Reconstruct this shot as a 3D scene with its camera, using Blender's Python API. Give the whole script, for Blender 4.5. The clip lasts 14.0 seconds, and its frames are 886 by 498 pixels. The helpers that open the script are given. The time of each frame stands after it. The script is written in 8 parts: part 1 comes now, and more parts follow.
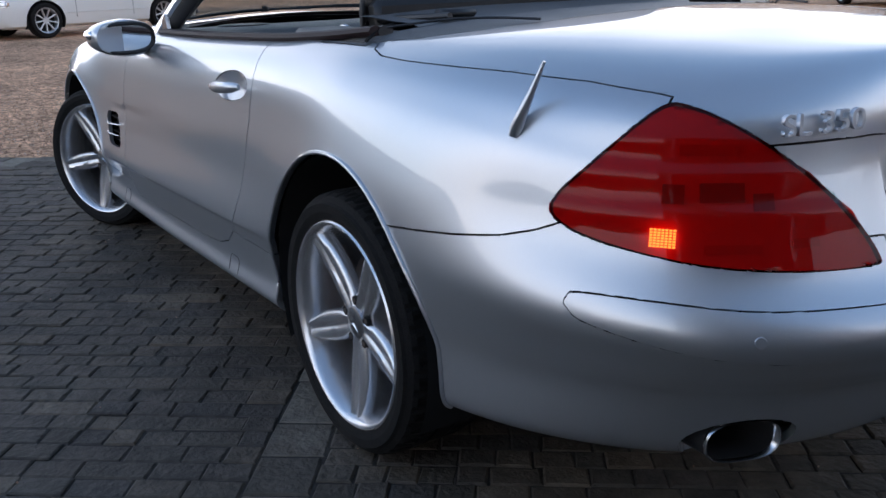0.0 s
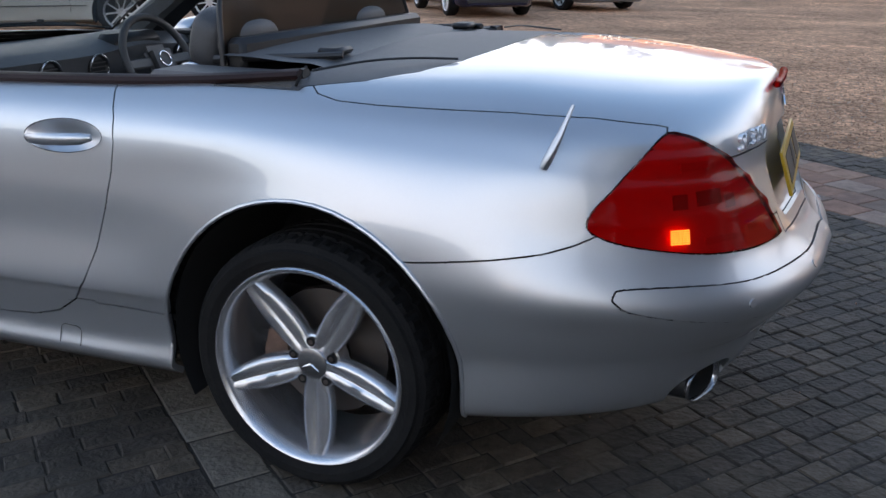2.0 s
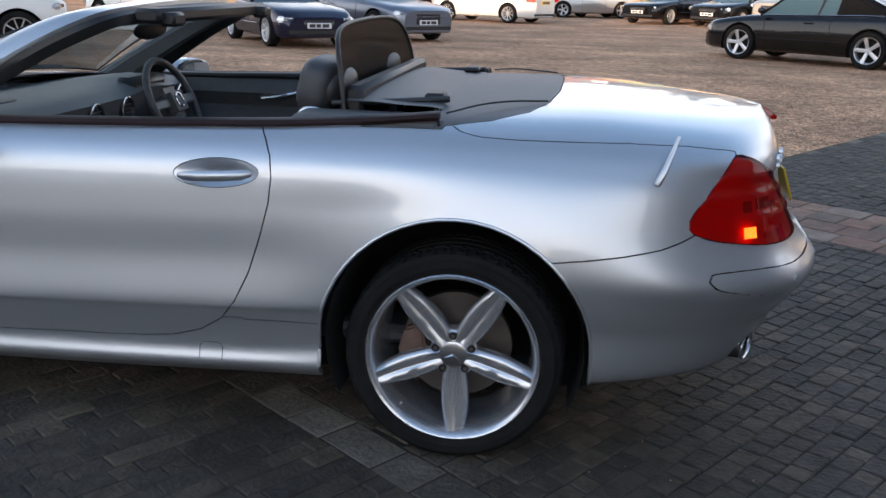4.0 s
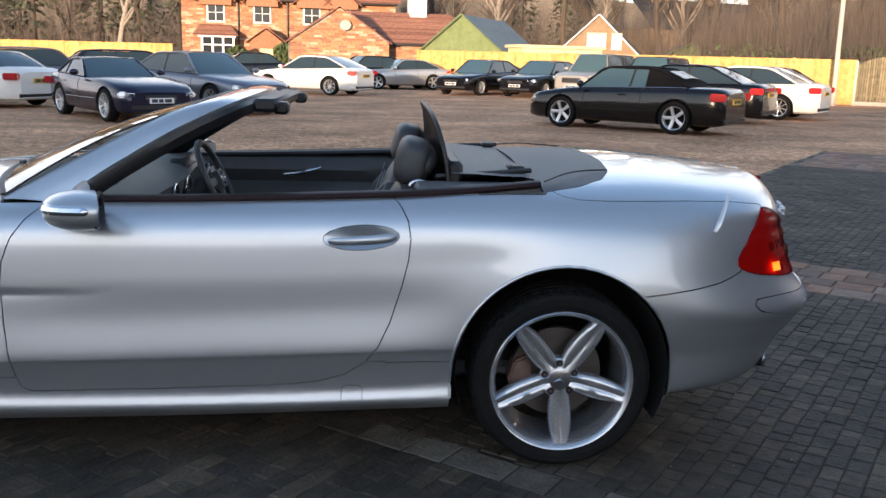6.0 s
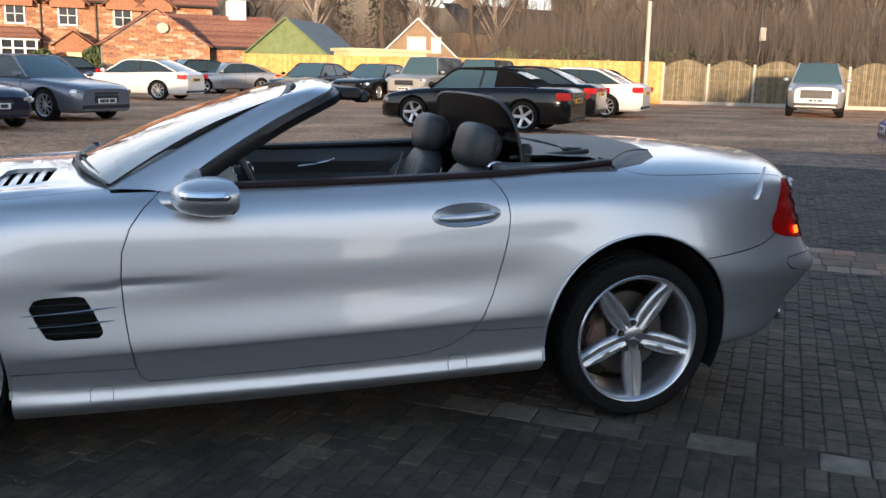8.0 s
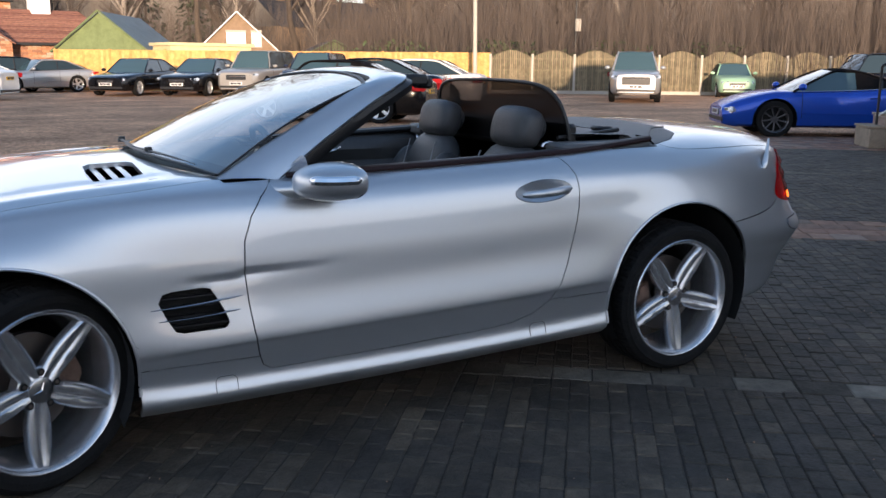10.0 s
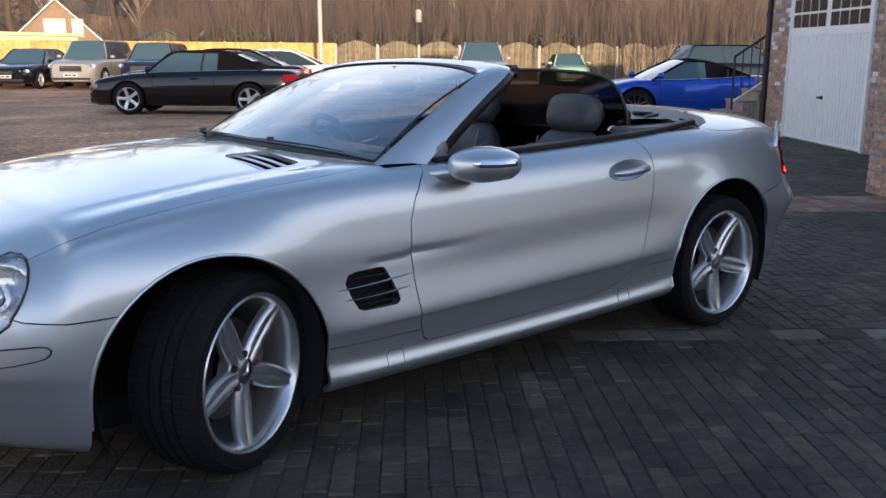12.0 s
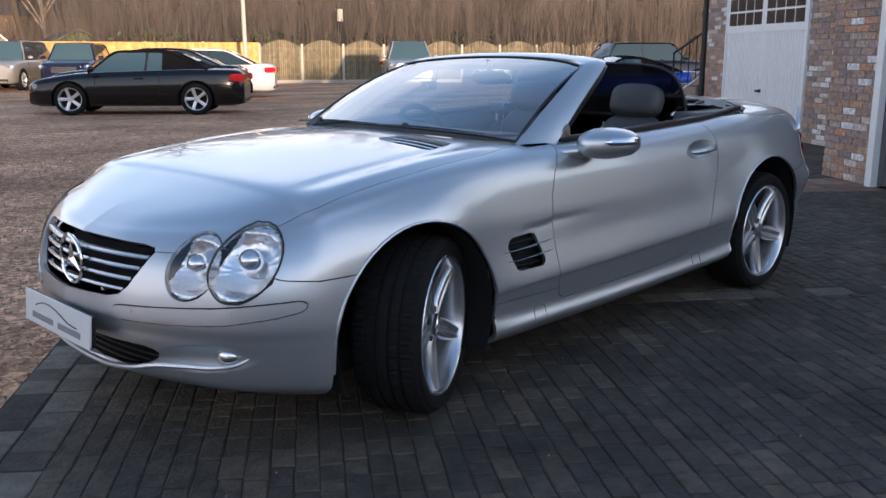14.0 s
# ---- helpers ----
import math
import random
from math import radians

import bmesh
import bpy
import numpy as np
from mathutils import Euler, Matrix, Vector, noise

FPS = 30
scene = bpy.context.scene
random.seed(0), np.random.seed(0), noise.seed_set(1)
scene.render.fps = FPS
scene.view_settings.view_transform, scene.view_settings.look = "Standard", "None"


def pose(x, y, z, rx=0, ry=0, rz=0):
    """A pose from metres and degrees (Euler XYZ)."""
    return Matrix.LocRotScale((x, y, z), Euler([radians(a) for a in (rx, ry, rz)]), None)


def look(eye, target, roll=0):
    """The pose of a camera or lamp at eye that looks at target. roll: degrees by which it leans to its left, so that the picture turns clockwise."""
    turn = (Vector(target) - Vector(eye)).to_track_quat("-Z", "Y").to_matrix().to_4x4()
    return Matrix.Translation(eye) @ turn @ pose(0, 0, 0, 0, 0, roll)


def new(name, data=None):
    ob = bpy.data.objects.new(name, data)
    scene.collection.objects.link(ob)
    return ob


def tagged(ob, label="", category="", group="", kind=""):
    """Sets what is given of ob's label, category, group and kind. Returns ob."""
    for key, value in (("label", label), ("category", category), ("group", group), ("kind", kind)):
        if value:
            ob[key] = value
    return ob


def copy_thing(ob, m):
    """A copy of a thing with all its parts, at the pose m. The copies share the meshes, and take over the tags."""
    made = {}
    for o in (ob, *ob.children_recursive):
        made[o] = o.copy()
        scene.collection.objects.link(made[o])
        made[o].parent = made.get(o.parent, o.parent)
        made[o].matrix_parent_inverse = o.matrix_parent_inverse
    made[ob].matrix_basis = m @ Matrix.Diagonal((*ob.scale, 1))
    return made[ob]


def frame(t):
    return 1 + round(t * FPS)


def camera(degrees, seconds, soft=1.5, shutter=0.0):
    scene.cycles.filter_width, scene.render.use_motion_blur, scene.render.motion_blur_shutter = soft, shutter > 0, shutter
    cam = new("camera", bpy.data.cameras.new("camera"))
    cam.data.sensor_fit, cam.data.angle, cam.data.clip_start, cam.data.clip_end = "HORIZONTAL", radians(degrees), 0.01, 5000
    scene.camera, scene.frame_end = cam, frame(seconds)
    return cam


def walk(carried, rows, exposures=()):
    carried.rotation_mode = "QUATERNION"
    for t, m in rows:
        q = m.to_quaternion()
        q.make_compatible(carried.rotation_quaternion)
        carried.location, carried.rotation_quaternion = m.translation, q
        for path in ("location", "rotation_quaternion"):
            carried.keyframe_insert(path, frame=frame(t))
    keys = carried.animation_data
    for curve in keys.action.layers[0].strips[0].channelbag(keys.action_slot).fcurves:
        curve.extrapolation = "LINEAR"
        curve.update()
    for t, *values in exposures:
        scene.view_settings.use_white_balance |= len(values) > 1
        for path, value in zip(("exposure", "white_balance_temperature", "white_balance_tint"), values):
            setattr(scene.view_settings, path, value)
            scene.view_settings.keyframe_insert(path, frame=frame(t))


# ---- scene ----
cam = camera(52.6, 14.0)
PATH = [
    (0, (-1.808, 1.765, 1.138), (-0.206, 0.731, 0.536), -1.3),
    (0.5, (-1.612, 1.879, 1.156), (-0.109, 0.715, 0.534), -1.1),
    (1, (-1.43, 2.113, 1.195), (-0.201, 0.669, 0.561), -0.5),
    (1.5, (-1.253, 2.317, 1.215), (-0.29, 0.685, 0.575), -0.1),
    (2, (-1.05, 2.56, 1.279), (-0.323, 0.808, 0.644), 0.4),
    (2.5, (-0.888, 2.835, 1.327), (-0.27, 1.039, 0.702), 0.6),
    (3, (-0.712, 3.002, 1.354), (-0.19, 1.173, 0.734), 0.6),
    (3.2, (-0.633, 3.054, 1.359), (-0.16, 1.21, 0.745), 0.8),
    (5.3, (0.276, 3.674, 1.411), (0.274, 1.737, 0.914), 1.8),
    (5.5, (0.387, 3.748, 1.426), (0.344, 1.808, 0.94), 1.8),
    (6, (0.651, 3.834, 1.423), (0.505, 1.883, 1.007), 1.5),
    (6.5, (0.908, 3.795, 1.382), (0.641, 1.85, 1.001), 1.6),
    (7, (1.181, 3.869, 1.355), (0.786, 1.946, 0.973), 1.9),
    (7.5, (1.406, 3.947, 1.364), (0.937, 2.042, 0.976), 1.6),
    (8, (1.681, 3.903, 1.345), (1.132, 2.022, 0.948), 1.3),
    (8.2, (1.782, 3.895, 1.341), (1.197, 2.026, 0.939), 1.3),
    (10.3, (2.826, 3.645, 1.303), (1.849, 1.95, 0.888), 0.5),
    (10.5, (2.935, 3.595, 1.31), (1.921, 1.924, 0.887), 0.6),
    (11, (3.169, 3.46, 1.291), (2.07, 1.843, 0.868), 0.4),
    (11.5, (3.404, 3.344, 1.288), (2.226, 1.785, 0.864), 0.5),
    (12, (3.75, 3.326, 1.302), (2.514, 1.813, 0.879), 0.4),
    (12.5, (4.001, 3.231, 1.286), (2.72, 1.755, 0.862), 0.3),
    (13, (4.233, 3.113, 1.274), (2.909, 1.676, 0.847), 0.3),
    (13.5, (4.463, 3.082, 1.264), (3.107, 1.675, 0.838), 0.2),
    (14, (4.728, 3.074, 1.276), (3.342, 1.695, 0.852), 0.1),
]
walk(cam, [(t, look(eye, target, roll)) for t, eye, target, roll in PATH], exposures=[(0, 1.97, 6750, 20), (1, 2.07, 7000, 21), (2.5, 2.15, 7250, 20), (5.5, 2.1, 7300, 18), (7, 1.88, 7150, 17), (8, 1.8, 7050, 16), (10.5, 1.77, 6800, 19), (14, 1.77, 6750, 20)])

# world, sun and the small helpers
SUN_AZ, SUN_EL = radians(68), radians(5.2)      # direction to the sun: azimuth from +x towards +y, and height
world = bpy.data.worlds.new("sky")
scene.world = world
world.use_nodes = True
wn, wl = world.node_tree.nodes, world.node_tree.links
wn.clear()
w_out = wn.new("ShaderNodeOutputWorld")
w_bg = wn.new("ShaderNodeBackground")
w_sky = wn.new("ShaderNodeTexSky")
w_sky.sky_type = "NISHITA"
w_sky.sun_disc = False
w_sky.sun_elevation = SUN_EL
w_sky.sun_rotation = math.pi / 2 - SUN_AZ
w_sky.air_density, w_sky.dust_density, w_sky.ozone_density = 1.15, 0.35, 3.0
w_tc = wn.new("ShaderNodeTexCoord")
w_map = wn.new("ShaderNodeMapping")
w_map.inputs["Scale"].default_value = (1.0, 1.0, 2.8)
w_cl = wn.new("ShaderNodeTexNoise")
w_cl.inputs["Scale"].default_value = 2.3
w_cl.inputs["Detail"].default_value = 7
w_cl.inputs["Roughness"].default_value = 0.58
w_ramp = wn.new("ShaderNodeValToRGB")
w_ramp.color_ramp.elements[0].position = 0.34
w_ramp.color_ramp.elements[1].position = 0.62
w_ramp.color_ramp.elements[0].color = (.42, .42, .42, 1)
w_mix = wn.new("ShaderNodeMix")
w_mix.data_type = "RGBA"
w_dot = wn.new("ShaderNodeVectorMath")
w_dot.operation = "DOT_PRODUCT"
w_dot.inputs[1].default_value = (math.cos(SUN_AZ), math.sin(SUN_AZ), 0)
w_side = wn.new("ShaderNodeMapRange")
w_side.inputs["From Min"].default_value = -1
w_side.inputs["To Min"].default_value, w_side.inputs["To Max"].default_value = 0.64, 0.70
w_tint = wn.new("ShaderNodeVectorMath")
w_tint.operation = "SCALE"
w_tint.inputs[0].default_value = (5.5, 5.85, 6.3)
wl.new(w_tc.outputs["Generated"], w_dot.inputs[0])
wl.new(w_dot.outputs["Value"], w_side.inputs["Value"])
wl.new(w_side.outputs["Result"], w_tint.inputs["Scale"])
wl.new(w_tint.outputs["Vector"], w_mix.inputs["B"])
wl.new(w_tc.outputs["Generated"], w_map.inputs["Vector"])
wl.new(w_map.outputs["Vector"], w_cl.inputs["Vector"])
wl.new(w_cl.outputs["Fac"], w_ramp.inputs["Fac"])
w_sep = wn.new("ShaderNodeSeparateXYZ")
w_low = wn.new("ShaderNodeMapRange")
w_low.inputs["From Min"].default_value, w_low.inputs["From Max"].default_value = 0.05, 0.58
w_low.inputs["To Min"].default_value, w_low.inputs["To Max"].default_value = 1.3, 0.04
w_mul = wn.new("ShaderNodeMath")
w_mul.operation = "MULTIPLY"
wl.new(w_tc.outputs["Generated"], w_sep.inputs["Vector"])
wl.new(w_sep.outputs["Z"], w_low.inputs["Value"])
wl.new(w_ramp.outputs["Color"], w_mul.inputs[0])
wl.new(w_low.outputs["Result"], w_mul.inputs[1])
wl.new(w_mul.outputs["Value"], w_mix.inputs["Factor"])
wl.new(w_sky.outputs["Color"], w_mix.inputs["A"])
wl.new(w_mix.outputs["Result"], w_bg.inputs["Color"])
w_bg.inputs["Strength"].default_value = 0.15
wl.new(w_bg.outputs["Background"], w_out.inputs["Surface"])

sun = new("sun", bpy.data.lights.new("sun", "SUN"))
sun.data.energy = 2.6
sun.data.angle = radians(2.0)
sun.data.color = (1.0, 0.80, 0.58)
sun.matrix_world = look((math.cos(SUN_AZ) * 60, math.sin(SUN_AZ) * 60, math.tan(SUN_EL) * 60), (0, 0, 0))


# ---- mesh helpers ----
def obj(name, bm, material, parent=None, label="", smooth=40):
    me = bpy.data.meshes.new(name)
    bm.to_mesh(me)
    bm.free()
    if material:
        for m in material if isinstance(material, (list, tuple)) else [material]:
            me.materials.append(m)
    if smooth:
        me.shade_smooth()
        me.set_sharp_from_angle(angle=radians(smooth))
    ob = new(name, me)
    if parent:
        ob.parent = parent
    if label:
        ob["label"] = label
    return ob


def part(name, bm, material, parent, label="", smooth=40):
    return obj(name, bm, material, parent, label, smooth)


def thing(name, label, category, group="", kind="", m=None):
    ob = new(name)
    ob.empty_display_size = 0.1
    if m is not None:
        ob.matrix_world = m
    return tagged(ob, label, category, group, kind)


def add_box(bm, lo, hi, bevel=0.0, m=None, seg=1):
    lo, hi = Vector(lo), Vector(hi)
    c, d = (lo + hi) / 2, hi - lo
    r = bmesh.ops.create_cube(bm, size=1, matrix=Matrix.Translation(c) @ Matrix.Diagonal((*d, 1)))
    vs = r["verts"]
    if bevel:
        es = list({e for v in vs for e in v.link_edges})
        r = bmesh.ops.bevel(bm, geom=es, offset=bevel, segments=seg, affect="EDGES", clamp_overlap=True)
        vs = list({v for f in r["faces"] for v in f.verts} | {v for v in vs if v.is_valid})
    if m is not None:
        bmesh.ops.transform(bm, matrix=m, verts=[v for v in vs if v.is_valid])
    return vs


def box(lo, hi, bevel=0.0, m=None, seg=1):
    bm = bmesh.new()
    add_box(bm, lo, hi, bevel, m, seg)
    return bm


def add_cyl(bm, a, b, r1, r2=None, seg=12, caps=True):
    a, b = Vector(a), Vector(b)
    d = b - a
    q = d.to_track_quat("Z", "Y").to_matrix().to_4x4()
    bmesh.ops.create_cone(bm, cap_ends=caps, segments=seg, radius1=r1, radius2=r1 if r2 is None else r2, depth=d.length,
                          matrix=Matrix.Translation((a + b) / 2) @ q)
    return bm


def cyl(a, b, r1, r2=None, seg=12):
    return add_cyl(bmesh.new(), a, b, r1, r2, seg)


def add_grid(bm, rows, close_u=False, close_v=False, mat=0):
    """Skin over rows of points."""
    vs = [[bm.verts.new(p) for p in row] for row in rows]
    n, k = len(vs), len(vs[0])
    for i in range(n if close_u else n - 1):
        for j in range(k if close_v else k - 1):
            q = [vs[i][j], vs[(i + 1) % n][j], vs[(i + 1) % n][(j + 1) % k], vs[i][(j + 1) % k]]
            try:
                bm.faces.new(q).material_index = mat
            except ValueError:
                pass
    return vs


def add_tube(bm, pts, r, seg=8, closed=False, flat=1.0):
    """A round bar along points; flat squeezes it along its second axis."""
    pts = [Vector(p) for p in pts]
    n = len(pts)
    rows = []
    ref = Vector((0, 0, 1))
    for i, p in enumerate(pts):
        a = pts[i - 1] if (i or closed) else p
        b = pts[(i + 1) % n] if (i < n - 1 or closed) else p
        t = (b - a).normalized()
        s = t.cross(ref)
        if s.length < 1e-3:
            s = t.cross(Vector((1, 0, 0)))
        s.normalize()
        u = s.cross(t).normalized()
        rr = r[i] if isinstance(r, (list, tuple)) else r
        rows.append([p + s * math.cos(2 * math.pi * k / seg) * rr + u * math.sin(2 * math.pi * k / seg) * rr * flat for k in range(seg)])
    vs = add_grid(bm, rows, close_u=closed, close_v=True)
    if not closed:
        for ring in (vs[0], vs[-1]):
            try:
                bm.faces.new(ring)
            except ValueError:
                pass
    return bm


def tube(pts, r, seg=8, closed=False, flat=1.0):
    bm = add_tube(bmesh.new(), pts, r, seg, closed, flat)
    bmesh.ops.recalc_face_normals(bm, faces=bm.faces[:])
    return bm


def lathe(profile, axis="y", seg=48, bm=None):
    """Turn a profile of (radius, height) about an axis through the origin."""
    bm = bm or bmesh.new()
    rows = []
    for k in range(seg):
        a = 2 * math.pi * k / seg
        c, s = math.cos(a), math.sin(a)
        rows.append([(r * c, h, r * s) if axis == "y" else (r * c, r * s, h) for r, h in profile])
    add_grid(bm, rows, close_u=True)
    bmesh.ops.remove_doubles(bm, verts=bm.verts[:], dist=1e-5)
    bmesh.ops.recalc_face_normals(bm, faces=bm.faces[:])
    return bm


def cat(pts, n):
    """A smooth curve through points, n steps a span (Catmull-Rom)."""
    P = np.array(pts, float)
    P = np.vstack([2 * P[0] - P[1], P, 2 * P[-1] - P[-2]])
    out = []
    for i in range(1, len(P) - 2):
        for k in range(n):
            t = k / n
            a, b, c, d = P[i - 1], P[i], P[i + 1], P[i + 2]
            out.append(0.5 * (2 * b + (c - a) * t + (2 * a - 5 * b + 4 * c - d) * t * t + (3 * b - a - 3 * c + d) * t ** 3))
    out.append(P[-2])
    return np.array(out)


def prism(poly, a, b, axis="y", bevel=0.0):
    """A flat outline of (x, z) pushed from a to b along an axis; for axis x it is (y, z), for z (x, y)."""
    bm = bmesh.new()
    put = {"y": lambda p, h: (p[0], h, p[1]), "x": lambda p, h: (h, p[0], p[1]), "z": lambda p, h: (p[0], p[1], h)}[axis]
    lo = [bm.verts.new(put(p, a)) for p in poly]
    hi = [bm.verts.new(put(p, b)) for p in poly]
    n = len(poly)
    bm.faces.new(lo)
    bm.faces.new(hi[::-1])
    for i in range(n):
        bm.faces.new((lo[i], hi[i], hi[(i + 1) % n], lo[(i + 1) % n]))
    bmesh.ops.recalc_face_normals(bm, faces=bm.faces[:])
    if bevel:
        bmesh.ops.bevel(bm, geom=bm.edges[:], offset=bevel, segments=2, affect="EDGES", clamp_overlap=True)
    return bm


def inside(p, poly):
    x, y = p
    hit = False
    for i in range(len(poly)):
        (x1, y1), (x2, y2) = poly[i - 1], poly[i]
        if (y1 > y) != (y2 > y) and x < (x2 - x1) * (y - y1) / (y2 - y1) + x1:
            hit = not hit
    return hit


# ---- materials ----
def mat(name, color, rough=0.5, metal=0.0, coat=0.0, spec=0.5, noise_scale=0.0, vary=0.0, bump=0.0, bump_scale=60.0, color2=None,
        emit=None, power=0.0, coords="Object", island=0.0, alpha=1.0, rough_vary=0.0):
    m = bpy.data.materials.new(name)
    m.use_nodes = True
    nt = m.node_tree
    p = nt.nodes["Principled BSDF"]
    p.inputs["Base Color"].default_value = (*color, 1)
    p.inputs["Roughness"].default_value = rough
    p.inputs["Metallic"].default_value = metal
    p.inputs["Coat Weight"].default_value = coat
    p.inputs["Coat Roughness"].default_value = 0.03
    p.inputs["Specular IOR Level"].default_value = spec
    if emit:
        p.inputs["Emission Color"].default_value = (*emit, 1)
        p.inputs["Emission Strength"].default_value = power
    tc = nt.nodes.new("ShaderNodeTexCoord")
    src = tc.outputs[coords]
    col = None
    if noise_scale:
        n1 = nt.nodes.new("ShaderNodeTexNoise")
        n1.inputs["Scale"].default_value = noise_scale
        n1.inputs["Detail"].default_value = 8
        n1.inputs["Roughness"].default_value = 0.65
        nt.links.new(src, n1.inputs["Vector"])
        n2 = nt.nodes.new("ShaderNodeTexNoise")
        n2.inputs["Scale"].default_value = noise_scale * 9
        n2.inputs["Detail"].default_value = 4
        nt.links.new(src, n2.inputs["Vector"])
        add = nt.nodes.new("ShaderNodeMath")
        add.operation = "MULTIPLY_ADD"
        add.inputs[1].default_value = 0.5
        nt.links.new(n2.outputs["Fac"], add.inputs[0])
        nt.links.new(n1.outputs["Fac"], add.inputs[2])
        ramp = nt.nodes.new("ShaderNodeMapRange")
        ramp.inputs["From Min"].default_value = 0.45
        ramp.inputs["From Max"].default_value = 1.05
        nt.links.new(add.outputs[0], ramp.inputs["Value"])
        mx = nt.nodes.new("ShaderNodeMix")
        mx.data_type = "RGBA"
        c2 = color2 or tuple(min(1, c * (1 + vary)) for c in color)
        c1 = color if color2 else tuple(c * (1 - vary) for c in color)
        mx.inputs["A"].default_value = (*c1, 1)
        mx.inputs["B"].default_value = (*c2, 1)
        nt.links.new(ramp.outputs["Result"], mx.inputs["Factor"])
        col = mx.outputs["Result"]
        if rough_vary:
            mr = nt.nodes.new("ShaderNodeMapRange")
            mr.inputs["To Min"].default_value = max(0.02, rough - rough_vary)
            mr.inputs["To Max"].default_value = min(1, rough + rough_vary)
            nt.links.new(ramp.outputs["Result"], mr.inputs["Value"])
            nt.links.new(mr.outputs["Result"], p.inputs["Roughness"])
    if island:
        rnd = nt.nodes.new("ShaderNodeObjectInfo") if island > 0 else nt.nodes.new("ShaderNodeNewGeometry")
        out = rnd.outputs["Random"] if island > 0 else rnd.outputs["Random Per Island"]
        hv = nt.nodes.new("ShaderNodeMapRange")
        hv.inputs["To Min"].default_value = 1 - abs(island)
        hv.inputs["To Max"].default_value = 1 + abs(island)
        nt.links.new(out, hv.inputs["Value"])
        hs = nt.nodes.new("ShaderNodeHueSaturation")
        nt.links.new(hv.outputs["Result"], hs.inputs["Value"])
        if col:
            nt.links.new(col, hs.inputs["Color"])
        else:
            hs.inputs["Color"].default_value = (*color, 1)
        col = hs.outputs["Color"]
    if col:
        nt.links.new(col, p.inputs["Base Color"])
    if bump:
        nb = nt.nodes.new("ShaderNodeTexNoise")
        nb.inputs["Scale"].default_value = bump_scale
        nb.inputs["Detail"].default_value = 6
        nt.links.new(src, nb.inputs["Vector"])
        b = nt.nodes.new("ShaderNodeBump")
        b.inputs["Strength"].default_value = bump
        b.inputs["Distance"].default_value = 0.01
        nt.links.new(nb.outputs["Fac"], b.inputs["Height"])
        nt.links.new(b.outputs["Normal"], p.inputs["Normal"])
    return m


def glass(name, color=(1, 1, 1), rough=0.0, clear=0.9, gloss=(0.06, 0.75)):
    """Thin pane: see-through, with a sheen that grows at grazing angles."""
    m = bpy.data.materials.new(name)
    m.use_nodes = True
    nt = m.node_tree
    nt.nodes.clear()
    out = nt.nodes.new("ShaderNodeOutputMaterial")
    tr = nt.nodes.new("ShaderNodeBsdfTransparent")
    tr.inputs["Color"].default_value = tuple(c * clear for c in color) + (1,)
    gl = nt.nodes.new("ShaderNodeBsdfGlossy")
    gl.inputs["Roughness"].default_value = rough
    lw = nt.nodes.new("ShaderNodeLayerWeight")
    pw = nt.nodes.new("ShaderNodeMath")
    pw.operation = "POWER"
    pw.inputs[1].default_value = 2.2
    nt.links.new(lw.outputs["Facing"], pw.inputs[0])
    mr = nt.nodes.new("ShaderNodeMapRange")
    mr.inputs["To Min"].default_value = gloss[0]
    mr.inputs["To Max"].default_value = gloss[1]
    mx = nt.nodes.new("ShaderNodeMixShader")
    nt.links.new(pw.outputs["Value"], mr.inputs["Value"])
    nt.links.new(mr.outputs["Result"], mx.inputs["Fac"])
    nt.links.new(tr.outputs["BSDF"], mx.inputs[1])
    nt.links.new(gl.outputs["BSDF"], mx.inputs[2])
    nt.links.new(mx.outputs["Shader"], out.inputs["Surface"])
    return m


M_PAINT = mat("silver_blue_metallic_paint", (0.515, 0.545, 0.575), rough=0.36, metal=0.83, coat=1.0, noise_scale=700, vary=0.07)
M_PAINT.node_tree.nodes["Principled BSDF"].inputs["Coat IOR"].default_value = 1.65
M_PAINT_LOW = mat("silver_paint_plastic", (0.515, 0.545, 0.575), rough=0.37, metal=0.83, coat=0.9, noise_scale=700, vary=0.07)
M_ALLOY = mat("alloy_wheel_silver", (0.58, 0.59, 0.61), rough=0.26, metal=0.84, noise_scale=5, vary=0.05)
M_CHROME = mat("chrome", (0.8, 0.8, 0.82), rough=0.06, metal=1.0)
M_BOWL = mat("bright_lamp_bowl", (0.88, 0.89, 0.9), rough=0.2, metal=0.85)
M_BADGE = mat("bright_badge", (0.82, 0.83, 0.85), rough=0.25, metal=0.6)
M_SATIN = mat("satin_metal", (0.55, 0.56, 0.58), rough=0.25, metal=1.0)
M_RUBBER = mat("tyre_rubber", (0.006, 0.006, 0.0065), rough=0.8, spec=0.16, noise_scale=14, color2=(.015, .0145, .014), bump=0.3, bump_scale=220)
M_BLACK = mat("black_plastic", (0.012, 0.012, 0.013), rough=0.45, noise_scale=60, vary=0.25)
# Near-black liners and underbody; also stands in for shade in gaps and wells.
M_VOID = mat("near_black_liner_and_gap", (0.004, 0.004, 0.004), rough=0.95)
M_TRIM = mat("dark_grey_soft_trim", (0.085, 0.087, 0.09), rough=0.5, noise_scale=30, vary=0.15, bump=0.1, bump_scale=500)
M_LEATHER = mat("anthracite_leather", (0.050, 0.052, 0.056), rough=0.45, noise_scale=20, vary=0.2, bump=0.25, bump_scale=260)
M_DASH = mat("dash_plastic", (0.075, 0.081, 0.088), rough=0.42, noise_scale=40, vary=0.15, bump=0.15, bump_scale=400)
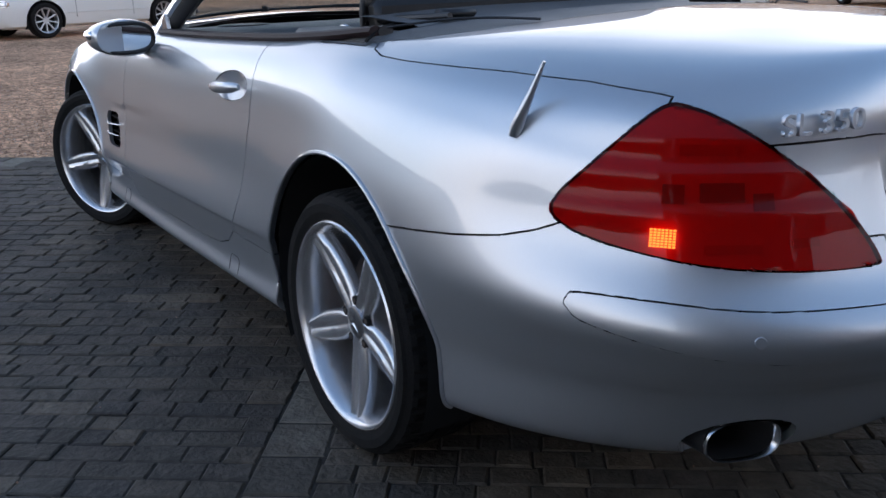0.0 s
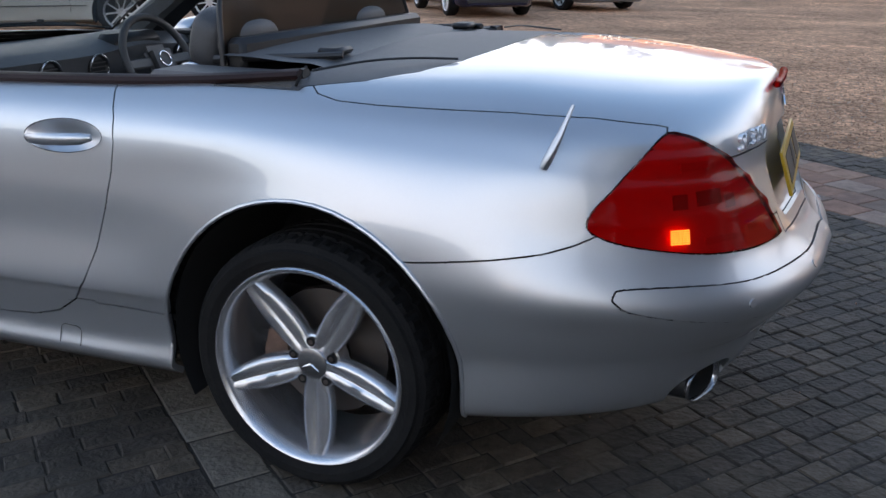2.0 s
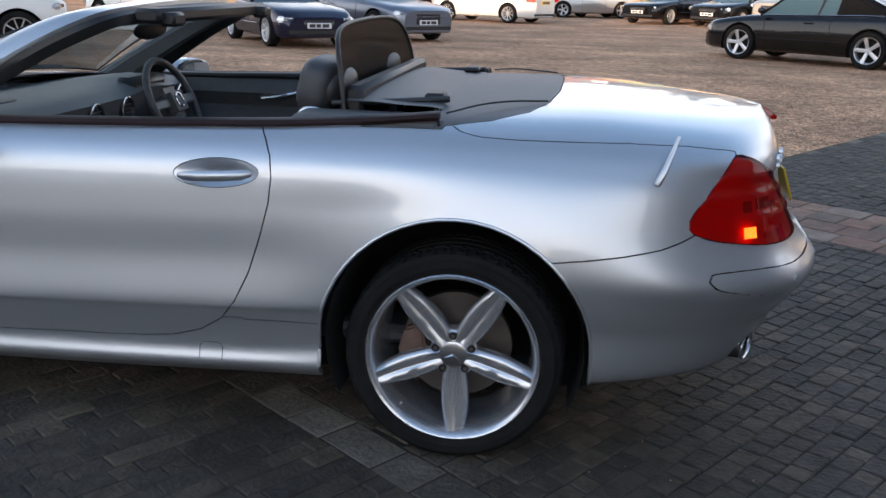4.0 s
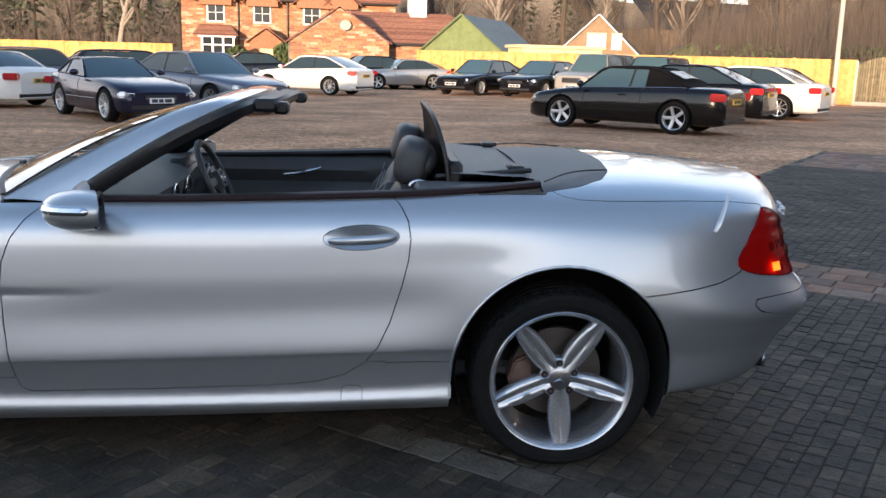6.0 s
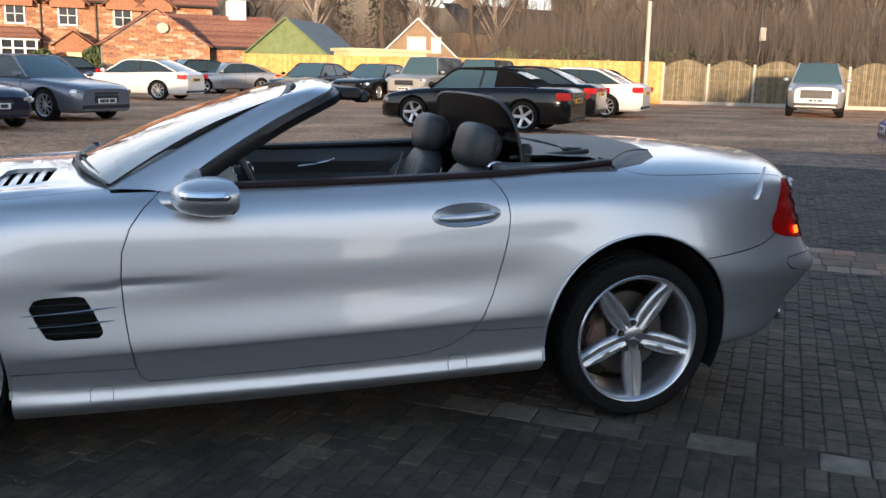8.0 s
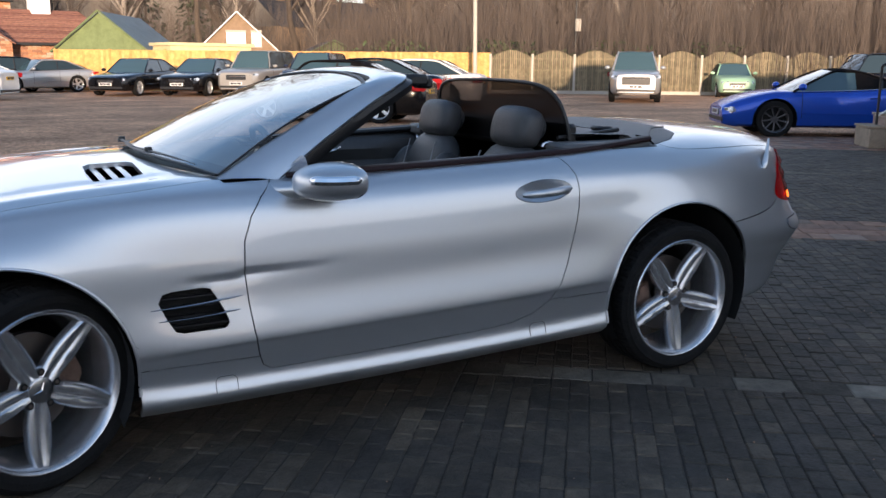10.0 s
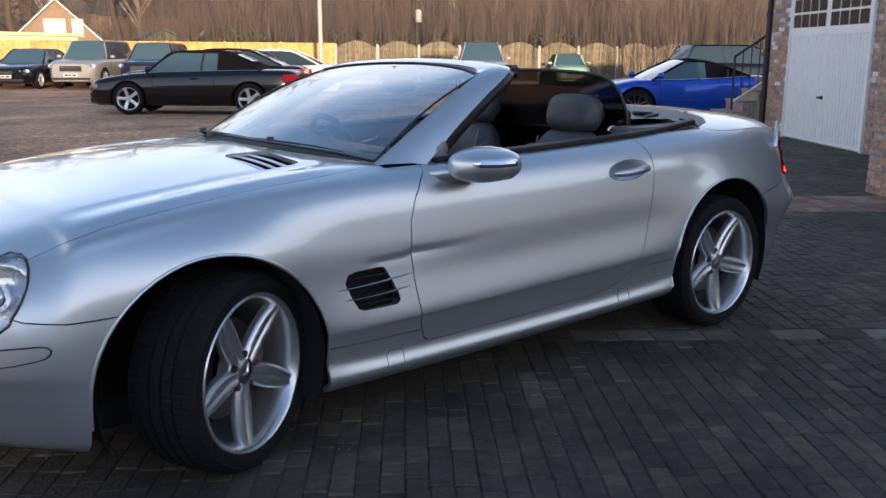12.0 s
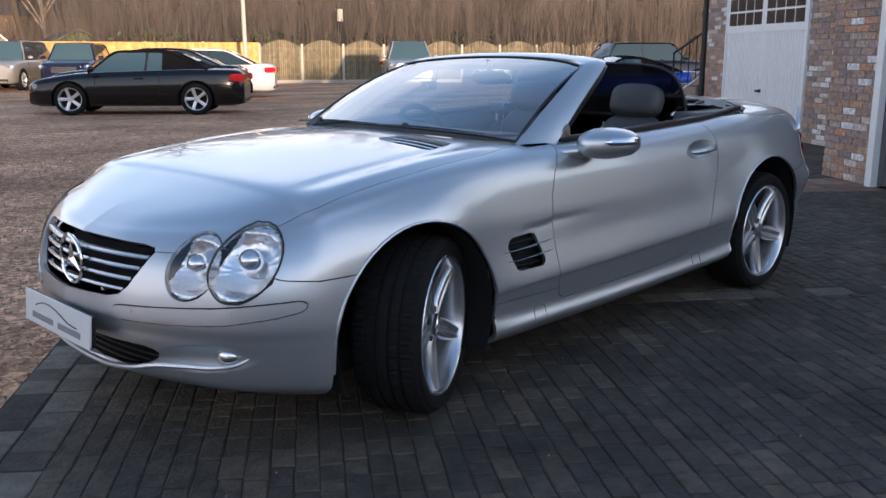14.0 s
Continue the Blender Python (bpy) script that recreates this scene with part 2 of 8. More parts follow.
M_SHIELD = glass("windscreen_glass", (0.86, 0.94, 0.93), clear=0.84, gloss=(0.24, 0.95))
M_GLASSCLEAR = glass("lamp_lens_clear", (1, 1, 1), clear=0.95, gloss=(0.08, 0.8))
M_MESHDARK = glass("deflector_mesh", (0.06, 0.053, 0.053), clear=0.9, rough=0.3, gloss=(0.02, 0.15))
M_CALIPER = mat("rusty_caliper", (0.17, 0.105, 0.08), rough=0.6, metal=0.3, noise_scale=25, vary=0.4)
M_DISC = mat("brake_disc_steel", (0.11, 0.105, 0.10), rough=0.45, metal=0.8, noise_scale=30, vary=0.3, color2=(0.13, 0.10, 0.085))


M_REDLENS = glass("red_lamp_lens", (0.66, 0.036, 0.032), clear=1.0, rough=0.03, gloss=(0.02, 0.16))
M_LAMPBACK = mat("lamp_reflector_pale", (0.80, 0.62, 0.58), rough=0.6, noise_scale=6, vary=0.06)
M_LAMPRIB = mat("lamp_ribbed_cell", (0.66, 0.48, 0.45), rough=0.4)
M_LAMPDARK = mat("lamp_dark_segment", (0.36, 0.22, 0.20), rough=0.5)
M_LAMPLIT = mat("lit_tail_bulb", (0.9, 0.25, 0.05), emit=(1.0, 0.20, 0.02), power=0.55)
M_MIRROR = mat("mirror_glass", (0.85, 0.87, 0.88), rough=0.02, metal=1.0)
M_PLATE_Y = mat("yellow_plate", (0.62, 0.36, 0.02), rough=0.35, noise_scale=20, vary=0.08)
M_PLATE_W = mat("white_plate", (0.75, 0.75, 0.74), rough=0.35, noise_scale=20, vary=0.05)
M_INK = mat("dark_print", (0.03, 0.03, 0.035), rough=0.5)
M_STITCH = mat("grey_seam_thread", (0.25, 0.26, 0.28), rough=0.6)
M_WOODTRIM = mat("dark_reddish_belt_seal", (0.022, 0.010, 0.010), rough=0.55, spec=0.2, noise_scale=30, vary=.2)
M_PILLAR_IN = mat("grey_pillar_lining", (0.13, 0.135, 0.14), rough=0.7, noise_scale=40, vary=0.1)


# ---- ground: gravel yard and block paving ----
A_AX, B_AX = Vector((.6, .8, 0)), Vector((-.8, .6, 0))        # the paving's courses run along A; B crosses them


def ab(a, b, z=0.0):
    return A_AX * a + B_AX * b + Vector((0, 0, z))


def palette(name, colors, rough=0.8, per_object=True, noise_scale=8.0, bump=0.4, bump_scale=60.0, vary=0.35, spec=0.3, stain=0.0):
    """A material whose pieces take one of several colours each."""
    m = mat(name, colors[0], rough=rough, bump=bump, bump_scale=bump_scale)
    nt = m.node_tree
    p = nt.nodes["Principled BSDF"]
    p.inputs["Specular IOR Level"].default_value = spec
    src = nt.nodes.new("ShaderNodeObjectInfo") if per_object else nt.nodes.new("ShaderNodeNewGeometry")
    out = src.outputs["Random"] if per_object else src.outputs["Random Per Island"]
    ramp = nt.nodes.new("ShaderNodeValToRGB")
    ramp.color_ramp.interpolation = "CONSTANT"
    els = ramp.color_ramp.elements
    while len(els) > 1:
        els.remove(els[-1])
    els[0].position, els[0].color = 0, (*colors[0], 1)
    for i, c in enumerate(colors[1:], 1):
        els.new(i / len(colors)).color = (*c, 1)
    nt.links.new(out, ramp.inputs["Fac"])
    n = nt.nodes.new("ShaderNodeTexNoise")
    n.inputs["Scale"].default_value = noise_scale
    n.inputs["Detail"].default_value = 8
    n.inputs["Roughness"].default_value = 0.7
    geo = nt.nodes.new("ShaderNodeNewGeometry")
    nt.links.new(geo.outputs["Position"], n.inputs["Vector"])
    mr = nt.nodes.new("ShaderNodeMapRange")
    mr.inputs["From Min"].default_value, mr.inputs["From Max"].default_value = 0.3, 0.7
    mr.inputs["To Min"].default_value, mr.inputs["To Max"].default_value = 1 - vary, 1 + vary
    nt.links.new(n.outputs["Fac"], mr.inputs["Value"])
    hs = nt.nodes.new("ShaderNodeHueSaturation")
    nt.links.new(ramp.outputs["Color"], hs.inputs["Color"])
    nt.links.new(mr.outputs["Result"], hs.inputs["Value"])
    if stain:                                     # broad stains that run over many pieces
        n2 = nt.nodes.new("ShaderNodeTexNoise")
        n2.inputs["Scale"].default_value = 1.7
        n2.inputs["Detail"].default_value = 7
        ms = nt.nodes.new("ShaderNodeMapRange")
        ms.inputs["From Min"].default_value, ms.inputs["From Max"].default_value = 0.35, 0.65
        ms.inputs["To Min"].default_value, ms.inputs["To Max"].default_value = 1 - stain, 1 + stain
        nt.links.new(n2.outputs["Fac"], ms.inputs["Value"])
        both = nt.nodes.new("ShaderNodeMath")
        both.operation = "MULTIPLY"
        nt.links.new(mr.outputs["Result"], both.inputs[0])
        nt.links.new(ms.outputs["Result"], both.inputs[1])
        nt.links.new(both.outputs["Value"], hs.inputs["Value"])
    nt.links.new(hs.outputs["Color"], p.inputs["Base Color"])
    for l in list(nt.links):
        if l.to_node.type == "TEX_NOISE" and l.from_node.type == "TEX_COORD":
            nt.links.remove(l)
    for nd in nt.nodes:
        if nd.type == "TEX_NOISE" and not nd.inputs["Vector"].is_linked:
            nt.links.new(geo.outputs["Position"], nd.inputs["Vector"])
    return m




def gravel_material():
    """Compacted red-brown stones: single stones, damp patches and paler wheel tracks."""
    m = mat("compacted_gravel", (0.40, 0.21, 0.122), rough=0.95, noise_scale=5, bump=1.0, bump_scale=45, color2=(0.58, 0.34, 0.205))
    nt = m.node_tree
    p = nt.nodes["Principled BSDF"]
    p.inputs["Specular IOR Level"].default_value = 0.2
    src = nt.nodes["Texture Coordinate"].outputs["Object"]
    col = p.inputs["Base Color"].links[0].from_socket

    def shade(out, lo, hi, to_lo, to_hi):
        mr = nt.nodes.new("ShaderNodeMapRange")
        for k, v in (("From Min", lo), ("From Max", hi), ("To Min", to_lo), ("To Max", to_hi)):
            mr.inputs[k].default_value = v
        nt.links.new(out, mr.inputs["Value"])
        return mr.outputs["Result"]
    values = []
    for scale, lo, hi in ((38, .50, 1.55), (13, .72, 1.28)):
        v = nt.nodes.new("ShaderNodeTexVoronoi")
        v.inputs["Scale"].default_value = scale
        nt.links.new(src, v.inputs["Vector"])
        sep = nt.nodes.new("ShaderNodeSeparateColor")
        nt.links.new(v.outputs["Color"], sep.inputs["Color"])
        values.append(shade(sep.outputs["Red"], 0, 1, lo, hi))
    turn = nt.nodes.new("ShaderNodeMapping")
    turn.inputs["Rotation"].default_value = (0, 0, radians(35))
    turn.inputs["Scale"].default_value = (.25, 1.6, 1)
    nt.links.new(src, turn.inputs["Vector"])
    for vec, scale, lo, hi in ((src, .5, .74, 1.24), (turn.outputs["Vector"], .55, .84, 1.18)):
        n = nt.nodes.new("ShaderNodeTexNoise")
        n.inputs["Scale"].default_value = scale
        n.inputs["Detail"].default_value = 6
        nt.links.new(vec, n.inputs["Vector"])
        values.append(shade(n.outputs["Fac"], .35, .65, lo, hi))
    total = values[0]
    for v in values[1:]:
        mul = nt.nodes.new("ShaderNodeMath")
        mul.operation = "MULTIPLY"
        nt.links.new(total, mul.inputs[0])
        nt.links.new(v, mul.inputs[1])
        total = mul.outputs["Value"]
    hs = nt.nodes.new("ShaderNodeHueSaturation")
    nt.links.new(col, hs.inputs["Color"])
    nt.links.new(total, hs.inputs["Value"])
    nt.links.new(hs.outputs["Color"], p.inputs["Base Color"])
    return m


M_GRAVEL = gravel_material()
M_PEBBLE = palette("gravel_stones", [(.34, .20, .13), (.44, .29, .20), (.27, .155, .105), (.50, .37, .28), (.37, .21, .14)], per_object=False, noise_scale=30)
PAVE_COLS = [(0.050, 0.044, 0.036), (0.059, 0.049, 0.039), (0.067, 0.056, 0.043), (0.054, 0.046, 0.036), (0.074, 0.060, 0.045), (0.047, 0.041, 0.035), (0.089, 0.071, 0.052), (0.057, 0.048, 0.039)]
M_PAVER = palette("charcoal_paving_blocks", PAVE_COLS, rough=0.72, spec=0.34, noise_scale=14, bump=0.8, bump_scale=55, vary=.45, stain=.3)
M_PAVER_ISLAND = palette("charcoal_paving_joined", PAVE_COLS, rough=0.72, spec=0.34, per_object=False, noise_scale=14, bump=0.8, bump_scale=55, vary=.45, stain=.3)
M_EDGE_ISLAND = palette("brown_grey_edging_joined", [(.112, .098, .080), (.080, .070, .058), (.150, .132, .108), (.068, .060, .050), (.19, .17, .14)], rough=0.85, spec=.2, per_object=False, noise_scale=12, bump=0.8, stain=.2)
M_RED_PAVER = palette("red_brown_paving", [(.25, .135, .095), (.20, .115, .085), (.29, .17, .12), (.17, .115, .09), (.27, .19, .15)], rough=0.75, per_object=False, noise_scale=9, bump=0.5)
M_JOINT = mat("dark_joint_sand", (0.027, 0.023, 0.019), rough=0.95, noise_scale=20, vary=0.4, bump=.5)

bm = bmesh.new()
bmesh.ops.create_grid(bm, x_segments=40, y_segments=40, size=300)
for v in bm.verts:
    v.co.z = -.022
ground = tagged(obj("ground", bm, M_GRAVEL), "brown compacted gravel of a car yard", "gravel", kind="structure")

BASES = [((-3.95, -3.11), (8.6, 9.5)), ((-13.5, -1.15), (-3.95, 9.5))]         # paved rectangles in a, b
bm = bmesh.new()
for (a0, b0), (a1, b1) in BASES:
    vs = [bm.verts.new(ab(a, b, -.006)) for a, b in ((a0, b0), (a1, b0), (a1, b1), (a0, b1))]
    lo = [bm.verts.new(ab(a, b, -.06)) for a, b in ((a0, b0), (a1, b0), (a1, b1), (a0, b1))]
    bm.faces.new(vs)
    for i in range(4):
        bm.faces.new((vs[i], lo[i], lo[(i + 1) % 4], vs[(i + 1) % 4]))
bmesh.ops.recalc_face_normals(bm, faces=bm.faces[:])
paving = tagged(obj("paving", bm, M_JOINT, smooth=0), "dark charcoal block paving with sandy joints", "paving", kind="structure")


def block_mesh(la, lb, chamfer=.005, h=.03, worn=None):
    """Corners of one paving block, middle at the origin; top at 0; worn: random numbers for its tumbled corners."""
    x, y, c = la / 2, lb / 2, chamfer
    v = [(-x + c, -y + c, 0), (x - c, -y + c, 0), (x - c, y - c, 0), (-x + c, y - c, 0), (-x, -y, -c), (x, -y, -c), (x, y, -c), (-x, y, -c), (-x, -y, -h), (x, -y, -h), (x, y, -h), (-x, y, -h)]
    if worn:
        off = [(worn.uniform(-.004, .0035), worn.uniform(-.003, .0025)) for _ in range(4)]
        v = [(p[0] + off[i % 4][0] * (1 if i < 4 else .8), p[1] + off[i % 4][1] * (1 if i < 4 else .8), p[2] - (worn.uniform(0, .002) if i < 4 else 0)) for i, p in enumerate(v)]
    f = [(0, 1, 2, 3), (0, 4, 5, 1), (1, 5, 6, 2), (2, 6, 7, 3), (3, 7, 4, 0), (4, 8, 9, 5), (5, 9, 10, 6), (6, 10, 11, 7), (7, 11, 8, 4)]
    return v, f


def courses(a0, a1, b0, b1, width, lengths, seed, gap=.003):
    rnd = random.Random(seed)
    out = []
    nb = max(1, round((b1 - b0) / width))
    w = (b1 - b0) / nb
    for i in range(nb):
        b = b0 + w * (i + .5)
        a = a0 - rnd.random() * lengths[0] * .8
        while a < a1:
            l = rnd.choice(lengths)
            s, e = max(a, a0), min(a + l, a1)
            if e - s > .035:
                out.append(((s + e) / 2, b, e - s - gap, w - gap, rnd.uniform(-.003, .003), rnd.uniform(-.8, .8)))
            a += l
    return out


def rows_along_b(a0, a1, b0, b1, width, lengths, seed, gap=.005):
    return [(b, a, l, w, z, r) for a, b, l, w, z, r in courses(b0, b1, a0, a1, width, lengths, seed, gap)]


def lay_joined(name, blocks, material):
    verts, faces = [], []
    worn = random.Random(len(blocks))
    for q in blocks:
        a, b, la, lb, dz, rz = q
        v, f = block_mesh(la, lb, worn=worn)
        k = len(verts)
        t = radians(rz)
        for x, y, z in v:
            verts.append(tuple(ab(a + x * math.cos(t) - y * math.sin(t), b + x * math.sin(t) + y * math.cos(t), z + dz)))
        faces += [tuple(i + k for i in g) for g in f]
    me = bpy.data.meshes.new(name)
    me.from_pydata(verts, [], faces)
    me.materials.append(material)
    ob = new(name, me)
    ob.parent = paving
    return ob


LENGTHS = [.085, .10, .115, .13, .13, .15, .18]
EDGE_A = (.765, .925)
near_blocks, far_blocks = [], []
for blk in courses(EDGE_A[1], 8.6, -2.80, 4.2, .078, LENGTHS, 3):
    a, b = blk[0], blk[1]
    (near_blocks if 1.0 < a < 2.3 and -1.75 < b < 1.0 else far_blocks).append(blk)
for box_ab, seed in (((-2.6, EDGE_A[0], -2.80, 4.2), 4), ((-3.95, -3.5, -2.8, 3.6), 5), ((-10.6, -7.14, -1.05, 5.35), 6), ((-7.08, -3.95, -1.05, 5.35), 7), ((-2.6, 8.6, 4.2, 9.4), 8)):
    far_blocks += courses(*box_ab, .078, [.075, .09, .10, .11, .125], seed)
far_blocks += near_blocks[300:]
near_blocks = near_blocks[:300]
BLOCK_SHARED = {}


def edge_rows():
    rows = []
    for a, b, l, w, z, r in rows_along_b(EDGE_A[0], EDGE_A[1], -2.8, 4.2, .16, [.17, .21, .25, .25], 11):
        rows.append((a, b, w, l, z, r))
    for a, b, l, w, z, r in courses(-3.95, 8.6, -2.955, -2.80, .155, [.14, .17, .21, .21], 12, .007) + courses(-3.95, 8.6, -3.105, -2.955, .15, [.11, .14, .18], 16, .006):
        rows.append((a, b, l, w, z, r))
    for a, b, l, w, z, r in courses(-13.5, -3.95, -1.15, -1.05, .10, [.2, .25], 14, .008) + rows_along_b(-7.14, -7.08, -1.05, 5.3, .06, [.3, .4], 13):
        rows.append((a, b, w, l, z, r) if a < -7.05 and a > -7.2 else (a, b, l, w, z, r))
    return rows


def red_rows():
    return [(a, b, w, l, z, r) for a, b, l, w, z, r in rows_along_b(-3.5, -2.6, -2.8, 4.2, .225, [.16, .2, .25], 15) + rows_along_b(-13.5, -10.6, -1.05, 5.3, .225, [.16, .2, .25], 17)]


# ---- the silver roadster ----
# Skin lines of its near half, from the underside to the middle of the deck. Each runs from the nose round the side to the tail.
SIDE_X = [2.95, 2.56, 2.2, 1.75, 1.2, 0.6, 0.3, 0.0, -0.35]


def skin_line(front, side, back):
    return front + [(x, y, z) for x, (y, z) in zip(SIDE_X, side)] + back


LINES = [
    skin_line([(3.40, 0, .19), (3.36, .30, .19), (3.235, .60, .187), (3.075, .79, .182)],
              [(.845, .18), (.84, .180), (.848, .176), (.848, .178), (.848, .188), (.850, .208), (.853, .220), (.85, .235), (.84, .252)],
              [(-.58, .74, .25), (-.77, .56, .245), (-.85, .32, .24), (-.88, 0, .24)]),
    skin_line([(3.465, 0, .235), (3.425, .32, .233), (3.285, .64, .228), (3.105, .825, .225)],
              [(.88, .225), (.888, .224), (.891, .220), (.891, .222), (.891, .230), (.892, .248), (.892, .258), (.886, .270), (.868, .285)],
              [(-.62, .778, .285), (-.82, .602, .28), (-.93, .345, .275), (-.965, 0, .275)]),
    skin_line([(3.505, 0, .345), (3.455, .33, .345), (3.305, .66, .34), (3.125, .84, .34)],
              [(.89, .34), (.893, .335), (.881, .288), (.881, .284), (.881, .290), (.882, .308), (.884, .335), (.890, .39), (.873, .40)],
              [(-.635, .794, .40), (-.868, .630, .40), (-1.00, .355, .40), (-1.04, 0, .40)]),
    skin_line([(3.515, 0, .44), (3.465, .335, .44), (3.32, .67, .44), (3.135, .85, .44)],
              [(.895, .44), (.91, .44), (.902, .412), (.906, .418), (.906, .434), (.906, .455), (.907, .472), (.914, .50), (.893, .50)],
              [(-.65, .818, .49), (-.918, .652, .48), (-1.055, .362, .475), (-1.105, 0, .475)]),
    skin_line([(3.495, 0, .54), (3.45, .33, .54), (3.31, .665, .54), (3.13, .845, .54)],
              [(.893, .555), (.92, .59), (.885, .55), (.885, .545), (.885, .56), (.886, .582), (.899, .60), (.92, .64), (.902, .60)],
              [(-.66, .834, .57), (-.945, .667, .555), (-1.09, .365, .55), (-1.13, 0, .55)]),
    skin_line([(3.47, 0, .62), (3.425, .315, .62), (3.295, .64, .625), (3.112, .825, .635)],
              [(.878, .66), (.905, .72), (.874, .69), (.873, .69), (.873, .70), (.874, .72), (.88, .735), (.895, .76), (.878, .73)],
              [(-.65, .79, .695), (-.905, .63, .655), (-1.02, .35, .642), (-1.06, 0, .638)]),
    skin_line([(3.43, 0, .675), (3.385, .29, .683), (3.25, .60, .70), (3.078, .785, .72)],
              [(.838, .755), (.85, .815), (.840, .838), (.842, .845), (.843, .852), (.845, .868), (.85, .875), (.848, .885), (.825, .87)],
              [(-.62, .765, .835), (-.85, .62, .80), (-.955, .36, .79), (-.99, 0, .785)]),
    skin_line([(3.385, 0, .703), (3.34, .27, .713), (3.21, .565, .735), (3.05, .735, .765)],
              [(.775, .81), (.775, .868), (.762, .897), (.766, .911), (.770, .923), (.766, .945), (.760, .962), (.755, .965), (.735, .958)],
              [(-.62, .69, .938), (-.815, .59, .915), (-.935, .36, .902), (-.97, 0, .90)]),
    skin_line([(3.34, 0, .728), (3.285, .22, .745), (3.17, .42, .780), (3.055, .53, .815)],
              [(.545, .85), (.545, .90), (.54, .925), (.60, .935), (.62, .94), (.62, .965), (.60, .985), (.55, 1.005), (.52, 1.01)],
              [(-.60, .48, .997), (-.79, .40, .982), (-.905, .24, .978), (-.945, 0, .978)]),
    skin_line([(3.31, 0, .742), (3.24, .01, .768), (3.14, .005, .802), (3.05, 0, .832)],
              [(0, .860), (0, .925), (0, .95), (0, .95), (0, .95), (0, .97), (0, 1.0), (0, 1.032), (0, 1.032)],
              [(-.585, 0, 1.02), (-.75, 0, 1.003), (-.86, 0, .992), (-.925, 0, .985)]),
]
NS, NV = 20, 12                      # steps between the lines' points, and between the lines


def skin_points():
    along = np.array([cat(line, NS) for line in LINES])              # line, s, xyz
    firm = np.clip((2.35 - along[3][:, :1]) / .3, 0, 1) * np.clip((along[3][:, :1] - .1) / .4, 0, 1)
    under = along[2] + (along[3] - along[2]) * (.5 + .24 * firm)     # keeps the crease along the flank crisp
    along = np.insert(along, 3, under, axis=0)
    along = np.concatenate([along, along[-2:-1] * [1, -1, 1]])       # the far half's line, so that the middle is smooth
    rows = np.array([cat(along[:, i], NV)[:-NV] for i in range(along.shape[1])])
    # the groove that runs from the side vent into the door
    x, z = rows[:, :, 0], rows[:, :, 2]
    drop = (.628 + .05 * (1.88 - x)) - z
    fade = np.clip((x - 1.50) / .40, 0, 1) * np.clip((2.10 - x) / .10, 0, 1)
    rows[:, :, 1] -= np.where((drop > 0) & (rows[:, :, 1] > .8), .008 * fade * np.exp(-np.maximum(drop, 0) / .035), 0)
    rows[:, :, 1] = np.maximum(rows[:, :, 1], 0)
    rows[0, :, 1] = rows[-1, :, 1] = 0
    rows[:, -1, 1] = 0
    return rows


def cut_along(bm, poly, ab, closed=True, keep=lambda c: True):
    """Cut the faces along an outline that is given in the plane of two axes, so that every edge of the outline is an edge of the mesh."""
    a, b = ab
    n = len(poly)
    pa = np.array(poly)
    lo0, hi0 = pa.min(0) - .02, pa.max(0) + .02

    def near(f):
        c = f.calc_center_median()
        u, v = c.dot(a), c.dot(b)
        return lo0[0] - .03 < u < hi0[0] + .03 and lo0[1] - .03 < v < hi0[1] + .03 and keep(c)
    pool = set(f for f in bm.faces if near(f))
    for i in range(n if closed else n - 1):
        p, q = np.array(poly[i]), np.array(poly[(i + 1) % n])
        lo, hi = np.minimum(p, q) - 1e-4, np.maximum(p, q) + 1e-4
        geom = []
        d = q - p
        if np.hypot(*d) < 1e-6:
            continue
        for f in pool:
            uv = [(v.co.dot(a), v.co.dot(b)) for v in f.verts]
            us, vs = [w[0] for w in uv], [w[1] for w in uv]
            if max(us) < lo[0] or min(us) > hi[0] or max(vs) < lo[1] or min(vs) > hi[1]:
                continue
            side = [d[0] * (w[1] - p[1]) - d[1] * (w[0] - p[0]) for w in uv]
            if min(side) < 0 < max(side):
                geom.append(f)
        if geom:
            es = {e for f in geom for e in f.edges}
            vs = {v for f in geom for v in f.verts}
            no = a * (-d[1]) + b * d[0]
            r = bmesh.ops.bisect_plane(bm, geom=list(geom) + list(es) + list(vs), plane_co=a * p[0] + b * p[1], plane_no=no.normalized(), dist=1e-5)
            pool = set(f for f in pool if f.is_valid) | set(f for f in r["geom"] if isinstance(f, bmesh.types.BMFace))


X, Y, Z = Vector((1, 0, 0)), Vector((0, 1, 0)), Vector((0, 0, 1))
TAIL_U = Vector((-1, -1, 0)).normalized()                 # across the tail lamp
NOSE_U = Vector((-0.62, 0.785, 0)).normalized()           # across the headlamps


def arch(cx, cz, r, half):
    pts = [(cx + half, 0.0)]
    for k in range(25):
        a = math.pi * k / 24
        pts.append((cx + (r + (half - r) * abs(math.cos(a)) ** 3) * math.cos(a), cz + r * math.sin(a)))
    return pts + [(cx - half, 0.0)]


def ellipse(cu, cz, ru, rz, turn, n=28):
    c, s = math.cos(radians(turn)), math.sin(radians(turn))
    return [(cu + c * ru * math.cos(t) - s * rz * math.sin(t), cz + s * ru * math.cos(t) + c * rz * math.sin(t))
            for t in [2 * math.pi * k / n for k in range(n)]]


def smooth_loop(pts, n=4):
    P = list(pts)
    c = cat([P[-1]] + P + [P[0], P[1]], n)
    return [tuple(p) for p in c[n:-n * 2]] if n > 1 else P


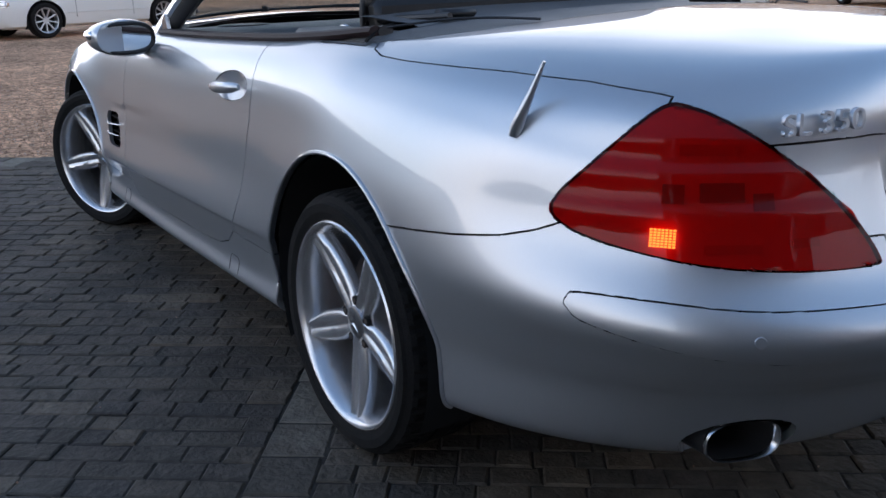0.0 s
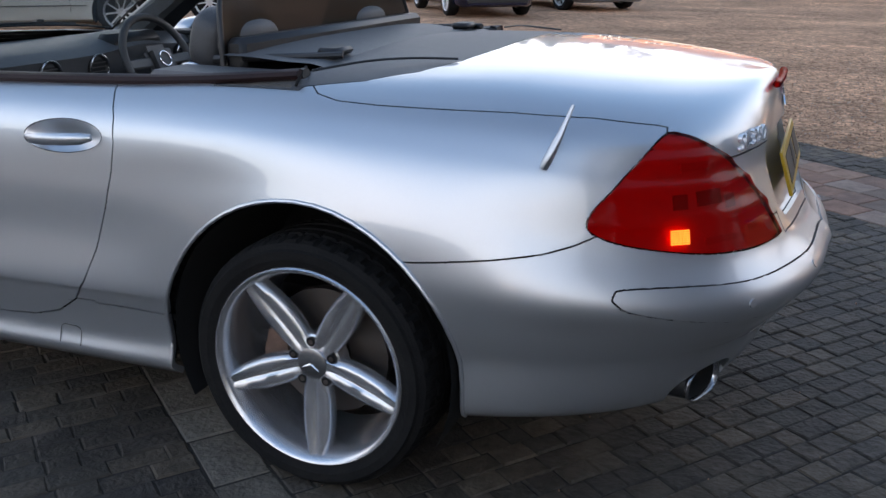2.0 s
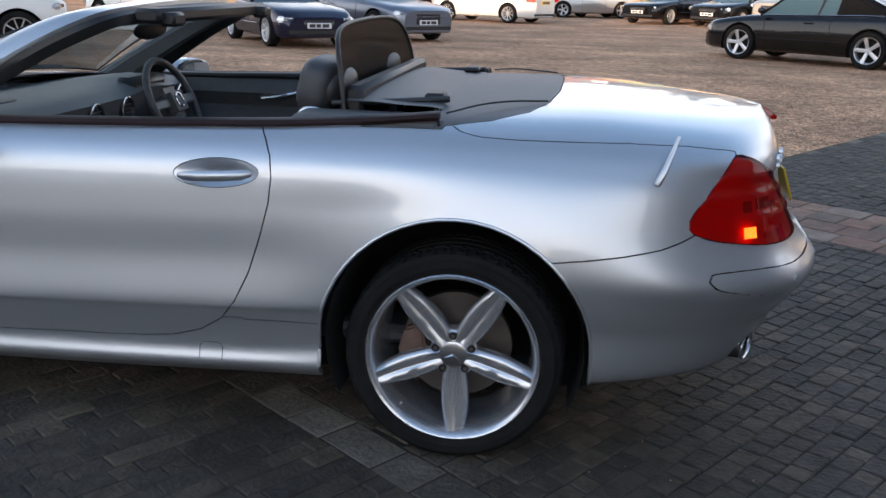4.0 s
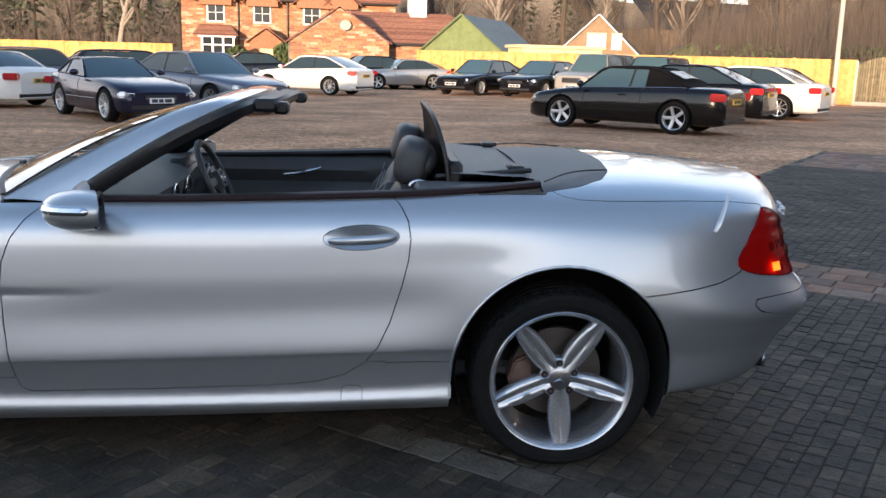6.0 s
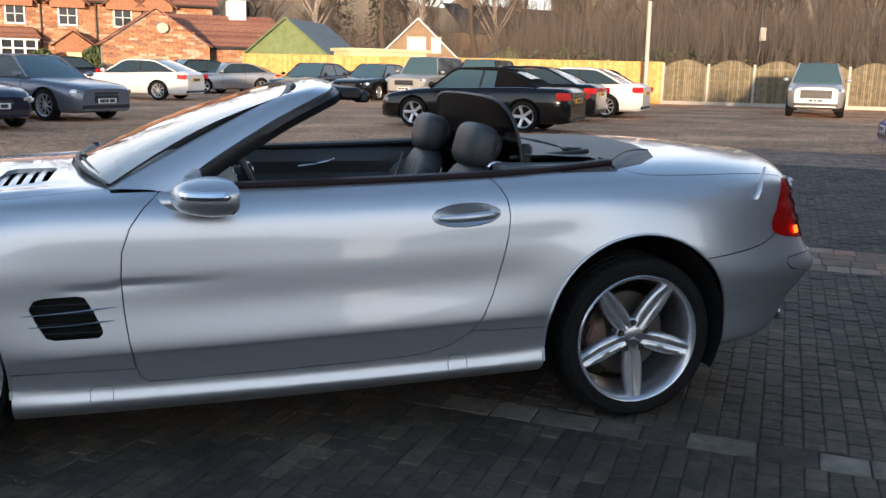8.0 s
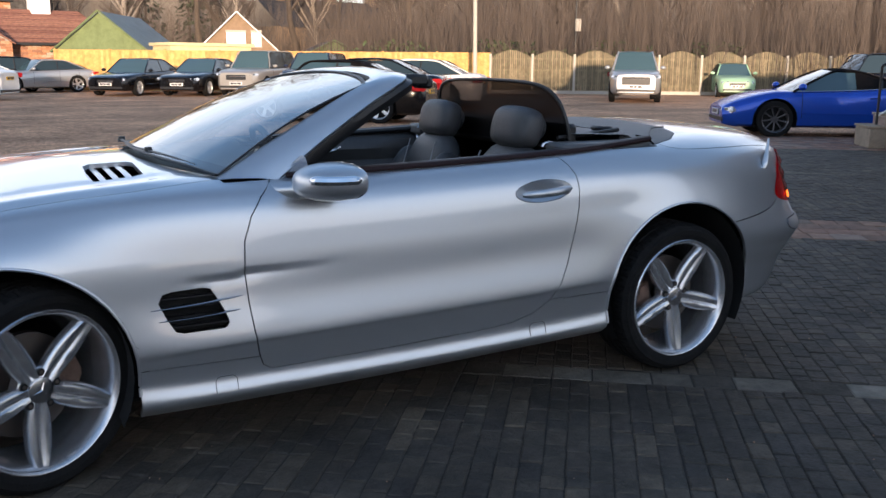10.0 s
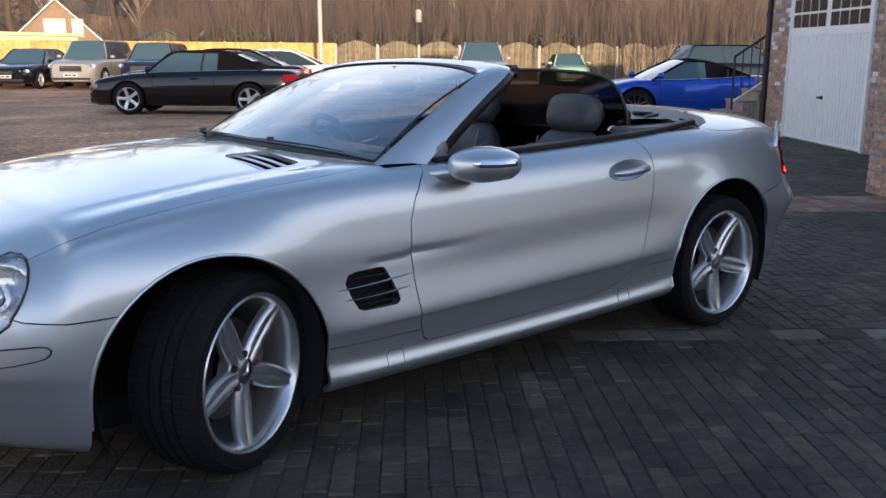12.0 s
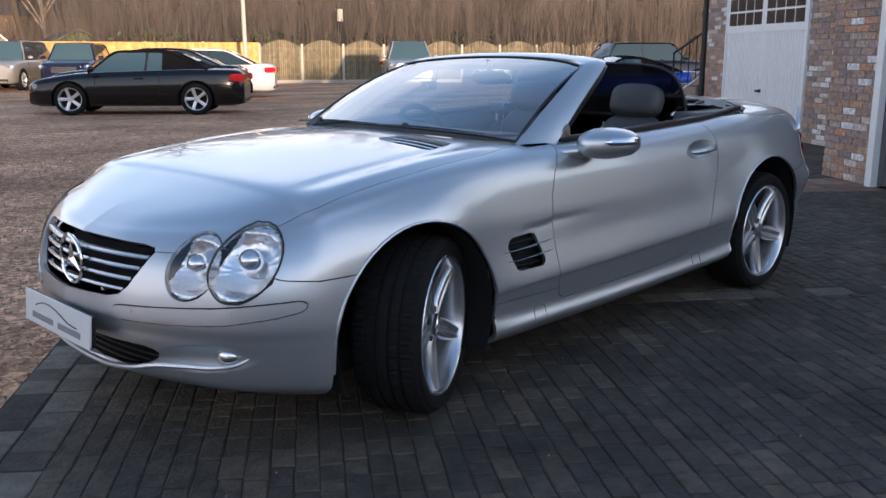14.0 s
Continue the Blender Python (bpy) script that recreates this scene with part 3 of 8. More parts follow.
ARCH_REAR = arch(0.0, 0.352, 0.388, 0.395)
ARCH_FRONT = arch(2.632, 0.335, 0.382, 0.388)
DOOR = [(1.70, .97), (1.752, .924), (1.815, .868), (1.858, .808), (1.886, .730), (1.892, .637), (1.885, .53), (1.872, .43), (1.856, .345), (1.842, .305),
        (1.815, .288), (1.375, .297), (.96, .312), (.85, .324), (.761, .350), (.691, .395), (.645, .455), (.605, .54), (.566, .663), (.545, .75), (.538, .82), (.546, .878), (.568, .92), (.60, .955), (.62, .985)]
TAIL_LAMP = smooth_loop([(-.103, .738), (-.088, .762), (-.055, .795), (0.0, .846), (.05, .890), (.088, .912), (.12, .910), (.17, .893), (.247, .850), (.34, .780), (.41, .710), (.447, .655), (.438, .646), (.38, .645),
                         (.25, .654), (.13, .664), (.02, .679), (-.05, .694), (-.088, .710), (-.103, .724)], 3)
BIG_LAMP = ellipse(-1.445, .632, .133, .098, 47)
SMALL_LAMP = ellipse(-1.618, .616, .116, .084, 50)
GRILLE = [(-.02, .672), (.20, .671), (.36, .668), (.405, .661), (.412, .648), (.385, .595), (.345, .535), (.31, .508), (.25, .495), (.10, .488), (-.02, .486)]
EXHAUST = ellipse(.53, .302, .092, .054, 0, 24)
INTAKE = smooth_loop([(-.05, .345), (.25, .345), (.40, .340), (.450, .322), (.42, .290), (.32, .252), (.18, .226), (-.05, .216), (-.06, .28)], 2)
FRONT_SEAM = [(2.80, .586), (2.95, .580), (3.06, .578), (3.16, .586), (3.22, .61)]
REAR_SEAM = [(-.20, .632), (-.266, .636), (-.36, .645), (-.462, .657), (-.56, .672), (-.62, .690), (-.655, .706), (-.69, .73)]
SILL_FRONT = [(2.32, .342), (1.86, .338)]
SILL_REAR = [(.70, .392), (.34, .405)]
LID_SIDE = [(.075, 1.02), (.068, .995), (.045, .977), (.01, .962), (-.05, .952), (-.15, .9485), (-.45, .947), (-.62, .940), (-.74, .927), (-.83, .910)]
STRIP_REAR = smooth_loop([(-.072, .580), (-.067, .593), (-.045, .603), (.10, .604), (.26, .596), (.42, .592), (.58, .588), (.80, .585), (.80, .512), (.58, .506), (.42, .506), (.26, .512), (.10, .530), (-.02, .552), (-.056, .564)], 3)
STRIP_FRONT = [(-1.250, .500), (-1.248, .511), (-1.258, .519), (-1.275, .522), (-1.34, .517), (-1.55, .497), (-1.78, .480), (-1.88, .474), (-1.915, .470), (-1.928, .460), (-1.932, .448), (-1.928, .436), (-1.91, .428), (-1.88, .425), (-1.70, .430), (-1.50, .445), (-1.34, .470), (-1.275, .484), (-1.258, .491)]


def build_skin():
    bm = bmesh.new()
    rows = skin_points()
    add_grid(bm, [[tuple(p) for p in r] for r in rows])
    bmesh.ops.remove_doubles(bm, verts=bm.verts[:], dist=1e-5)
    bm.normal_update()
    side = lambda c: c.y > 0.6
    cut_along(bm, ARCH_REAR, (X, Z), False, side)
    cut_along(bm, ARCH_FRONT, (X, Z), False, side)
    cut_along(bm, DOOR, (X, Z), True, side)
    cut_along(bm, FRONT_SEAM, (X, Z), False, side)
    cut_along(bm, REAR_SEAM, (X, Z), False, side)
    cut_along(bm, SILL_FRONT, (X, Z), False, side)
    cut_along(bm, SILL_REAR, (X, Z), False, side)
    cut_along(bm, LID_SIDE, (X, Z), False, lambda c: c.y > 0.5)
    tail = lambda c: c.x < -0.45
    cut_along(bm, TAIL_LAMP, (TAIL_U, Z), True, tail)
    cut_along(bm, STRIP_REAR, (TAIL_U, Z), True, tail)
    nose = lambda c: c.x > 2.9
    cut_along(bm, BIG_LAMP, (NOSE_U, Z), True, nose)
    cut_along(bm, SMALL_LAMP, (NOSE_U, Z), True, nose)
    cut_along(bm, STRIP_FRONT, (NOSE_U, Z), True, nose)
    cut_along(bm, GRILLE, (Y, Z), True, nose)
    cut_along(bm, INTAKE, (Y, Z), True, nose)
    cut_along(bm, EXHAUST, (Y, Z), True, lambda c: c.x < -.7)
    cut_along(bm, [(-.8, .6435), (.33, .6435)], (Y, Z), False, lambda c: c.x < -.9)
    cut_along(bm, BONNET_EDGE, (X, Y), False, lambda c: c.z > .85 and c.x > 1.7)
    cut_along(bm, TONNEAU_EDGE, (X, Y), False, lambda c: c.z > .93 and c.x < .4)
    cut_along(bm, LID_EDGE, (X, Y), False, lambda c: c.z > .93 and c.x < .2)
    cut_along(bm, BONNET_SIDE, (X, Y), False, lambda c: c.z > .7 and c.x > 1.7)
    cut_along(bm, HANDLE, (X, Z), True, side)
    cut_along(bm, BONNET_NOSE, (NOSE_U, Z), False, lambda c: c.x > 2.9)
    cut_along(bm, VENT, (X, Z), True, side)
    cut_along(bm, HOOD_VENT, (X, Y), True, lambda c: c.z > .8 and c.x > 1.9)
    cut_along(bm, BOOT_SEAM, (Y, Z), False, lambda c: c.x < -.85)
    cut_along(bm, PLATE_WELL, (Y, Z), True, lambda c: c.x < -.85)
    bm.normal_update()
    return bm


BONNET_EDGE = [(1.905, .80), (1.93, .70), (2.005, .53), (2.065, .35), (2.10, .17), (2.11, -.01)]
TONNEAU_EDGE = [(.30, .70), (.12, .66), (.10, .50), (.10, .3), (.10, -.01)]
LID_EDGE = [(.075, .80), (.06, .74), (-.07, .69), (-.17, .60), (-.225, .46), (-.25, .25), (-.255, -.01)]
BONNET_NOSE = [(-1.92, .652), (-1.78, .650), (-1.70, .653), (-1.60, .662), (-1.45, .69), (-1.365, .737), (-1.29, .775), (-1.22, .803), (-1.1, .85)]
BONNET_SIDE = [(3.20, .81), (2.99, .785), (2.55, .775), (2.2, .757), (1.9, .712)]
HANDLE = ellipse(.705, .824, .128, .041, -3, 32)
VENT = [(2.172, .555), (2.158, .580), (2.13, .587), (2.03, .590), (2.008, .584), (1.985, .545), (1.958, .487), (1.955, .468), (1.968, .456), (2.10, .454), (2.125, .462), (2.15, .505)]
HOOD_VENT = [(2.305, .30), (2.315, .56), (2.30, .585), (2.18, .565), (2.14, .545), (2.135, .30), (2.15, .27), (2.28, .265)]
BOOT_SEAM = [(.60, .845), (.40, .850), (.27, .852)]
PLATE_WELL = [(-.02, .865), (.30, .862), (.325, .84), (.325, .70), (.30, .672), (-.02, .668)]


class Skin:
    def __init__(self):
        self.bm = build_skin()
        self.bm.faces.ensure_lookup_table()
        self.kind = {}
        for f in self.bm.faces:
            self.kind[f] = self.sort(f.calc_center_median())

    def sort(self, c):
        u, w, z = c.dot(TAIL_U), c.dot(NOSE_U), c.z
        xz = (c.x, z)
        if c.x < -.7 and inside((c.y, z), EXHAUST):
            return "hole"
        if c.x < -0.45:
            if inside((u, z), TAIL_LAMP):
                return "tail_lamp"
        if c.y > .55 and (inside(xz, ARCH_REAR) or inside(xz, ARCH_FRONT)):
            return "hole"
        if c.x > 2.9:
            if inside((w, z), BIG_LAMP):
                return "big_lamp"
            if inside((w, z), SMALL_LAMP):
                return "small_lamp"
            if inside((c.y, z), GRILLE) or inside((c.y, z), INTAKE):
                return "hole"
            if inside((w, z), STRIP_FRONT):
                return "front_strip"
        if c.y > .6 and inside(xz, DOOR) and not (c.y < .748 and z > .89):
            return "handle_cup" if inside(xz, HANDLE) else "door"
        if c.y > .6 and inside(xz, VENT):
            return "hole"
        # deck
        if c.x > 1.7 and z > .64 and self.right_of((c.x, c.y), BONNET_EDGE, 0):
            if inside((c.x, c.y), HOOD_VENT) and z > .85:
                return "hole"
            if c.y < self.at(c.x, BONNET_SIDE) and (c.x < 2.95 or z > self.at(w, BONNET_NOSE)):
                return "bonnet"
        elif c.x > .1 and c.y < .752 and z > .89 and c.x < 2.2:
            return "hole"
        if c.x < .3 and z > .93:
            if self.right_of((c.x, c.y), TONNEAU_EDGE, 0) and c.y < .757 and c.x > -.3:
                return "hole"
            if self.right_of((c.x, c.y), LID_EDGE, 0) and inside((c.x, c.y), [(.3, -.1), (.3, .757), (.08, .752), (-.3, .75), (-.3, -.1)]):
                return "tonneau"
        if c.x < .08 and self.above(xz, LID_SIDE, u) and z > .6435 and (c.y < .345 or z > .69):
            if inside((c.y, z), PLATE_WELL) and c.x < -.85:
                return "plate_well"
            return "boot_low" if self.below_seam(c) else "boot"
        if c.x < -.2 and (inside((u, z), STRIP_REAR)) and c.x < -.45:
            return "rear_strip"
        if c.x < -.2 and self.under(xz, REAR_SEAM) or (c.x < -.66 and z < .72):
            return "rear_bumper"
        if c.x > 2.6 and (self.under(xz, FRONT_SEAM) or w < -1.46):
            return "front_bumper"
        if .3 < c.x < 2.4 and z < .42:
            if c.x > 1.8 and z < .34 or c.x < .72 and z < .398 or .69 < c.x < 1.86:
                return "sill"
        return "front_wing" if c.x > 1.7 else "rear_wing"

    @staticmethod
    def at(x, line):
        for (x1, z1), (x2, z2) in zip(line, line[1:]):
            if min(x1, x2) <= x <= max(x1, x2) and x1 != x2:
                return z1 + (z2 - z1) * (x - x1) / (x2 - x1)
        ends = sorted([line[0], line[-1]])
        return ends[0][1] if x < ends[0][0] else ends[1][1]

    def under(self, p, line):
        return p[1] < self.at(p[0], line)

    def above(self, p, line, u):
        return u > .09 or p[1] > self.at(p[0], line)

    def below_seam(self, c):
        return c.x < -.85 and c.z < self.at(c.y, BOOT_SEAM) and c.y > .3 or (c.x < -.85 and c.z < .85)

    @staticmethod
    def right_of(p, line, _):
        """True on the side of larger x for the bonnet line; for lines of the rear deck also."""
        for (x1, y1), (x2, y2) in zip(line, line[1:]):
            if min(y1, y2) <= p[1] <= max(y1, y2) and y1 != y2:
                return p[0] > x1 + (x2 - x1) * (p[1] - y1) / (y2 - y1)
        return p[0] > line[0][0]

    def panel(self, name, kinds, material, parent, sides, label="", gap=0.0021, deep=0.016, lift=0.0, own_normals=False):
        """One body panel: its outer skin, drawn back by half a shut line, with a folded edge all round."""
        faces = [f for f in self.bm.faces if self.kind[f] in kinds]
        keep = set(faces)
        inward = {}
        rim = []
        for f in faces:
            fc = f.calc_center_median()
            for e in f.edges:
                if sum(1 for g in e.link_faces if g in keep) == 1:
                    v1, v2 = e.verts
                    if sides == "both" and abs(v1.co.y) < 1e-4 and abs(v2.co.y) < 1e-4:
                        continue
                    d = (v2.co - v1.co)
                    if d.length < 1e-7:
                        continue
                    t = f.normal.cross(d.normalized())
                    if t.dot(fc - v1.co) < 0:
                        t = -t
                    rim.append((v1, v2, f))
                    for v in (v1, v2):
                        inward[v] = inward.get(v, Vector()) + t * (d.length ** .5)
        verts, norms, idx, free = [], [], {}, []
        for f in faces:
            for v in f.verts:
                if v not in idx:
                    co = v.co + v.normal * (lift(v.co) if callable(lift) else lift)
                    if v in inward and inward[v].length > 1e-9:
                        co = co + inward[v].normalized() * gap
                    idx[v] = len(verts)
                    verts.append(co)
                    norms.append(Vector((v.normal.x, 0, v.normal.z)).normalized() if sides == "both" and abs(v.co.y) < 1e-4 else v.normal.copy())
                    free.append(callable(lift) and abs(lift(v.co)) > 1e-4)
        polys = [[idx[v] for v in f.verts] for f in faces]
        if deep:
            for v1, v2, f in rim:
                loop = [v for v in f.verts]
                i1, i2 = loop.index(v1), loop.index(v2)
                if (i1 + 1) % len(loop) != i2:
                    v1, v2 = v2, v1
                k = len(verts)
                for v in (v1, v2):
                    n = -inward[v].normalized() if inward[v].length > 1e-9 else v.normal
                    base = verts[idx[v]]
                    verts += [base.copy(), base - v.normal * deep]
                    norms += [n, n]
                polys.append([k, k + 1, k + 3, k + 2])
        out = []
        for sgn in ((1, -1) if sides == "pair" else ((0,) if sides == "both" else (1,))):
            vv, nn, pp = list(verts), list(norms), list(polys)
            if sgn == 0:
                m = len(vv)
                vv = vv + [Vector((v.x, -v.y, v.z)) for v in vv]
                nn = nn + [Vector((v.x, -v.y, v.z)) for v in nn]
                pp = pp + [[i + m for i in reversed(p)] for p in polys]
            elif sgn < 0:
                vv = [Vector((v.x, -v.y, v.z)) for v in vv]
                nn = [Vector((v.x, -v.y, v.z)) for v in nn]
                pp = [list(reversed(p)) for p in pp]
            me = bpy.data.meshes.new(name)
            me.from_pydata([tuple(v) for v in vv], [], pp)
            me.materials.append(material)
            me.shade_smooth()
            if own_normals == "hollow":
                me.update()
                for i, own in enumerate(free):
                    if own:
                        nn[i] = me.vertices[i].normal.copy()
                        if sgn == 0:
                            nn[i + len(verts)] = me.vertices[i + len(verts)].normal.copy()
            if own_normals is not True:
                me.normals_split_custom_set_from_vertices([tuple(n) for n in nn])
            ob = new(name, me)
            ob.parent = parent
            if label:
                ob["label"] = label
            out.append(ob)
        return out


# ---- wheels ----
def spoke_mesh(r0, r1, w0, wm, w1, y0, y1, n=14):
    """One broad spoke with a shallow valley down its middle, pointing to +z, its face towards +y."""
    bm = bmesh.new()
    rows = []
    prof = [(-1.0, -.030), (-1.0, -.012), (-.88, -.002), (-.62, .004), (-.22, .002), (-.10, -.0035), (0, -.005), (.10, -.0035), (.22, .002), (.62, .004), (.88, -.002), (1.0, -.012), (1.0, -.030)]
    for i in range(n + 1):
        t = i / n
        r = r0 + (r1 - r0) * t
        w = (w0 * (1 - t) ** 2 + 2 * t * (1 - t) * wm + w1 * t * t) / 2
        y = y0 + (y1 - y0) * (t ** 1.6)
        v = 0.25 + 0.75 * math.sin(math.pi * min(1, t * 1.05)) ** .6
        rows.append([(p * w, y + (d if abs(p) > .3 else d * 1.0 + (0.002 - d) * (1 - v)), r) for p, d in prof])
    add_grid(bm, rows)
    bmesh.ops.recalc_face_normals(bm, faces=bm.faces[:])
    return bm


def make_wheel(name, label, group, R=0.324, rim=0.257, width=0.245, face_y=0.10, detail=True, caliper=1):
    """A wheel about the y axis, its face towards +y: tyre, rim, five spokes, hub, bolts, disc."""
    w = new(name)
    w["label"] = label
    h = width / 2
    # tyre with grooves; the tread blocks of the shoulders are set apart
    seg = 216 if detail else 48
    prof = [(rim - .012, h - .012), (rim + .004, h - .004), (rim + .020, h + .003), (rim + .040, h + .004), (R - .022, h - .004), (R - .010, h - .013), (R - .004, h - .024)]
    tread = []
    for gx in ([.062, .022, -.022, -.062] if detail else []):
        tread += [(R, gx + .0065), (R - .008, gx + .005), (R - .008, gx - .005), (R, gx - .0065)]
    prof += tread + [(R - .004, -h + .024), (R - .012, -h + .012), (R - .03, -h), (rim + .01, -h + .004), (rim - .012, -h + .012)]
    bm = lathe(prof, "y", seg)
    if detail:
        for v in bm.verts:
            rr = math.hypot(v.co.x, v.co.z)
            if rr > R - .006 and abs(v.co.y) > .03:
                k = round(math.atan2(v.co.z, v.co.x) / (2 * math.pi / seg))
                if (k + (2 if abs(v.co.y) < .07 else 0)) % 5 == 0:
                    f = (rr - .007) / rr
                    v.co.x *= f
                    v.co.z *= f
    part("tyre", bm, M_RUBBER, w, "worn black road tyre" if detail else "", smooth=20)
    # rim barrel and lip
    lip = face_y + .012
    bm = lathe([(rim - .010, h - .013), (rim, lip + .006), (rim - .004, lip + .010), (rim - .011, lip + .007), (rim - .018, lip - .004), (rim - .026, lip - .030), (rim - .032, lip - .07), (rim - .034, -h + .03), (rim - .012, -h + .01)], "y", 72 if detail else 36)
    part("rim", bm, M_ALLOY, w, "silver alloy rim")
    hub_y = face_y - .022
    for k in range(5):
        a = 2 * math.pi * k / 5 + math.pi
        bm = spoke_mesh(.030, rim - .016, .056, .112, .052, hub_y, lip - .010)
        bmesh.ops.rotate(bm, cent=(0, 0, 0), matrix=Matrix.Rotation(a, 3, "Y"), verts=bm.verts[:])
        part("spoke", bm, M_ALLOY, w)
    bm = lathe([(0, hub_y + .004), (.030, hub_y + .004), (.036, hub_y + .001), (.060, hub_y - .002), (.072, hub_y - .010), (.074, hub_y - .05), (0, hub_y - .05)], "y", 40)
    part("hub", bm, M_ALLOY, w)
    bm = lathe([(0, hub_y + .010), (.032, hub_y + .009), (.040, hub_y + .006), (.041, hub_y)], "y", 32)
    cap = part("centre_cap", bm, M_SATIN, w, "silver centre cap with a three-pointed emblem")
    for k in range(3):
        a = radians(90 + 120 * k + 20)
        bm = bmesh.new()
        vs = [bm.verts.new(p) for p in ((0, hub_y + .0135, 0), (.0035, hub_y + .0105, 0), (0, hub_y + .0105, .029), (-.0035, hub_y + .0105, 0))]
        bm.faces.new((vs[0], vs[1], vs[2]))
        bm.faces.new((vs[0], vs[2], vs[3]))
        bmesh.ops.rotate(bm, cent=(0, 0, 0), matrix=Matrix.Rotation(a, 3, "Y"), verts=bm.verts[:])
        part("emblem_arm", bm, M_CHROME, cap, smooth=0)
    for k in range(5):
        a = 2 * math.pi * k / 5
        p = Vector((math.sin(a) * .056, 0, math.cos(a) * .056))
        part("bolt_hole", cyl(p + Vector((0, hub_y - .01, 0)), p + Vector((0, hub_y + .0035, 0)), .0115, .0115, 14), M_VOID, w)
        part("wheel_bolt", cyl(p + Vector((0, hub_y - .01, 0)), p + Vector((0, hub_y + .0045, 0)), .0075, .007, 6), M_DISC, w, smooth=0)
    part("brake_disc", lathe([(.06, .0), (.165, .0), (.165, -.028), (.06, -.028)], "y", 40), M_DISC, w, "worn steel brake disc")
    bm = prism([(-.155, -.055), (-.10, -.075), (-.085, .06), (-.15, .075), (-.18, .02)], -.055, .03, "y", .008)
    bmesh.ops.rotate(bm, cent=(0, 0, 0), matrix=Matrix.Rotation(math.pi if caliper > 0 else 0, 3, "Y"), verts=bm.verts[:])
    part("brake_caliper", bm, M_CALIPER, w, "rusty brake caliper")
    bm = cyl((rim * .62, lip - .03, -rim * .62), (rim * .70, lip - .022, -rim * .70), .004, .0035, 8)
    part("valve", bm, M_SATIN, w)
    return w


car = thing("roadster", "silver-blue metallic two-seat convertible with its roof down, on block paving", "car")
skin = Skin()


def scoop(co):
    """The shallow hollow in the bumper that runs from the intake out to the fog lamp."""
    dy, dz = (co.y - .60) / .17, (co.z - .322 - .10 * (co.y - .6)) / .050
    return -.017 * max(0.0, 1 - dy * dy - dz * dz) ** 1.1 if co.x > 3.0 else 0.0


def bonnet_ridge(co):
    """The crease that runs back from the headlamps beside the bonnet's shut line."""
    if not 2.02 < co.x < 3.02:
        return 0.0
    fade = min(1.0, (co.x - 2.02) / .15, (3.02 - co.x) / .10)
    d = Skin.at(co.x, BONNET_SIDE) - co.y
    return fade * (.0055 * max(0.0, 1 - abs(d - .055) / .055) - .005 * max(0.0, 1 - abs(d - .15) / .05))


for kinds, name, material, sides, label in [
    (("door",), "door", M_PAINT, "pair", ""),
    (("front_wing",), "front_wing", M_PAINT, "pair", ""),
    (("rear_wing",), "rear_wing", M_PAINT, "pair", ""),
    (("bonnet",), "bonnet", M_PAINT, "both", ""),
    (("boot",), "boot_lid", M_PAINT, "both", ""),
    (("boot_low",), "boot_panel", M_PAINT, "both", ""),
    (("front_bumper",), "front_bumper", M_PAINT_LOW, "both", ""),
    (("rear_bumper",), "rear_bumper", M_PAINT_LOW, "both", ""),
    (("front_strip",), "front_rub_strip", M_PAINT_LOW, "pair", ""),
    (("rear_strip",), "rear_rub_strip", M_PAINT_LOW, "both", ""),
    (("sill",), "sill", M_PAINT_LOW, "pair", ""),
    (("tonneau",), "tonneau_panel", M_TRIM, "both", "dark grey roof-well cover"),
]:
    made = skin.panel(name, kinds, material, car, sides, label, lift=.004 if "strip" in name else {"front_bumper": scoop, "bonnet": bonnet_ridge}.get(name, 0.0), own_normals="hollow" if name in ("front_bumper", "bonnet") else False, gap=.0008 if name == "bonnet" else .0021)
    if name == "door":
        doors = made
    if name == "boot_lid":
        boot_lid = made[0]
    if name == "boot_panel":
        boot_panel = made[0]
    if name == "front_bumper":
        front_bumper = made[0]
# Added black sheet behind the skin: shade of the open gaps as colour.
skin.panel("gap_shade_shell", ("door", "handle_cup", "front_wing", "rear_wing", "bonnet", "boot", "boot_low", "front_bumper", "rear_bumper", "front_strip", "rear_strip", "sill", "tonneau", "tail_lamp"),
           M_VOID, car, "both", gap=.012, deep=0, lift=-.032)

skin.panel("plate_recess", ("plate_well",), M_PAINT_LOW, boot_panel, "both", "recess for the rear plate", gap=0, deep=0, lift=-.018)


def cup(co):
    du, dz = (co.x - .705) / .128, (co.z - .824) / .041
    return -.026 * max(0.0, 1 - (du * du + dz * dz) ** .8)


for ob, dr in zip(skin.panel("handle_cup", ("handle_cup",), M_PAINT, car, "pair", gap=0, deep=0, lift=cup, own_normals=True), doors):
    ob.parent = dr

# tail lamps: red lens with stepped ridges over a pale reflector
def ridges(co):
    z = co.z
    step = sum(.007 * math.exp(-((z - zz) / .014) ** 2) for zz in (.735, .80, .855))
    return .005 + step


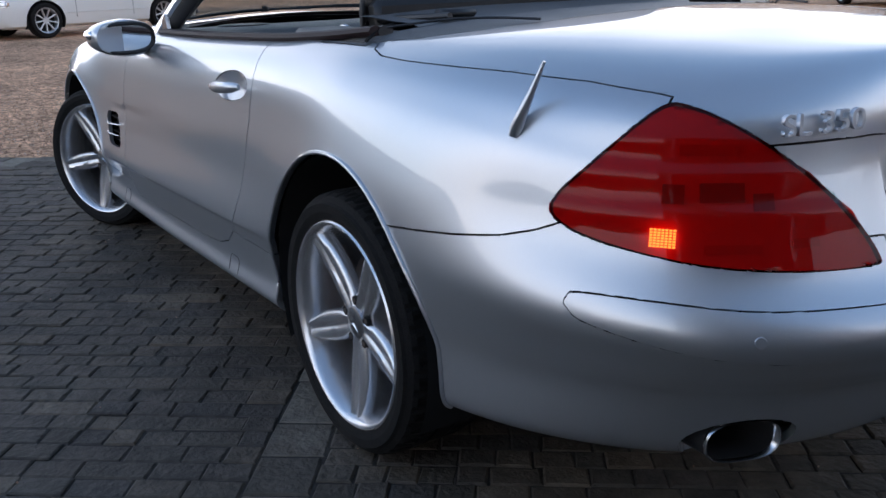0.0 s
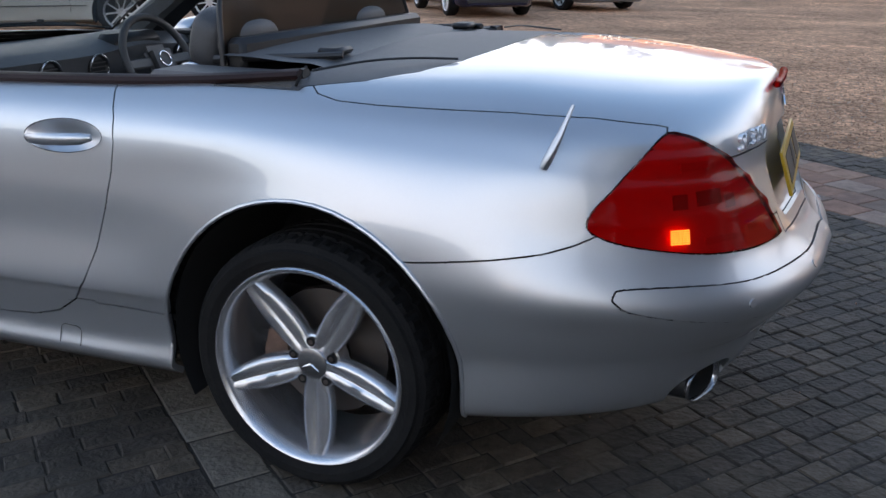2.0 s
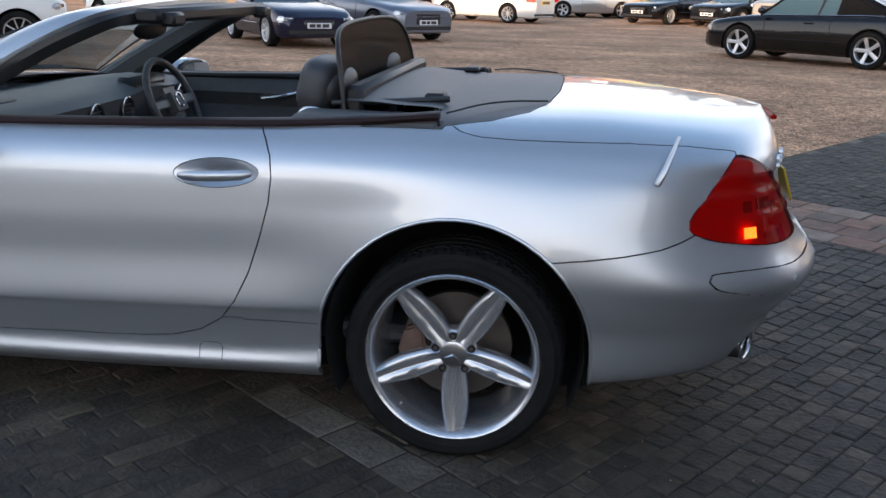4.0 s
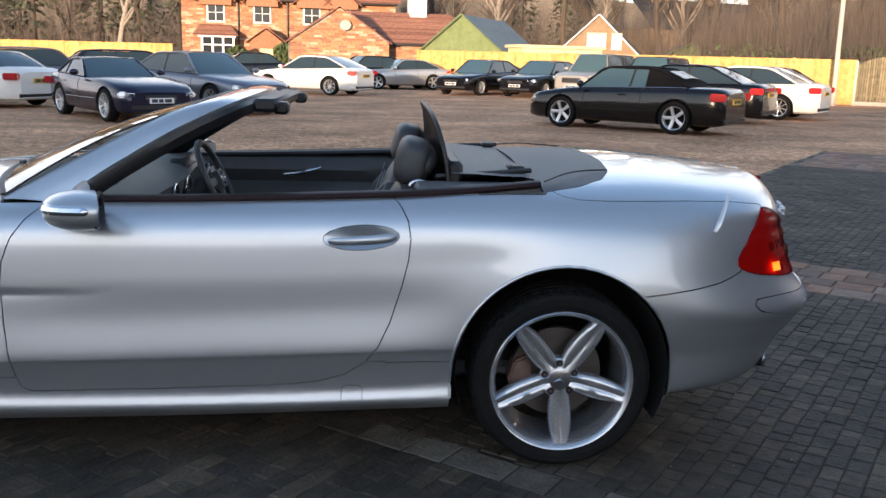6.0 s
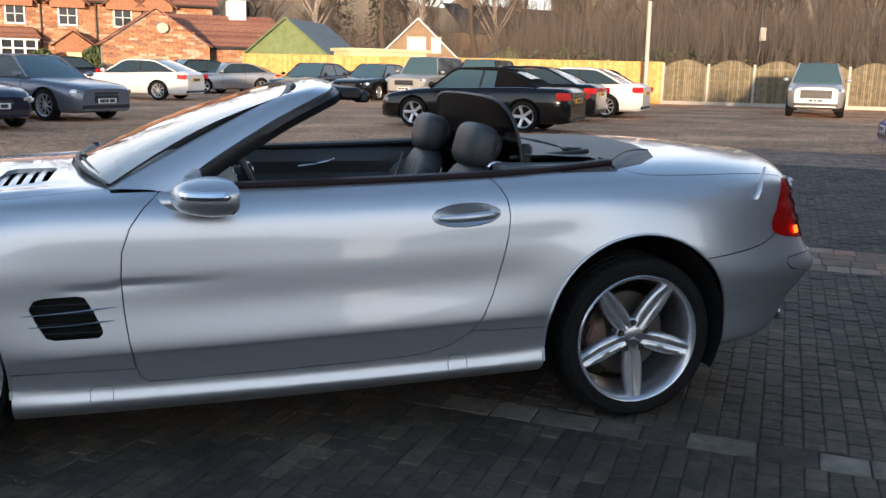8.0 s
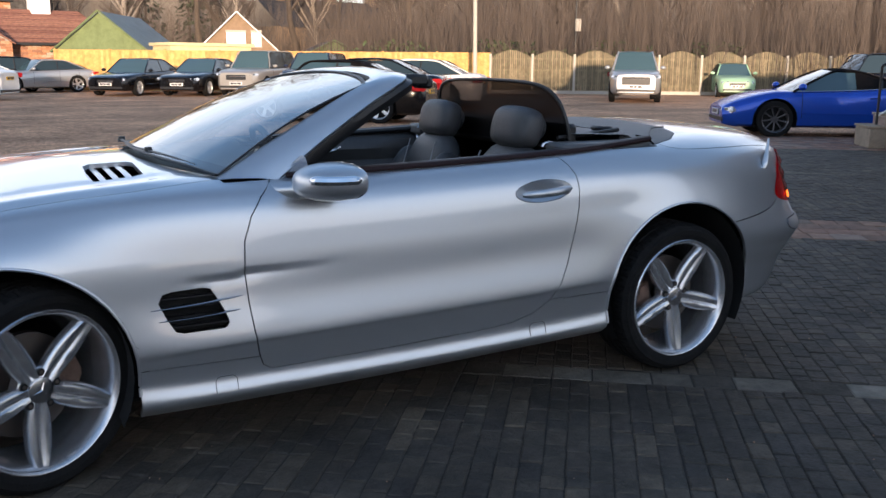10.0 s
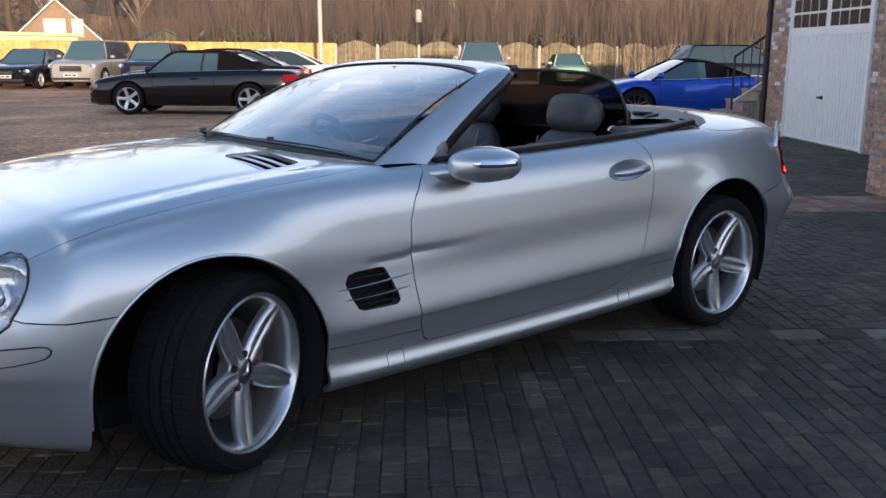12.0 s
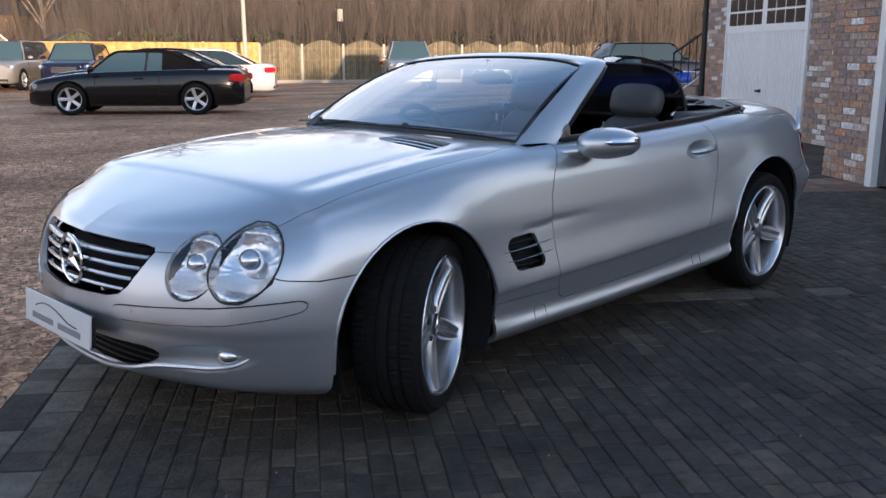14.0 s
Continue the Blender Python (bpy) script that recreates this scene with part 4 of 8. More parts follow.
lenses = skin.panel("tail_lamp", ("tail_lamp",), M_REDLENS, car, "pair", "red wrap-round tail lamp, one bulb lit", gap=.0018, deep=.012, lift=ridges, own_normals=True)
backs = skin.panel("reflector", ("tail_lamp",), M_LAMPBACK, car, "pair", gap=.0022, deep=.006, lift=-.006, own_normals=True)
for sgn, lens, back in zip((1, -1), lenses, backs):
    back.parent = lens
    for nm, (u, z), w, h, m in (("lit_bulb", (.085, .704), .044, .032, M_LAMPLIT), ("dark_cell", (.10, .772), .05, .045, M_LAMPDARK), ("pale_cell", (.175, .770), .10, .045, M_LAMPDARK), ("dark_cell", (.25, .765), .05, .04, M_LAMPDARK), ("pale_cell", (.15, .838), .13, .026, M_LAMPRIB),
                                ("pale_cell", (.20, .690), .13, .022, M_LAMPRIB), ("pale_cell", (.32, .690), .07, .022, M_LAMPRIB)):
        if nm == "lit_bulb" and sgn < 0:
            m = M_LAMPBACK
        v = min((v for v in skin.bm.verts if v.co.x < -.5), key=lambda v: (v.co.dot(TAIL_U) - u) ** 2 + (v.co.z - z) ** 2)
        d = Vector((v.normal.x, v.normal.y * sgn, v.normal.z))
        c = Vector((v.co.x, v.co.y * sgn, v.co.z)) + d * (.0075 if nm == "lit_bulb" else -.0075)
        bm = bmesh.new()
        cells = 7 if nm == "lit_bulb" else 1
        rowsn = cells if nm == "lit_bulb" else 1
        for i in range(cells):
            for j in range(rowsn):
                a, b = (i + .5) / cells - .5, (j + .5) / rowsn - .5
                add_box(bm, ((a - .36 / cells) * w, -.003, (b - .36 / rowsn) * h), ((a + .36 / cells) * w, .003, (b + .36 / rowsn) * h))
        q = d.to_track_quat("Y", "Z").to_matrix().to_4x4()
        bmesh.ops.transform(bm, matrix=Matrix.Translation(c) @ q, verts=bm.verts[:])
        part(nm, bm, m, lens, smooth=0)

# headlamps
nose_n = Vector((.785, .62, 0))


def lamp_pose(w, z, out, outline_depth):
    """A frame on the nose skin: local y points out of the lamp."""
    best = min((v for v in skin.bm.verts if v.co.x > 2.9), key=lambda v: (v.co.dot(NOSE_U) - w) ** 2 + (v.co.z - z) ** 2)
    return best.co + nose_n * out


for kind, (w, z), r, turn in (("big_lamp", (-1.445, .632), (.133, .098), 47), ("small_lamp", (-1.618, .616), (.116, .084), 50)):
    lens = skin.panel("headlamp_lens", (kind,), M_GLASSCLEAR, car, "pair", "clear oval headlamp lens", gap=.003, deep=.02, lift=lambda co: .004, own_normals=False)
    bowl = skin.panel("reflector", (kind,), M_BOWL, car, "pair", "bright faceted reflector", gap=.006, deep=0,
                      lift=lambda co, w=w, z=z, r=r: -.012 - .050 * max(0.0, 1 - (((co.dot(NOSE_U) - w) / r[0]) ** 2 + ((co.z - z) / r[1]) ** 2)) ** .5 * 1.2 - .0016 * math.sin(26 * math.atan2(co.z - z, co.dot(NOSE_U) - w)), own_normals=True)
    c = lamp_pose(w, z, 0, 0)
    for sgn, le, bo in zip((1, -1), lens, bowl):
        bo.parent = le
        bm = bmesh.new()
        bmesh.ops.create_uvsphere(bm, u_segments=20, v_segments=12, radius=r[1] * .42)
        bmesh.ops.translate(bm, vec=Vector((c.x, c.y * sgn, c.z)) - Vector((nose_n.x, nose_n.y * sgn, 0)) * .05, verts=bm.verts[:])
        part("projector", bm, M_CHROME, le)
        pts = []
        for u, zz in ellipse(w, z, r[0] + .001, r[1] + .001, turn, 40):
            v = min((v for v in skin.bm.verts if v.co.x > 2.9), key=lambda v: (v.co.dot(NOSE_U) - u) ** 2 + (v.co.z - zz) ** 2)
            p = v.co + v.normal * .001
            pts.append(Vector((p.x, p.y * sgn, p.z)))
        if kind == "big_lamp":
            part("lamp_gasket", tube(pts, .0035, 6, True), M_BLACK, le)

# rolled lips of the wheel arches
for cx, cz, r, poly in ((0.0, .352, .388, ARCH_REAR), (2.632, .335, .382, ARCH_FRONT)):
    rim = []
    for v in skin.bm.verts:
        ks = {skin.kind[f] == "hole" for f in v.link_faces}
        if len(ks) == 2 and v.co.y > .6 and abs(v.co.x - cx) < .5 and v.co.z < .8 and abs(math.hypot(v.co.x - cx, v.co.z - cz) - r) < .02 and v.co.z > .26:
            rim.append(v)
    rim.sort(key=lambda v: (math.atan2(v.co.z - cz, v.co.x - cx) + math.pi / 2) % (2 * math.pi))
    line = [v.co + v.normal * .0015 for v in rim[::2]]
    for sgn in (1, -1):
        part("arch_lip", tube([(p.x, p.y * sgn, p.z) for p in line], .0055, 8), M_PAINT, car)

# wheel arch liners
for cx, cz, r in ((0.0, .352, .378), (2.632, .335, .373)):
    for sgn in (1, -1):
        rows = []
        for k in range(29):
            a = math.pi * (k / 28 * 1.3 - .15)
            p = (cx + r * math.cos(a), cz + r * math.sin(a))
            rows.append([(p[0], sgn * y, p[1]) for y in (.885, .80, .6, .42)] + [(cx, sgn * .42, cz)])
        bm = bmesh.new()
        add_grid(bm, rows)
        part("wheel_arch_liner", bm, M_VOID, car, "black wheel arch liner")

# grille: well with shade put into its near-black colour, bars and ringed emblem
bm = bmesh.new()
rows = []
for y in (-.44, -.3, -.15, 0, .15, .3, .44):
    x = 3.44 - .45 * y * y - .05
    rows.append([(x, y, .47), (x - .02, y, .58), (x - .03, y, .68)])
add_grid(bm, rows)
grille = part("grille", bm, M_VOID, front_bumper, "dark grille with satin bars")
grille.parent = car
for i, z in enumerate((.515, .553, .591, .629)):
    half = .300 + .095 * (z - .515) / .115
    pts = []
    for k in range(17):
        y = -half + 2 * half * k / 16
        pts.append((3.468 - .42 * y * y - (z - .515) * .20, y, z))
    part("grille_bar", tube(pts, .0155, 8, False, .6), M_SATIN, grille, "satin silver bar")
ring = [(3.478, .083 * math.cos(2 * math.pi * k / 40), .578 + .083 * math.sin(2 * math.pi * k / 40)) for k in range(40)]
part("emblem_ring", tube(ring, .007, 8, True), M_CHROME, grille)
for k in range(3):
    a = radians(90 + 120 * k)
    bm = bmesh.new()
    t = Vector((0, math.cos(a), math.sin(a)))
    s = Vector((0, -math.sin(a), math.cos(a)))
    c = Vector((3.478, 0, .578))
    vs = [bm.verts.new(p) for p in (c + Vector((.010, 0, 0)), c + s * .020, c + t * .08, c - s * .020)]
    bm.faces.new((vs[0], vs[1], vs[2]))
    bm.faces.new((vs[0], vs[2], vs[3]))
    part("emblem_arm", bm, M_CHROME, grille, smooth=0)
# lower intake well, near-black in place of shade, and fog lamps
bm = bmesh.new()
add_grid(bm, [[(3.36 - .4 * y * y, y, .17), (3.33 - .4 * y * y, y, .28), (3.36 - .4 * y * y, y, .38)] for y in (-.5, -.25, 0, .25, .5)])
intake = part("lower_intake", bm, M_VOID, car, "dark lower air intake")
for i in range(5):
    z = .235 + .022 * i
    part("intake_slat", tube([(3.40 - .3 * y * y, y, z) for y in np.linspace(-.36, .36, 13)], .003, 6), M_BLACK, intake)
for sgn in (1, -1):
    bm = bmesh.new()
    bmesh.ops.create_uvsphere(bm, u_segments=24, v_segments=14, radius=1)
    bmesh.ops.transform(bm, matrix=Matrix.Translation((3.274, .668 * sgn, .328)) @ Matrix.Rotation(radians(40 * sgn), 4, "Z") @ Matrix.Diagonal((.032, .048, .038, 1)), verts=bm.verts[:])
    fog = part("fog_lamp", bm, M_GLASSCLEAR, car, "clear oval fog lamp")
    bm = bmesh.new()
    bmesh.ops.create_uvsphere(bm, u_segments=20, v_segments=10, radius=1)
    bmesh.ops.transform(bm, matrix=Matrix.Translation((3.266, .661 * sgn, .328)) @ Matrix.Rotation(radians(40 * sgn), 4, "Z") @ Matrix.Diagonal((.028, .043, .033, 1)), verts=bm.verts[:])
    part("reflector", bm, M_CHROME, fog)

# lip that runs under the intake and up to the fog lamps
lip_pts = []
for y, z in cat([(0, .216), (.12, .220), (.22, .232), (.32, .250), (.42, .274), (.52, .286), (.62, .292), (.69, .305), (.735, .330)], 4):
    v = min((v for v in skin.bm.verts if v.co.x > 2.9), key=lambda v: (v.co.y - y) ** 2 + (v.co.z - z) ** 2)
    lip_pts.append(Vector((v.co.x, y, z)) + v.normal * .001)
lip_pts = [Vector((p.x, -p.y, p.z)) for p in lip_pts[:0:-1]] + lip_pts
xs = np.convolve([lip_pts[0].x] * 2 + [p.x for p in lip_pts] + [lip_pts[-1].x] * 2, np.ones(5) / 5, "valid")
part("intake_lip", tube([(x, p.y, p.z) for x, p in zip(xs, lip_pts)], [.004 + .006 * min(1, min(i, len(lip_pts) - 1 - i) / 8) for i in range(len(lip_pts))], 8), M_PAINT_LOW, front_bumper)

# front plate with a drawn arc and bars for its lettering
q = pose(3.548, 0, .378, 0, -5, 0)
plate = part("front_plate", box((-.004, -.27, -.058), (.004, .27, .058), .002, q), M_PLATE_W, car, "white dealer plate with a dark arc and grey bars")
part("plate_holder", box((-.022, -.262, -.054), (-.0042, .262, .054), .004, q), M_BLACK, plate)
arc = [q @ Vector((.0055, -.17 + .34 * t, .012 + .026 * math.sin(math.pi * min(1, t * 1.25) ** .8) - .016 * t)) for t in np.linspace(0, 1, 16)]
part("plate_arc", tube(arc, .0022, 6), M_INK, plate)
for a, b in ((-.20, -.02), (.02, .20)):
    part("plate_bar", box((.0042, a, -.035), (.0056, b, -.014), 0, q), M_STITCH, plate, smooth=0)

# rear plate, badges, lettering
well = pose(-1.004, 0, .760, 0, 19, 0)
rplate = part("rear_plate", box((-.004, -.26, -.056), (.004, .26, .056), .002, well), M_PLATE_Y, car, "yellow rear plate with dark bars")
for a, b in ((-.23, -.09), (-.06, .03), (.05, .21)):
    part("plate_bar", box((-.0056, a, -.036), (-.0042, b, .036), 0, well), M_INK, rplate, smooth=0)


def lettering(name, text, size, m, material, parent, label, depth=.003):
    cu = bpy.data.curves.new(name, "FONT")
    cu.body, cu.size, cu.extrude, cu.align_x = text, size, depth, "CENTER"
    cu.bevel_depth = .0003
    tmp = new("tmp_text", cu)
    bpy.context.view_layer.update()
    me = bpy.data.meshes.new_from_object(tmp.evaluated_get(bpy.context.evaluated_depsgraph_get()))
    bpy.data.objects.remove(tmp)
    me.transform(m)
    me.materials.clear()
    me.materials.append(material)
    ob = new(name, me)
    ob.parent = parent
    ob["label"] = label
    return ob


def frame_of(o, xdir, up):
    xdir, up = Vector(xdir).normalized(), Vector(up)
    n = xdir.cross(up).normalized()
    up = n.cross(xdir).normalized()
    m = Matrix((xdir, up, n)).transposed().to_4x4()
    m.translation = o
    return m


badge_at = frame_of((-.9245, .451, .864), (-.050, -.185, .004), (.05, .02, 1))
lettering("model_badge", "SL 350", .052, badge_at @ Matrix.Translation((0, 0, .004)) @ Matrix.Scale(1.15, 4, (1, 0, 0)), M_BADGE, boot_lid, "chrome model lettering", .0045)
bm = lathe([(0, .004), (.032, .004), (.036, 0)], "y", 32)
bmesh.ops.transform(bm, matrix=frame_of((-.966, 0, .925), (0, -1, 0), (.25, 0, 1)) @ Matrix.Rotation(radians(-90), 4, "X"), verts=bm.verts[:])
part("boot_emblem", bm, M_CHROME, boot_lid)
pts = [(-.957 + .13 * y * y, y, .964) for y in np.linspace(-.16, .16, 13)]
part("high_brake_lamp", tube(pts, .011, 8, False, .8), M_REDLENS, boot_lid, "thin red high-level brake lamp")

# aerial on the rear wing
bm = bmesh.new()
pts = [(-.542, .790, .846), (-.548, .789, .862), (-.558, .786, .885), (-.572, .778, .92), (-.592, .764, .978)]
add_tube(bm, pts, [.013, .0155, .0135, .0095, .0045], 10, False, .7)
part("aerial", bm, M_PAINT_LOW, car, "stubby silver aerial")
# parking sensors
for x, y, z in ((-.975, .625, .553), (-1.075, .33, .55), (3.29, .70, .487), (3.385, .34, .453)):
    for sgn in (1, -1):
        v = min(skin.bm.verts, key=lambda v: (v.co - Vector((x, y, z))).length)
        n = Vector((v.normal.x, v.normal.y * sgn, v.normal.z))
        p = Vector((v.co.x, v.co.y * sgn, v.co.z))
        part("parking_sensor", cyl(p + n * .003, p + n * .0062, .0105, .0095, 18), M_PAINT_LOW, car)
# jack point covers: a fine shut line on the sill
for x, z in ((.735, .282), (1.968, .258)):
    for sgn in (1, -1):
        pts = []
        for du, dz in ((-.036, -.026), (-.036, .012), (-.030, .022), (-.02, .026), (.02, .026), (.030, .022), (.036, .012), (.036, -.026)):
            v = min((v for v in skin.bm.verts if v.co.y > .7), key=lambda v: (v.co.x - x - du) ** 2 + (v.co.z - z - dz) ** 2)
            pts.append((x + du, (v.co.y + .0005) * sgn, z + dz))
        part("jack_cover", tube(pts, .0013, 5), M_TRIM, car)
# exhaust tips
for sgn in (1, -1):
    def oval_run(stations):
        bm = bmesh.new()
        rows = []
        for x, g in stations:
            row = []
            for t in np.linspace(0, 2 * math.pi, 36, endpoint=False):
                dy = .072 * g * math.copysign(abs(math.cos(t)) ** .7, math.cos(t))
                dz = .041 * g * math.copysign(abs(math.sin(t)) ** .75, math.sin(t))
                row.append((x + .38 * dy * sgn, sgn * .53 + dy, .302 + dz))
            rows.append(row)
        add_grid(bm, rows, close_v=True)
        bmesh.ops.recalc_face_normals(bm, faces=bm.faces[:])
        return bm
    tip = part("exhaust_tip", oval_run(((-.876, .93), (-.881, .985), (-.885, .995), (-.888, .965), (-.884, .91), (-.876, .90))), M_SATIN, car, "oval chrome exhaust tip")
    part("exhaust_sleeve", oval_run(((-.70, .88), (-.80, .90), (-.877, .935))), M_BLACK, tip)
    # The bore is near-black, its rim satin metal.
    part("exhaust_bore", oval_run(((-.878, .905), (-.80, .86), (-.73, .80), (-.728, .02))), M_VOID, tip, "near-black exhaust bore")
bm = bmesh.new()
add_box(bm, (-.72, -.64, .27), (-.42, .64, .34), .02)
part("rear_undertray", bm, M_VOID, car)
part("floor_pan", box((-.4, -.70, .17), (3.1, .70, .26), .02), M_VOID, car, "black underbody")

# door handles, side vents
for sgn, dr in zip((1, -1), doors):
    pts = [(.812, .872, .815), (.79, .884, .816), (.74, .892, .819), (.67, .894, .824), (.615, .890, .829), (.592, .876, .831)]
    bm = tube([(x, y * sgn, z) for x, y, z in pts], [.006, .0105, .0125, .013, .0125, .007], 10, False, 1.25)
    part("door_handle", bm, M_PAINT, dr)
for sgn in (1, -1):
    vent = part("side_vent", box((1.94, sgn * .80, .44), (2.18, sgn * .845, .60), .01) if sgn > 0 else box((1.94, -.845, .44), (2.18, -.80, .60), .01), M_VOID, car, "dark side vent with two silver blades")
    for a, b in (((2.225, .878, .532), (1.905, .893, .556)), ((2.20, .882, .495), (1.915, .900, .512))):
        pts = [(a[0] + (b[0] - a[0]) * t, (a[1] + (b[1] - a[1]) * t + .010 * math.sin(math.pi * t)) * sgn, a[2] + (b[2] - a[2]) * t) for t in np.linspace(0, 1, 13)]
        part("vent_blade", tube(pts, [.002 + .007 * math.sin(math.pi * min(1, max(.03, t))) ** .5 for t in np.linspace(0, 1, 13)], 8, False, .35), M_SATIN, vent, "silver blade")
    for i in range(4):
        z = .465 + .032 * i
        part("vent_louvre", box((1.95, min(sgn * .846, sgn * .868), z), (2.17, max(sgn * .846, sgn * .868), z + .004)), M_BLACK, vent)
# bonnet vents
for sgn in (1, -1):
    y0, y1 = sorted((sgn * .23, sgn * .62))
    hv = part("bonnet_vent", box((2.11, y0, .84), (2.34, y1, .872), .005), M_VOID, car, "black bonnet vent with pale fins")
    for i in range(4):
        x = 2.165 + .042 * i
        z = .928 - .10 * (x - 2.165)
        pts = [(x + .02 * (1 - t) + .012 * t, sgn * (.245 + .35 * t), z - .028 * t ** 2) for t in np.linspace(0, 1, 9)]
        part("vent_fin", tube(pts, .0115, 8, False, .35), M_PAINT_LOW, hv)
# windscreen frame: front and rear edge of the pillar and header, near half
PF = [(1.945, .705, .914), (1.83, .688, .978), (1.72, .668, 1.040), (1.50, .628, 1.156), (1.36, .590, 1.222), (1.29, .525, 1.247), (1.262, .42, 1.258), (1.24, .22, 1.268), (1.233, 0, 1.271)]
PB = [(1.735, .762, .912), (1.65, .745, .975), (1.555, .724, 1.040), (1.37, .680, 1.152), (1.235, .638, 1.220), (1.165, .585, 1.252), (1.13, .45, 1.268), (1.105, .22, 1.280), (1.098, 0, 1.284)]


def full(curve):
    c = [tuple(p) for p in cat(curve, 5)]
    return c + [(x, -y, z) for x, y, z in c[-2::-1]]


F, B = [Vector(p) for p in full(PF)], [Vector(p) for p in full(PB)]
rows, seal, inner = [], [], []
for f, b in zip(F, B):
    out = Vector((0.35, f.y * 1.0 if abs(f.y) < .6 else math.copysign(.75, f.y), .72)).normalized()
    down = Vector((-.10, -math.copysign(min(1, abs(f.y) / .5), f.y) * .6, -.8)).normalized()
    m1, m2 = f.lerp(b, .3) + out * .010, f.lerp(b, .7) + out * .011
    rows.append([f + down * .018, f, m1, m2, b, b + down * .016])
    seal.append([b + down * .014 + Vector((-.003, 0, 0)), b + down * .02 + Vector((-.030, 0, -.002)), b + down * .055 + Vector((-.036, 0, 0)), b.lerp(f, .35) + down * .065, b.lerp(f, .4) + down * .03])
    inner.append([b.lerp(f, .33) + down * .066, f.lerp(b, .4) + down * .075, f + down * .045, f + down * .02])
bm = bmesh.new()
add_grid(bm, rows)
bmesh.ops.recalc_face_normals(bm, faces=bm.faces[:])
wframe = part("windscreen_frame", bm, M_PAINT, car, "silver windscreen surround", smooth=60)
bm = bmesh.new()
add_grid(bm, seal)
part("roof_seal", bm, M_BLACK, wframe, "black rubber roof seal")
bm = bmesh.new()
add_grid(bm, inner)
part("pillar_lining", bm, M_PILLAR_IN, wframe, "grey pillar lining")
# header latch block
bm = box((1.02, -.50, 1.215), (1.11, .50, 1.262), .012)
part("header_trim", bm, M_BLACK, wframe)
for y in (.42, -.42):
    part("roof_latch", box((.985, y - .045, 1.205), (1.04, y + .045, 1.25), .01), M_BLACK, wframe)
# glass
base = cat([(1.925, .70, .928), (1.99, .55, .948), (2.045, .35, .96), (2.075, .15, .966), (2.08, 0, .967)], 4)
top = cat([(1.335, .588, 1.225), (1.30, .45, 1.246), (1.275, .28, 1.258), (1.262, .12, 1.264), (1.258, 0, 1.265)], 4)
rows = []
for k in range(9):
    t = k / 8
    line = base * (1 - t) + top * t + np.array([.0, 0, .030 * math.sin(math.pi * t)])
    line = np.vstack([line, line[-2::-1] * [1, -1, 1]])
    rows.append([tuple(p) for p in line])
bm = bmesh.new()
add_grid(bm, rows)
pane = part("windscreen", bm, M_SHIELD, car, "clear raked windscreen glass", smooth=80)
edge_l = [Vector(r[0]) + Vector((0, 0, .002)) for r in rows]
edge_r = [Vector(r[-1]) + Vector((0, 0, .002)) for r in rows]
head = [Vector(p) + Vector((0, 0, .002)) for p in rows[-1]]
foot = [Vector(p) + Vector((.004, 0, .003)) for p in rows[0]]
for e, r in ((edge_l, .007), (edge_r, .007), (head, .009), (foot, .010)):
    part("glass_seal", tube(e, r, 6, False, .5), M_BLACK, pane)
# scuttle between bonnet and glass
bm = bmesh.new()
rows = []
for y in np.linspace(-.72, .72, 25):
    xb = Skin.at(abs(y), [(.80, 1.905), (.70, 1.93), (.53, 2.005), (.35, 2.065), (.17, 2.10), (0, 2.11)][::-1])
    zb = .952 - .04 * (y / .7) ** 2
    rows.append([(xb + .03, y, zb - .03), (xb - .005, y, zb - .012), (xb - .06, y, zb - .005), (xb - .16, y, zb + .005)])
add_grid(bm, rows)
part("scuttle", bm, M_BLACK, car, "black plastic scuttle panel")
# wipers
for pts in ([(2.075, -.05, .968), (2.055, .18, .972), (2.01, .40, .966), (1.965, .56, .953)], [(2.045, -.60, .955), (2.06, -.42, .968), (2.075, -.20, .974), (2.08, .02, .972)]):
    w = part("wiper", tube(cat(pts, 4), .008, 6, False, .6), M_BLACK, car, "black wiper arm and blade")
    p = Vector(pts[1])
    part("wiper_hub", cyl(p - Vector((0, 0, .01)), p + Vector((0, 0, .014)), .018, .013, 12), M_BLACK, w)
# inside mirror
bm = bmesh.new()
bmesh.ops.create_uvsphere(bm, u_segments=20, v_segments=10, radius=1)
bmesh.ops.transform(bm, matrix=pose(1.30, 0, 1.165, 0, -12, 0) @ Matrix.Diagonal((.022, .13, .036, 1)), verts=bm.verts[:])
rm = part("rear_view_mirror", bm, M_BLACK, car, "black interior mirror")
part("mirror_stem", cyl((1.31, 0, 1.19), (1.31, 0, 1.25), .014, .02, 10), M_BLACK, rm)
part("sun_visor", box((1.14, .08, 1.222), (1.25, .46, 1.236), .006), M_PILLAR_IN, wframe)
part("sun_visor", box((1.14, -.46, 1.222), (1.25, -.08, 1.236), .006), M_PILLAR_IN, wframe)

